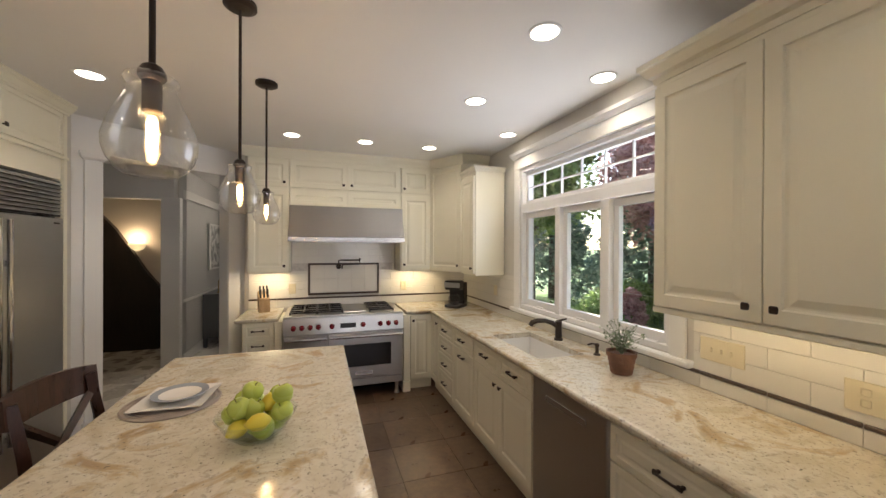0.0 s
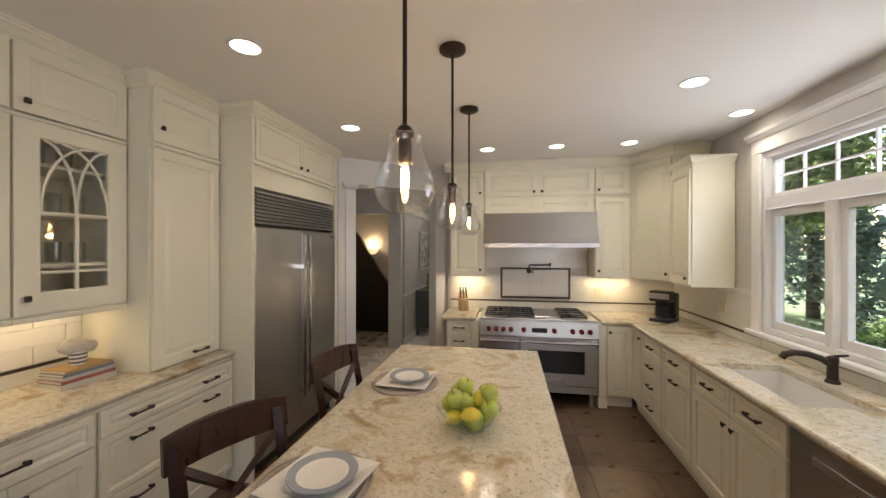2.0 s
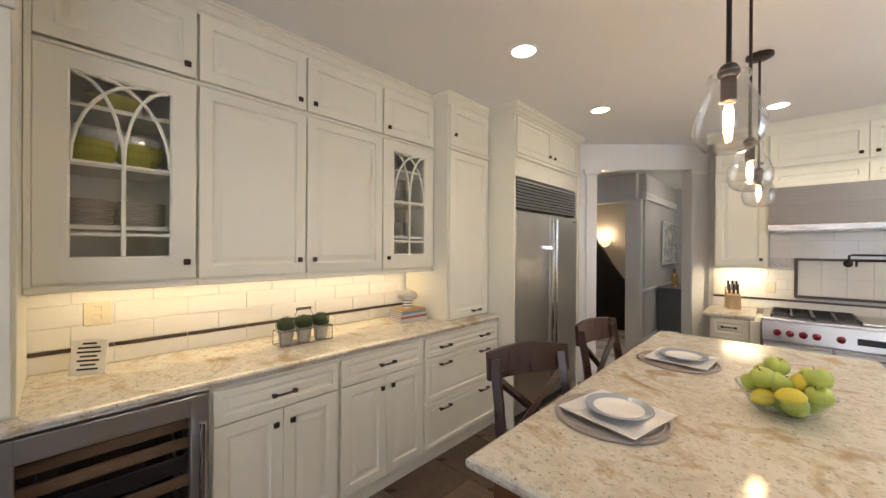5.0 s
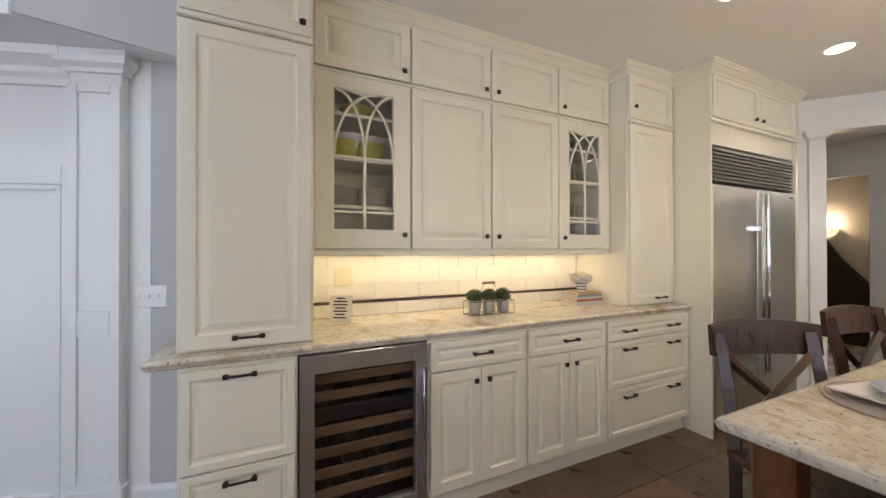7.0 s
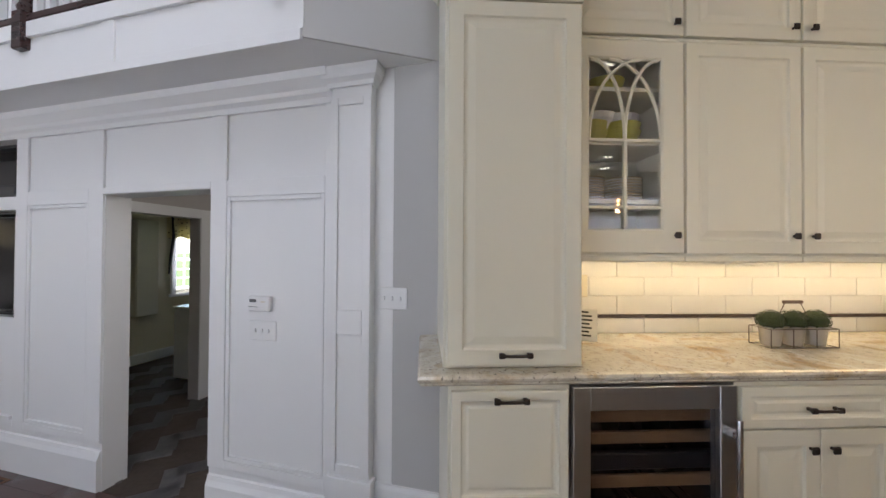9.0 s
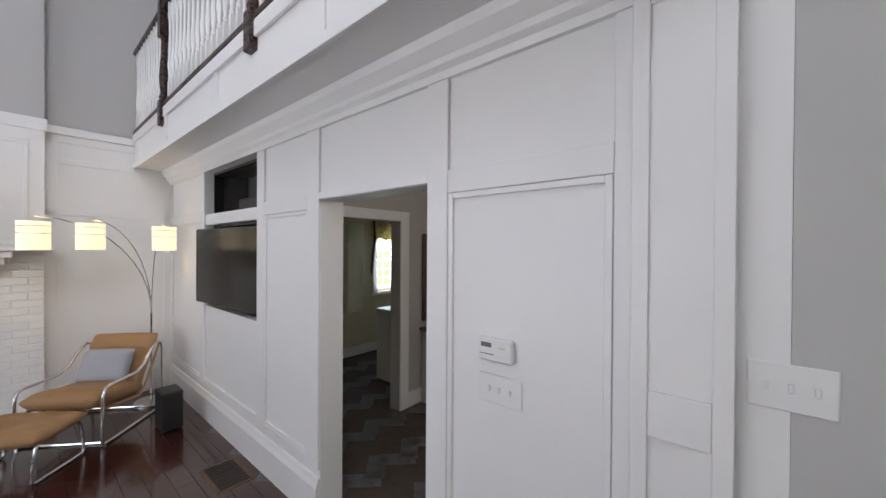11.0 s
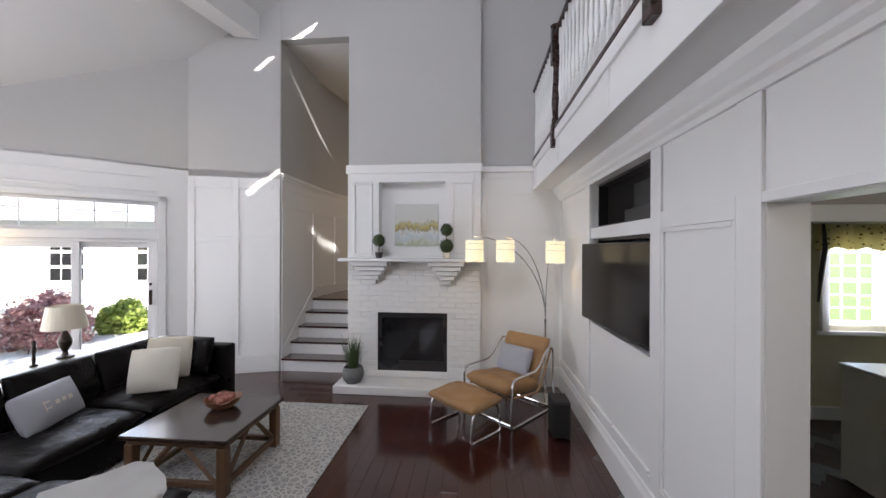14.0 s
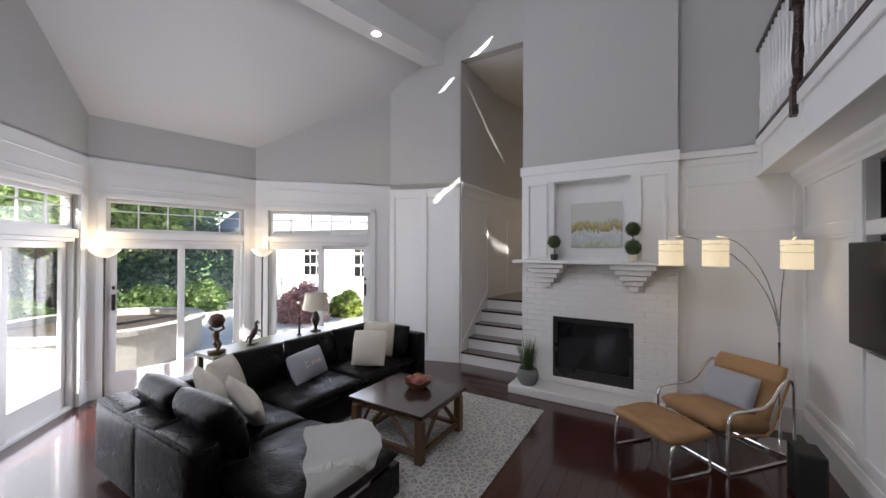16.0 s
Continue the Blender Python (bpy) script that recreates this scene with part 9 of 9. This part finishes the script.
# buffet: plant trio, card, books, vase
WIRE = paint("rusty_wire", (0.16, 0.13, 0.11), 0.5, 20, 0.1, 0.3, 0.6)
TIN = steel("dull_tin", 0.45, (0.52, 0.51, 0.49), (6, 6, 6))
ob = thing("wire_basket", pose(-1.93, 0.98, 0.951), "wire basket with a wooden handle", "basket")
bm = bmesh.new()
for z in (0.003, 0.085):
    tube(bm, [(-0.055, -0.16, z), (0.055, -0.16, z), (0.055, 0.16, z), (-0.055, 0.16, z)], 0.0022, 5, True)
for x in (-0.055, 0.055):
    for y in (-0.16, -0.055, 0.055, 0.16):
        tube(bm, [(x, y, 0.003), (x, y, 0.085)], 0.002, 5)
tube(bm, [(0, -0.10, 0.085), (0, -0.035, 0.20)], 0.002, 5)
tube(bm, [(0, 0.10, 0.085), (0, 0.035, 0.20)], 0.002, 5)
tube(bm, [(-0.055, -0.10, 0.085), (0.055, -0.10, 0.085)], 0.002, 5)
tube(bm, [(-0.055, 0.10, 0.085), (0.055, 0.10, 0.085)], 0.002, 5)
part("wire_frame", bm, WIRE, ob)
part("handle", tubed([(0, -0.045, 0.20), (0, 0.045, 0.20)], 0.008, 8), WORN, ob)
for y in (-0.108, 0.0, 0.108):
    p = thing("potted_boxwood", pose(-1.93, 0.98 + y, 0.956), "little green boxwood in a tin cup", "plant", "little plants in the basket")
    part("cup", turned([(0.034, 0), (0.036, 0.003), (0.046, 0.085), (0.049, 0.087), (0.044, 0.087), (0.04, 0.075)], 20), TIN, p)
    bm = turned([(0.02, 0.075), (0.045, 0.095), (0.045, 0.125), (0.015, 0.15)], 10)
    leaf_ball(bm, (0, 0, 0.112), 0.054, 300, 0.008, 0.85)
    part("foliage", bm, LEAF, p)
ob = thing("message_card", pose(-2.06, 0.05, 0.951, -10, 0, 62), "small white card with dark lettering propped up", "card")
part("card", boxed(-0.065, -0.004, 0.0, 0.065, 0.004, 0.15, 0.001), WHITEC, ob)
bm = bmesh.new()
for k, w in enumerate((0.05, 0.08, 0.085, 0.06, 0.08, 0.055, 0.075)):
    z = 0.135 - k * 0.0185
    box(bm, -w / 2, -0.0052, z - 0.004, w / 2, -0.0042, z + 0.004)
part("lettering", bm, SOOT, ob)
for k, (c, w, d, h) in enumerate((((0.62, 0.60, 0.55), 0.26, 0.19, 0.028), ((0.36, 0.10, 0.08), 0.25, 0.18, 0.018), ((0.50, 0.52, 0.50), 0.24, 0.18, 0.016), ((0.16, 0.22, 0.30), 0.24, 0.17, 0.016), ((0.46, 0.30, 0.12), 0.23, 0.17, 0.014))):
    z = 0.951 + sum((0.028, 0.018, 0.016, 0.016, 0.014)[:k]) + 0.0004 * k
    ob = thing("book", pose(-1.99, 1.86, z, 0, 0, 90 + (k * 37 % 9) - 4), "worn hardback book in a small stack", "book", "books on the buffet")
    cov = paint("book_cloth", c, 0.6, 60, 0.1, 0.15)
    bm = bmesh.new()
    box(bm, -w / 2, -d / 2, 0, w / 2, d / 2, 0.002)
    box(bm, -w / 2, -d / 2, h - 0.002, w / 2, d / 2, h)
    box(bm, -w / 2, -d / 2, 0.002, w / 2, -d / 2 + 0.003, h - 0.002)
    part("cover", bm, cov, ob)
    part("pages", boxed(-w / 2 + 0.004, -d / 2 + 0.003, 0.0021, w / 2 - 0.004, d / 2 - 0.005, h - 0.0021), IVORY, ob)
ob = thing("vase", pose(-1.99, 1.86, 1.0455), "striped white cup holding white paper flowers", "vase")
part("cup", turned([(0.03, 0), (0.034, 0.004), (0.04, 0.075), (0.037, 0.075), (0.032, 0.01)], 20), WHITEC, ob)
for z in (0.018, 0.040, 0.062):
    part("stripe", turned([(0.0355 + z * 0.075, z - 0.005), (0.0362 + z * 0.075, z + 0.005)], 20, (0, 0, 0), False), SLATEBLUE, ob, "blue stripe")
bm = bmesh.new()
for c, r in (((0, 0, 0.105), 0.045), ((0.035, 0.03, 0.098), 0.032), ((-0.035, -0.03, 0.10), 0.034), ((0.0, -0.04, 0.10), 0.03)):
    leaf_ball(bm, c, r, 160, 0.012)
    leaf_ball(bm, c, r * 0.7, 80, 0.012)
part("bouquet", bm, IVORY, ob, "white paper flowers")
# china behind the gothic doors
YELLOWC = paint("yellow_china", (0.52, 0.50, 0.10), 0.25, 10, 0.0, 0.08)
GOLDC = paint("gold_rimmed_china", (0.60, 0.50, 0.30), 0.25, 10, 0.0, 0.1)
BOWLP = [(0.035, 0), (0.05, 0.004), (0.085, 0.05), (0.095, 0.075), (0.091, 0.075), (0.08, 0.05), (0.045, 0.012)]
bowl1 = thing("china_bowl", pose(-2.04, 0.06, 1.870), "yellow pottery bowl behind the glazed door", "bowl", "china in the glazed cabinets")
part("body", turned(BOWLP, 24), YELLOWC, bowl1)
for y, z in ((0.22, 1.870), (0.06, 1.905), (0.22, 1.905), (0.14, 2.110)):
    copy_thing(bowl1, pose(-2.04, y, z))
bw = thing("china_bowl", pose(-2.04, 0.10, 1.945), "white china bowl behind the glazed door", "bowl", "china in the glazed cabinets")
part("body", turned(BOWLP, 24), WHITEC, bw)
copy_thing(bw, pose(-2.04, 0.21, 1.94))
pl = thing("china_plate", pose(-2.04, 0.05, 1.610), "gold-rimmed china plate in a stack", "plate", "china in the glazed cabinets")
part("body", turned([(0.05, 0), (0.06, 0.002), (0.085, 0.010), (0.083, 0.012), (0.055, 0.005)], 24), WHITEC, pl)
part("rim", turned([(0.080, 0.0105), (0.087, 0.0125), (0.0865, 0.0085)], 24, (0, 0, 0), False), GOLDC, pl, "gold rim")
for y in (0.05, 0.235):
    for k in range(9):
        if y == 0.05 and k == 0:
            continue
        copy_thing(pl, pose(-2.04, y, 1.610 + 0.0125 * k))
gl = thing("drinking_glass", pose(-2.02, 1.66, 1.870), "clear drinking glass behind the glazed door", "glass", "china in the glazed cabinets")
part("tumbler", turned([(0.025, 0), (0.03, 0.004), (0.035, 0.11), (0.033, 0.11), (0.027, 0.008)], 18), CLEARB, gl)
for y, z in ((1.77, 1.870), (1.88, 1.870), (1.66, 1.610), (1.77, 1.610), (1.88, 1.610), (1.70, 2.11), (1.82, 2.11)):
    copy_thing(gl, pose(-2.02, y, z))
# puck lights under the buffet uppers
for y in (0.02, 0.28, 0.36, 1.15, 1.25, 1.72):
    ob = thing("puck_light", pose(-1.99, y, 1.3515), "small round lit lamp under the upper cabinets", "cabinet light", "lamps under the buffet uppers")
    part("ring", turned([(0.024, 0), (0.026, -0.008), (0.018, -0.010)], 16), TRIM, ob)
    part("lens", turned([(0.016, -0.0102), (0.014, -0.013)], 14), PUCK, ob)
# outlets on the tiled walls
switch_plate(facing(KX0 + 0.013, 0.09, 90, 1.20), 1, "ivory outlet on the tiled buffet wall", IVPLATE, True, 0.10)
switch_plate(facing(KX1 - 0.013, 1.52, -90, 1.13), 3, "ivory triple switch plate under the upper cabinet", IVPLATE, False, 0.21)
switch_plate(facing(KX1 - 0.013, 1.02, -90, 1.10), 1, "ivory outlet under the upper cabinet", IVPLATE, True, 0.12)
switch_plate(facing(KX1 - 0.013, 3.95, -90, 1.16), 1, "ivory outlet beside the coffee maker", IVPLATE, True, 0.08)
switch_plate(facing(0.09, KY1 - 0.013, 0, 1.14), 1, "ivory outlet beside the tile panel", IVPLATE, True, 0.08)
switch_plate(facing(1.44, KY1 - 0.013, 0, 1.14), 1, "ivory outlet beside the range", IVPLATE, True, 0.08)
# ---- Pieces of walls and floors ----
def piece_mesh(name, w, d, h, bev=0.0):
    bm = boxed(0, 0, 0, w, d, h, bev)
    bmesh.ops.recalc_face_normals(bm, faces=bm.faces)
    me = bpy.data.meshes.new(name)
    bm.to_mesh(me)
    bm.free()
    return me


MESHES = {}


def piece(name, w, d, h, bev, material, parent, m):
    key = (name, round(w, 3), round(d, 3), round(h, 3), material.name)
    if key not in MESHES:
        MESHES[key] = piece_mesh(name, w, d, h, bev)
        MESHES[key].materials.append(material)
    ob = new(name, MESHES[key])
    ob.parent = parent
    ob.matrix_basis = m
    return ob


# wall tiles: local x along the wall, y out of the wall is negative
def tiled_wall(name, m, length, z0, strip_z, z1, label, holes=()):
    bm = bmesh.new()
    wall_holes(bm, length, z0, z1, -0.0055, [(h[0], max(h[1], z0 + 0.01), h[2], min(h[3], z1 - 0.0005)) for h in holes])
    bmesh.ops.translate(bm, verts=bm.verts[:], vec=(0, -0.0005, 0))
    bed = setting(name, bm, PALE_GROUT, m, label, "wall tiles")
    TW, TH, J = 0.30, 0.098, 0.002
    rows_ = []
    z = strip_z
    while z > z0 + 0.004:
        a = max(z0, z - TH)
        rows_.append((a, z))
        z -= TH
    z = strip_z + 0.02
    while z < z1 - 0.004:
        rows_.append((z, min(z1, z + TH)))
        z += TH
    for k, (a, b_) in enumerate(rows_):
        x = -0.15 if k % 2 else 0.0
        while x < length - 0.01:
            x0, x1 = max(0, x), min(length, x + TW)
            cuts = [(x0, x1)]
            for h in holes:
                if a < h[3] - 0.01 and b_ > h[1] + 0.01:
                    cuts = [q for c in cuts for q in ((c[0], min(c[1], h[0])), (max(c[0], h[2]), c[1])) if q[1] - q[0] > 0.01]
            for q0, q1 in cuts:
                if q1 - q0 > 0.012:
                    piece("tile", q1 - q0 - J, 0.006, b_ - a - J, 0.0015, WHITE_TILE, bed, pose(q0 + J / 2, -0.0122, a + J / 2))
            x += TW
    x = 0.0
    while x < length - 0.005:
        w = min(0.30, length - x)
        free = not any(h[0] < x + w / 2 < h[2] and h[1] < strip_z < h[3] for h in holes)
        if free:
            piece("strip_tile", w - 0.003, 0.010, 0.018, 0.003, BROWN_TILE, bed, pose(x + 0.0015, -0.0162, strip_z + 0.001))
        x += 0.30
    return bed


tiled_wall("tiles_buffet", facing(KX0, -0.15, 90), 2.18, 0.951, 1.030, 1.350, "white wall tiles with a dark strip behind the buffet")
tiled_wall("tiles_range", facing(-0.38, KY1, 0), 2.67, 0.916, 1.010, 1.352, "white wall tiles with a dark strip behind the range", [(FX0 + 0.38, FZa, FX1 + 0.38, 2.0)])
bed = setting("tiles_over_range", boxed(0.0, -0.006, 1.353, 1.24, -0.0005, 1.70), PALE_TILE, facing(0.083, KY1, 0), "white wall tiles above the range", "wall tiles")
for k in range(4):
    for j in range(6):
        x0, x1 = max(0, -0.15 * (k % 2) + 0.3 * j), min(1.24, -0.15 * (k % 2) + 0.3 * j + 0.3)
        if x1 - x0 > 0.02 and not (k == 0 and x1 > FX0 - 0.083 and x0 < FX1 - 0.083):
            piece("tile", x1 - x0 - 0.003, 0.006, 0.085, 0.0015, WHITE_TILE, bed, pose(x0, -0.0122, 1.354 + 0.0875 * k))
MARBLE = paint("cream_marble", (0.78, 0.76, 0.70), 0.35, 8, 0.02, 0.06)
for k in range(2):
    for j in range(5):
        piece("marble_tile", 0.160, 0.006, 0.168, 0.0015, MARBLE, bed, pose(FX0 - 0.083 + 0.014 + j * 0.162, -0.0122, FZa + 0.012 + k * 0.170))
tiled_wall("tiles_window_wall", facing(KX1, KY1 - 0.02, -90), 4.85, 0.916, 0.985, 1.350, "white wall tiles with a dark strip along the worktop", [(A - 0.12, 1.0, B + 0.12, 2.0)])

# kitchen floor tiles
bed = bpy.data.objects["kitchen_floor"]
T = 0.457
for i in range(-6, 6):
    for j in range(-3, 12):
        x0, y0 = i * T + 0.05, j * T
        if x0 + T < -2.25 or x0 > 2.3 or y0 < KY0 - 0.2 or y0 > 5.2:
            continue
        if y0 + T > 5.0 and x0 + T > -0.35:
            continue
        piece("floor_tile", T - 0.004, T - 0.004, 0.008, 0.0015, STONE, bed, pose(x0, y0, -0.008 + 0.0006 * ((i * 7 + j * 3) % 3)))
# pale tiles in the hall
for i in range(-9, 4):
    for j in range(0, 7):
        x0, y0 = i * 0.5, 5.03 + j * 0.5
        piece("hall_tile", 0.497, 0.497, 0.008, 0.0015, PALE_TILE, bed, pose(x0, y0, -0.007))
for i in range(-5, -1):
    piece("hall_tile", 0.497, 0.497, 0.008, 0.0015, PALE_TILE, bed, pose(i * 0.5, 4.532, -0.007))

# sitting room floor planks, running along the wall with the television
bed = bpy.data.objects["living_subfloor"]
PW = 0.125
near, rest = 0, bmesh.new()
k = 0
u = -1.89
while u < 5.2:
    v = -9.3 - 0.37 * (k % 5)
    while v < 0.6:
        ln = (1.25, 1.6, 0.95)[(k + int(v * 3)) % 3]
        if -7.6 < v + ln and v < -1.4:
            c = (u + PW / 2, v + ln / 2)
            if u < 1.7 and v > -7.2 and near < 290:
                near += 1
                piece("plank", PW - 0.0012, ln - 0.0012, 0.012, 0.0012, CHERRY, bed, pose(u, v, LOW - 0.0125 + 0.0003 * (k % 3)))
            else:
                box(rest, u, v, LOW - 0.0122, u + PW - 0.0012, v + ln - 0.0012, LOW - 0.0004)
        v += ln
    u += PW
    k += 1
ob = part("far_planks", rest, CHERRY, bed)
tagged(ob, "", "", "", "stuff")

# slate planks in the passage
bed = bpy.data.objects["passage_floor"]
for i in range(-3, 12):
    for j in range(0, 20):
        c = Vector((-5.3 + i * 0.36 + (j % 2) * 0.18, -6.3 + j * 0.26))
        if not (-5.2 < c.x < -2.0 and -6.3 < c.y < -1.3):
            continue
        piece("slate_plank", 0.30, 0.146, 0.008, 0.0015, HALL_TILE, bed, pose(c.x, c.y, LOW - 0.008, 0, 0, 45 if j % 2 else -45) @ pose(0, -0.07, 0))

# painted bricks of the chimney
bed = bpy.data.objects["chimney_core"]
BWD, BH = 0.215, 0.072
row = 0
z = LOW + 0.108
while z + BH <= 1.402:
    x = -0.1075 * (row % 2)
    while x < CL - CR - 0.01:
        x0, x1 = max(0, x), min(CL - CR, x + BWD)
        parts_ = [(x0, x1)]
        if z < FZ1 - 0.01 and z + BH > FZ0 + 0.01:
            parts_ = [(x0, min(x1, FB0 - CR)), (max(x0, FB1 - CR), x1)]
        for a, b_ in parts_:
            if b_ - a > 0.02:
                piece("brick", b_ - a - 0.006, 0.018, BH - 0.007, 0.004, BRICKW, bed, pose(a + 0.003, -0.011, z + 0.003 + 0.001 * ((row * 5 + int(x * 10)) % 3)))
        x += BWD
    z += BH
    row += 1
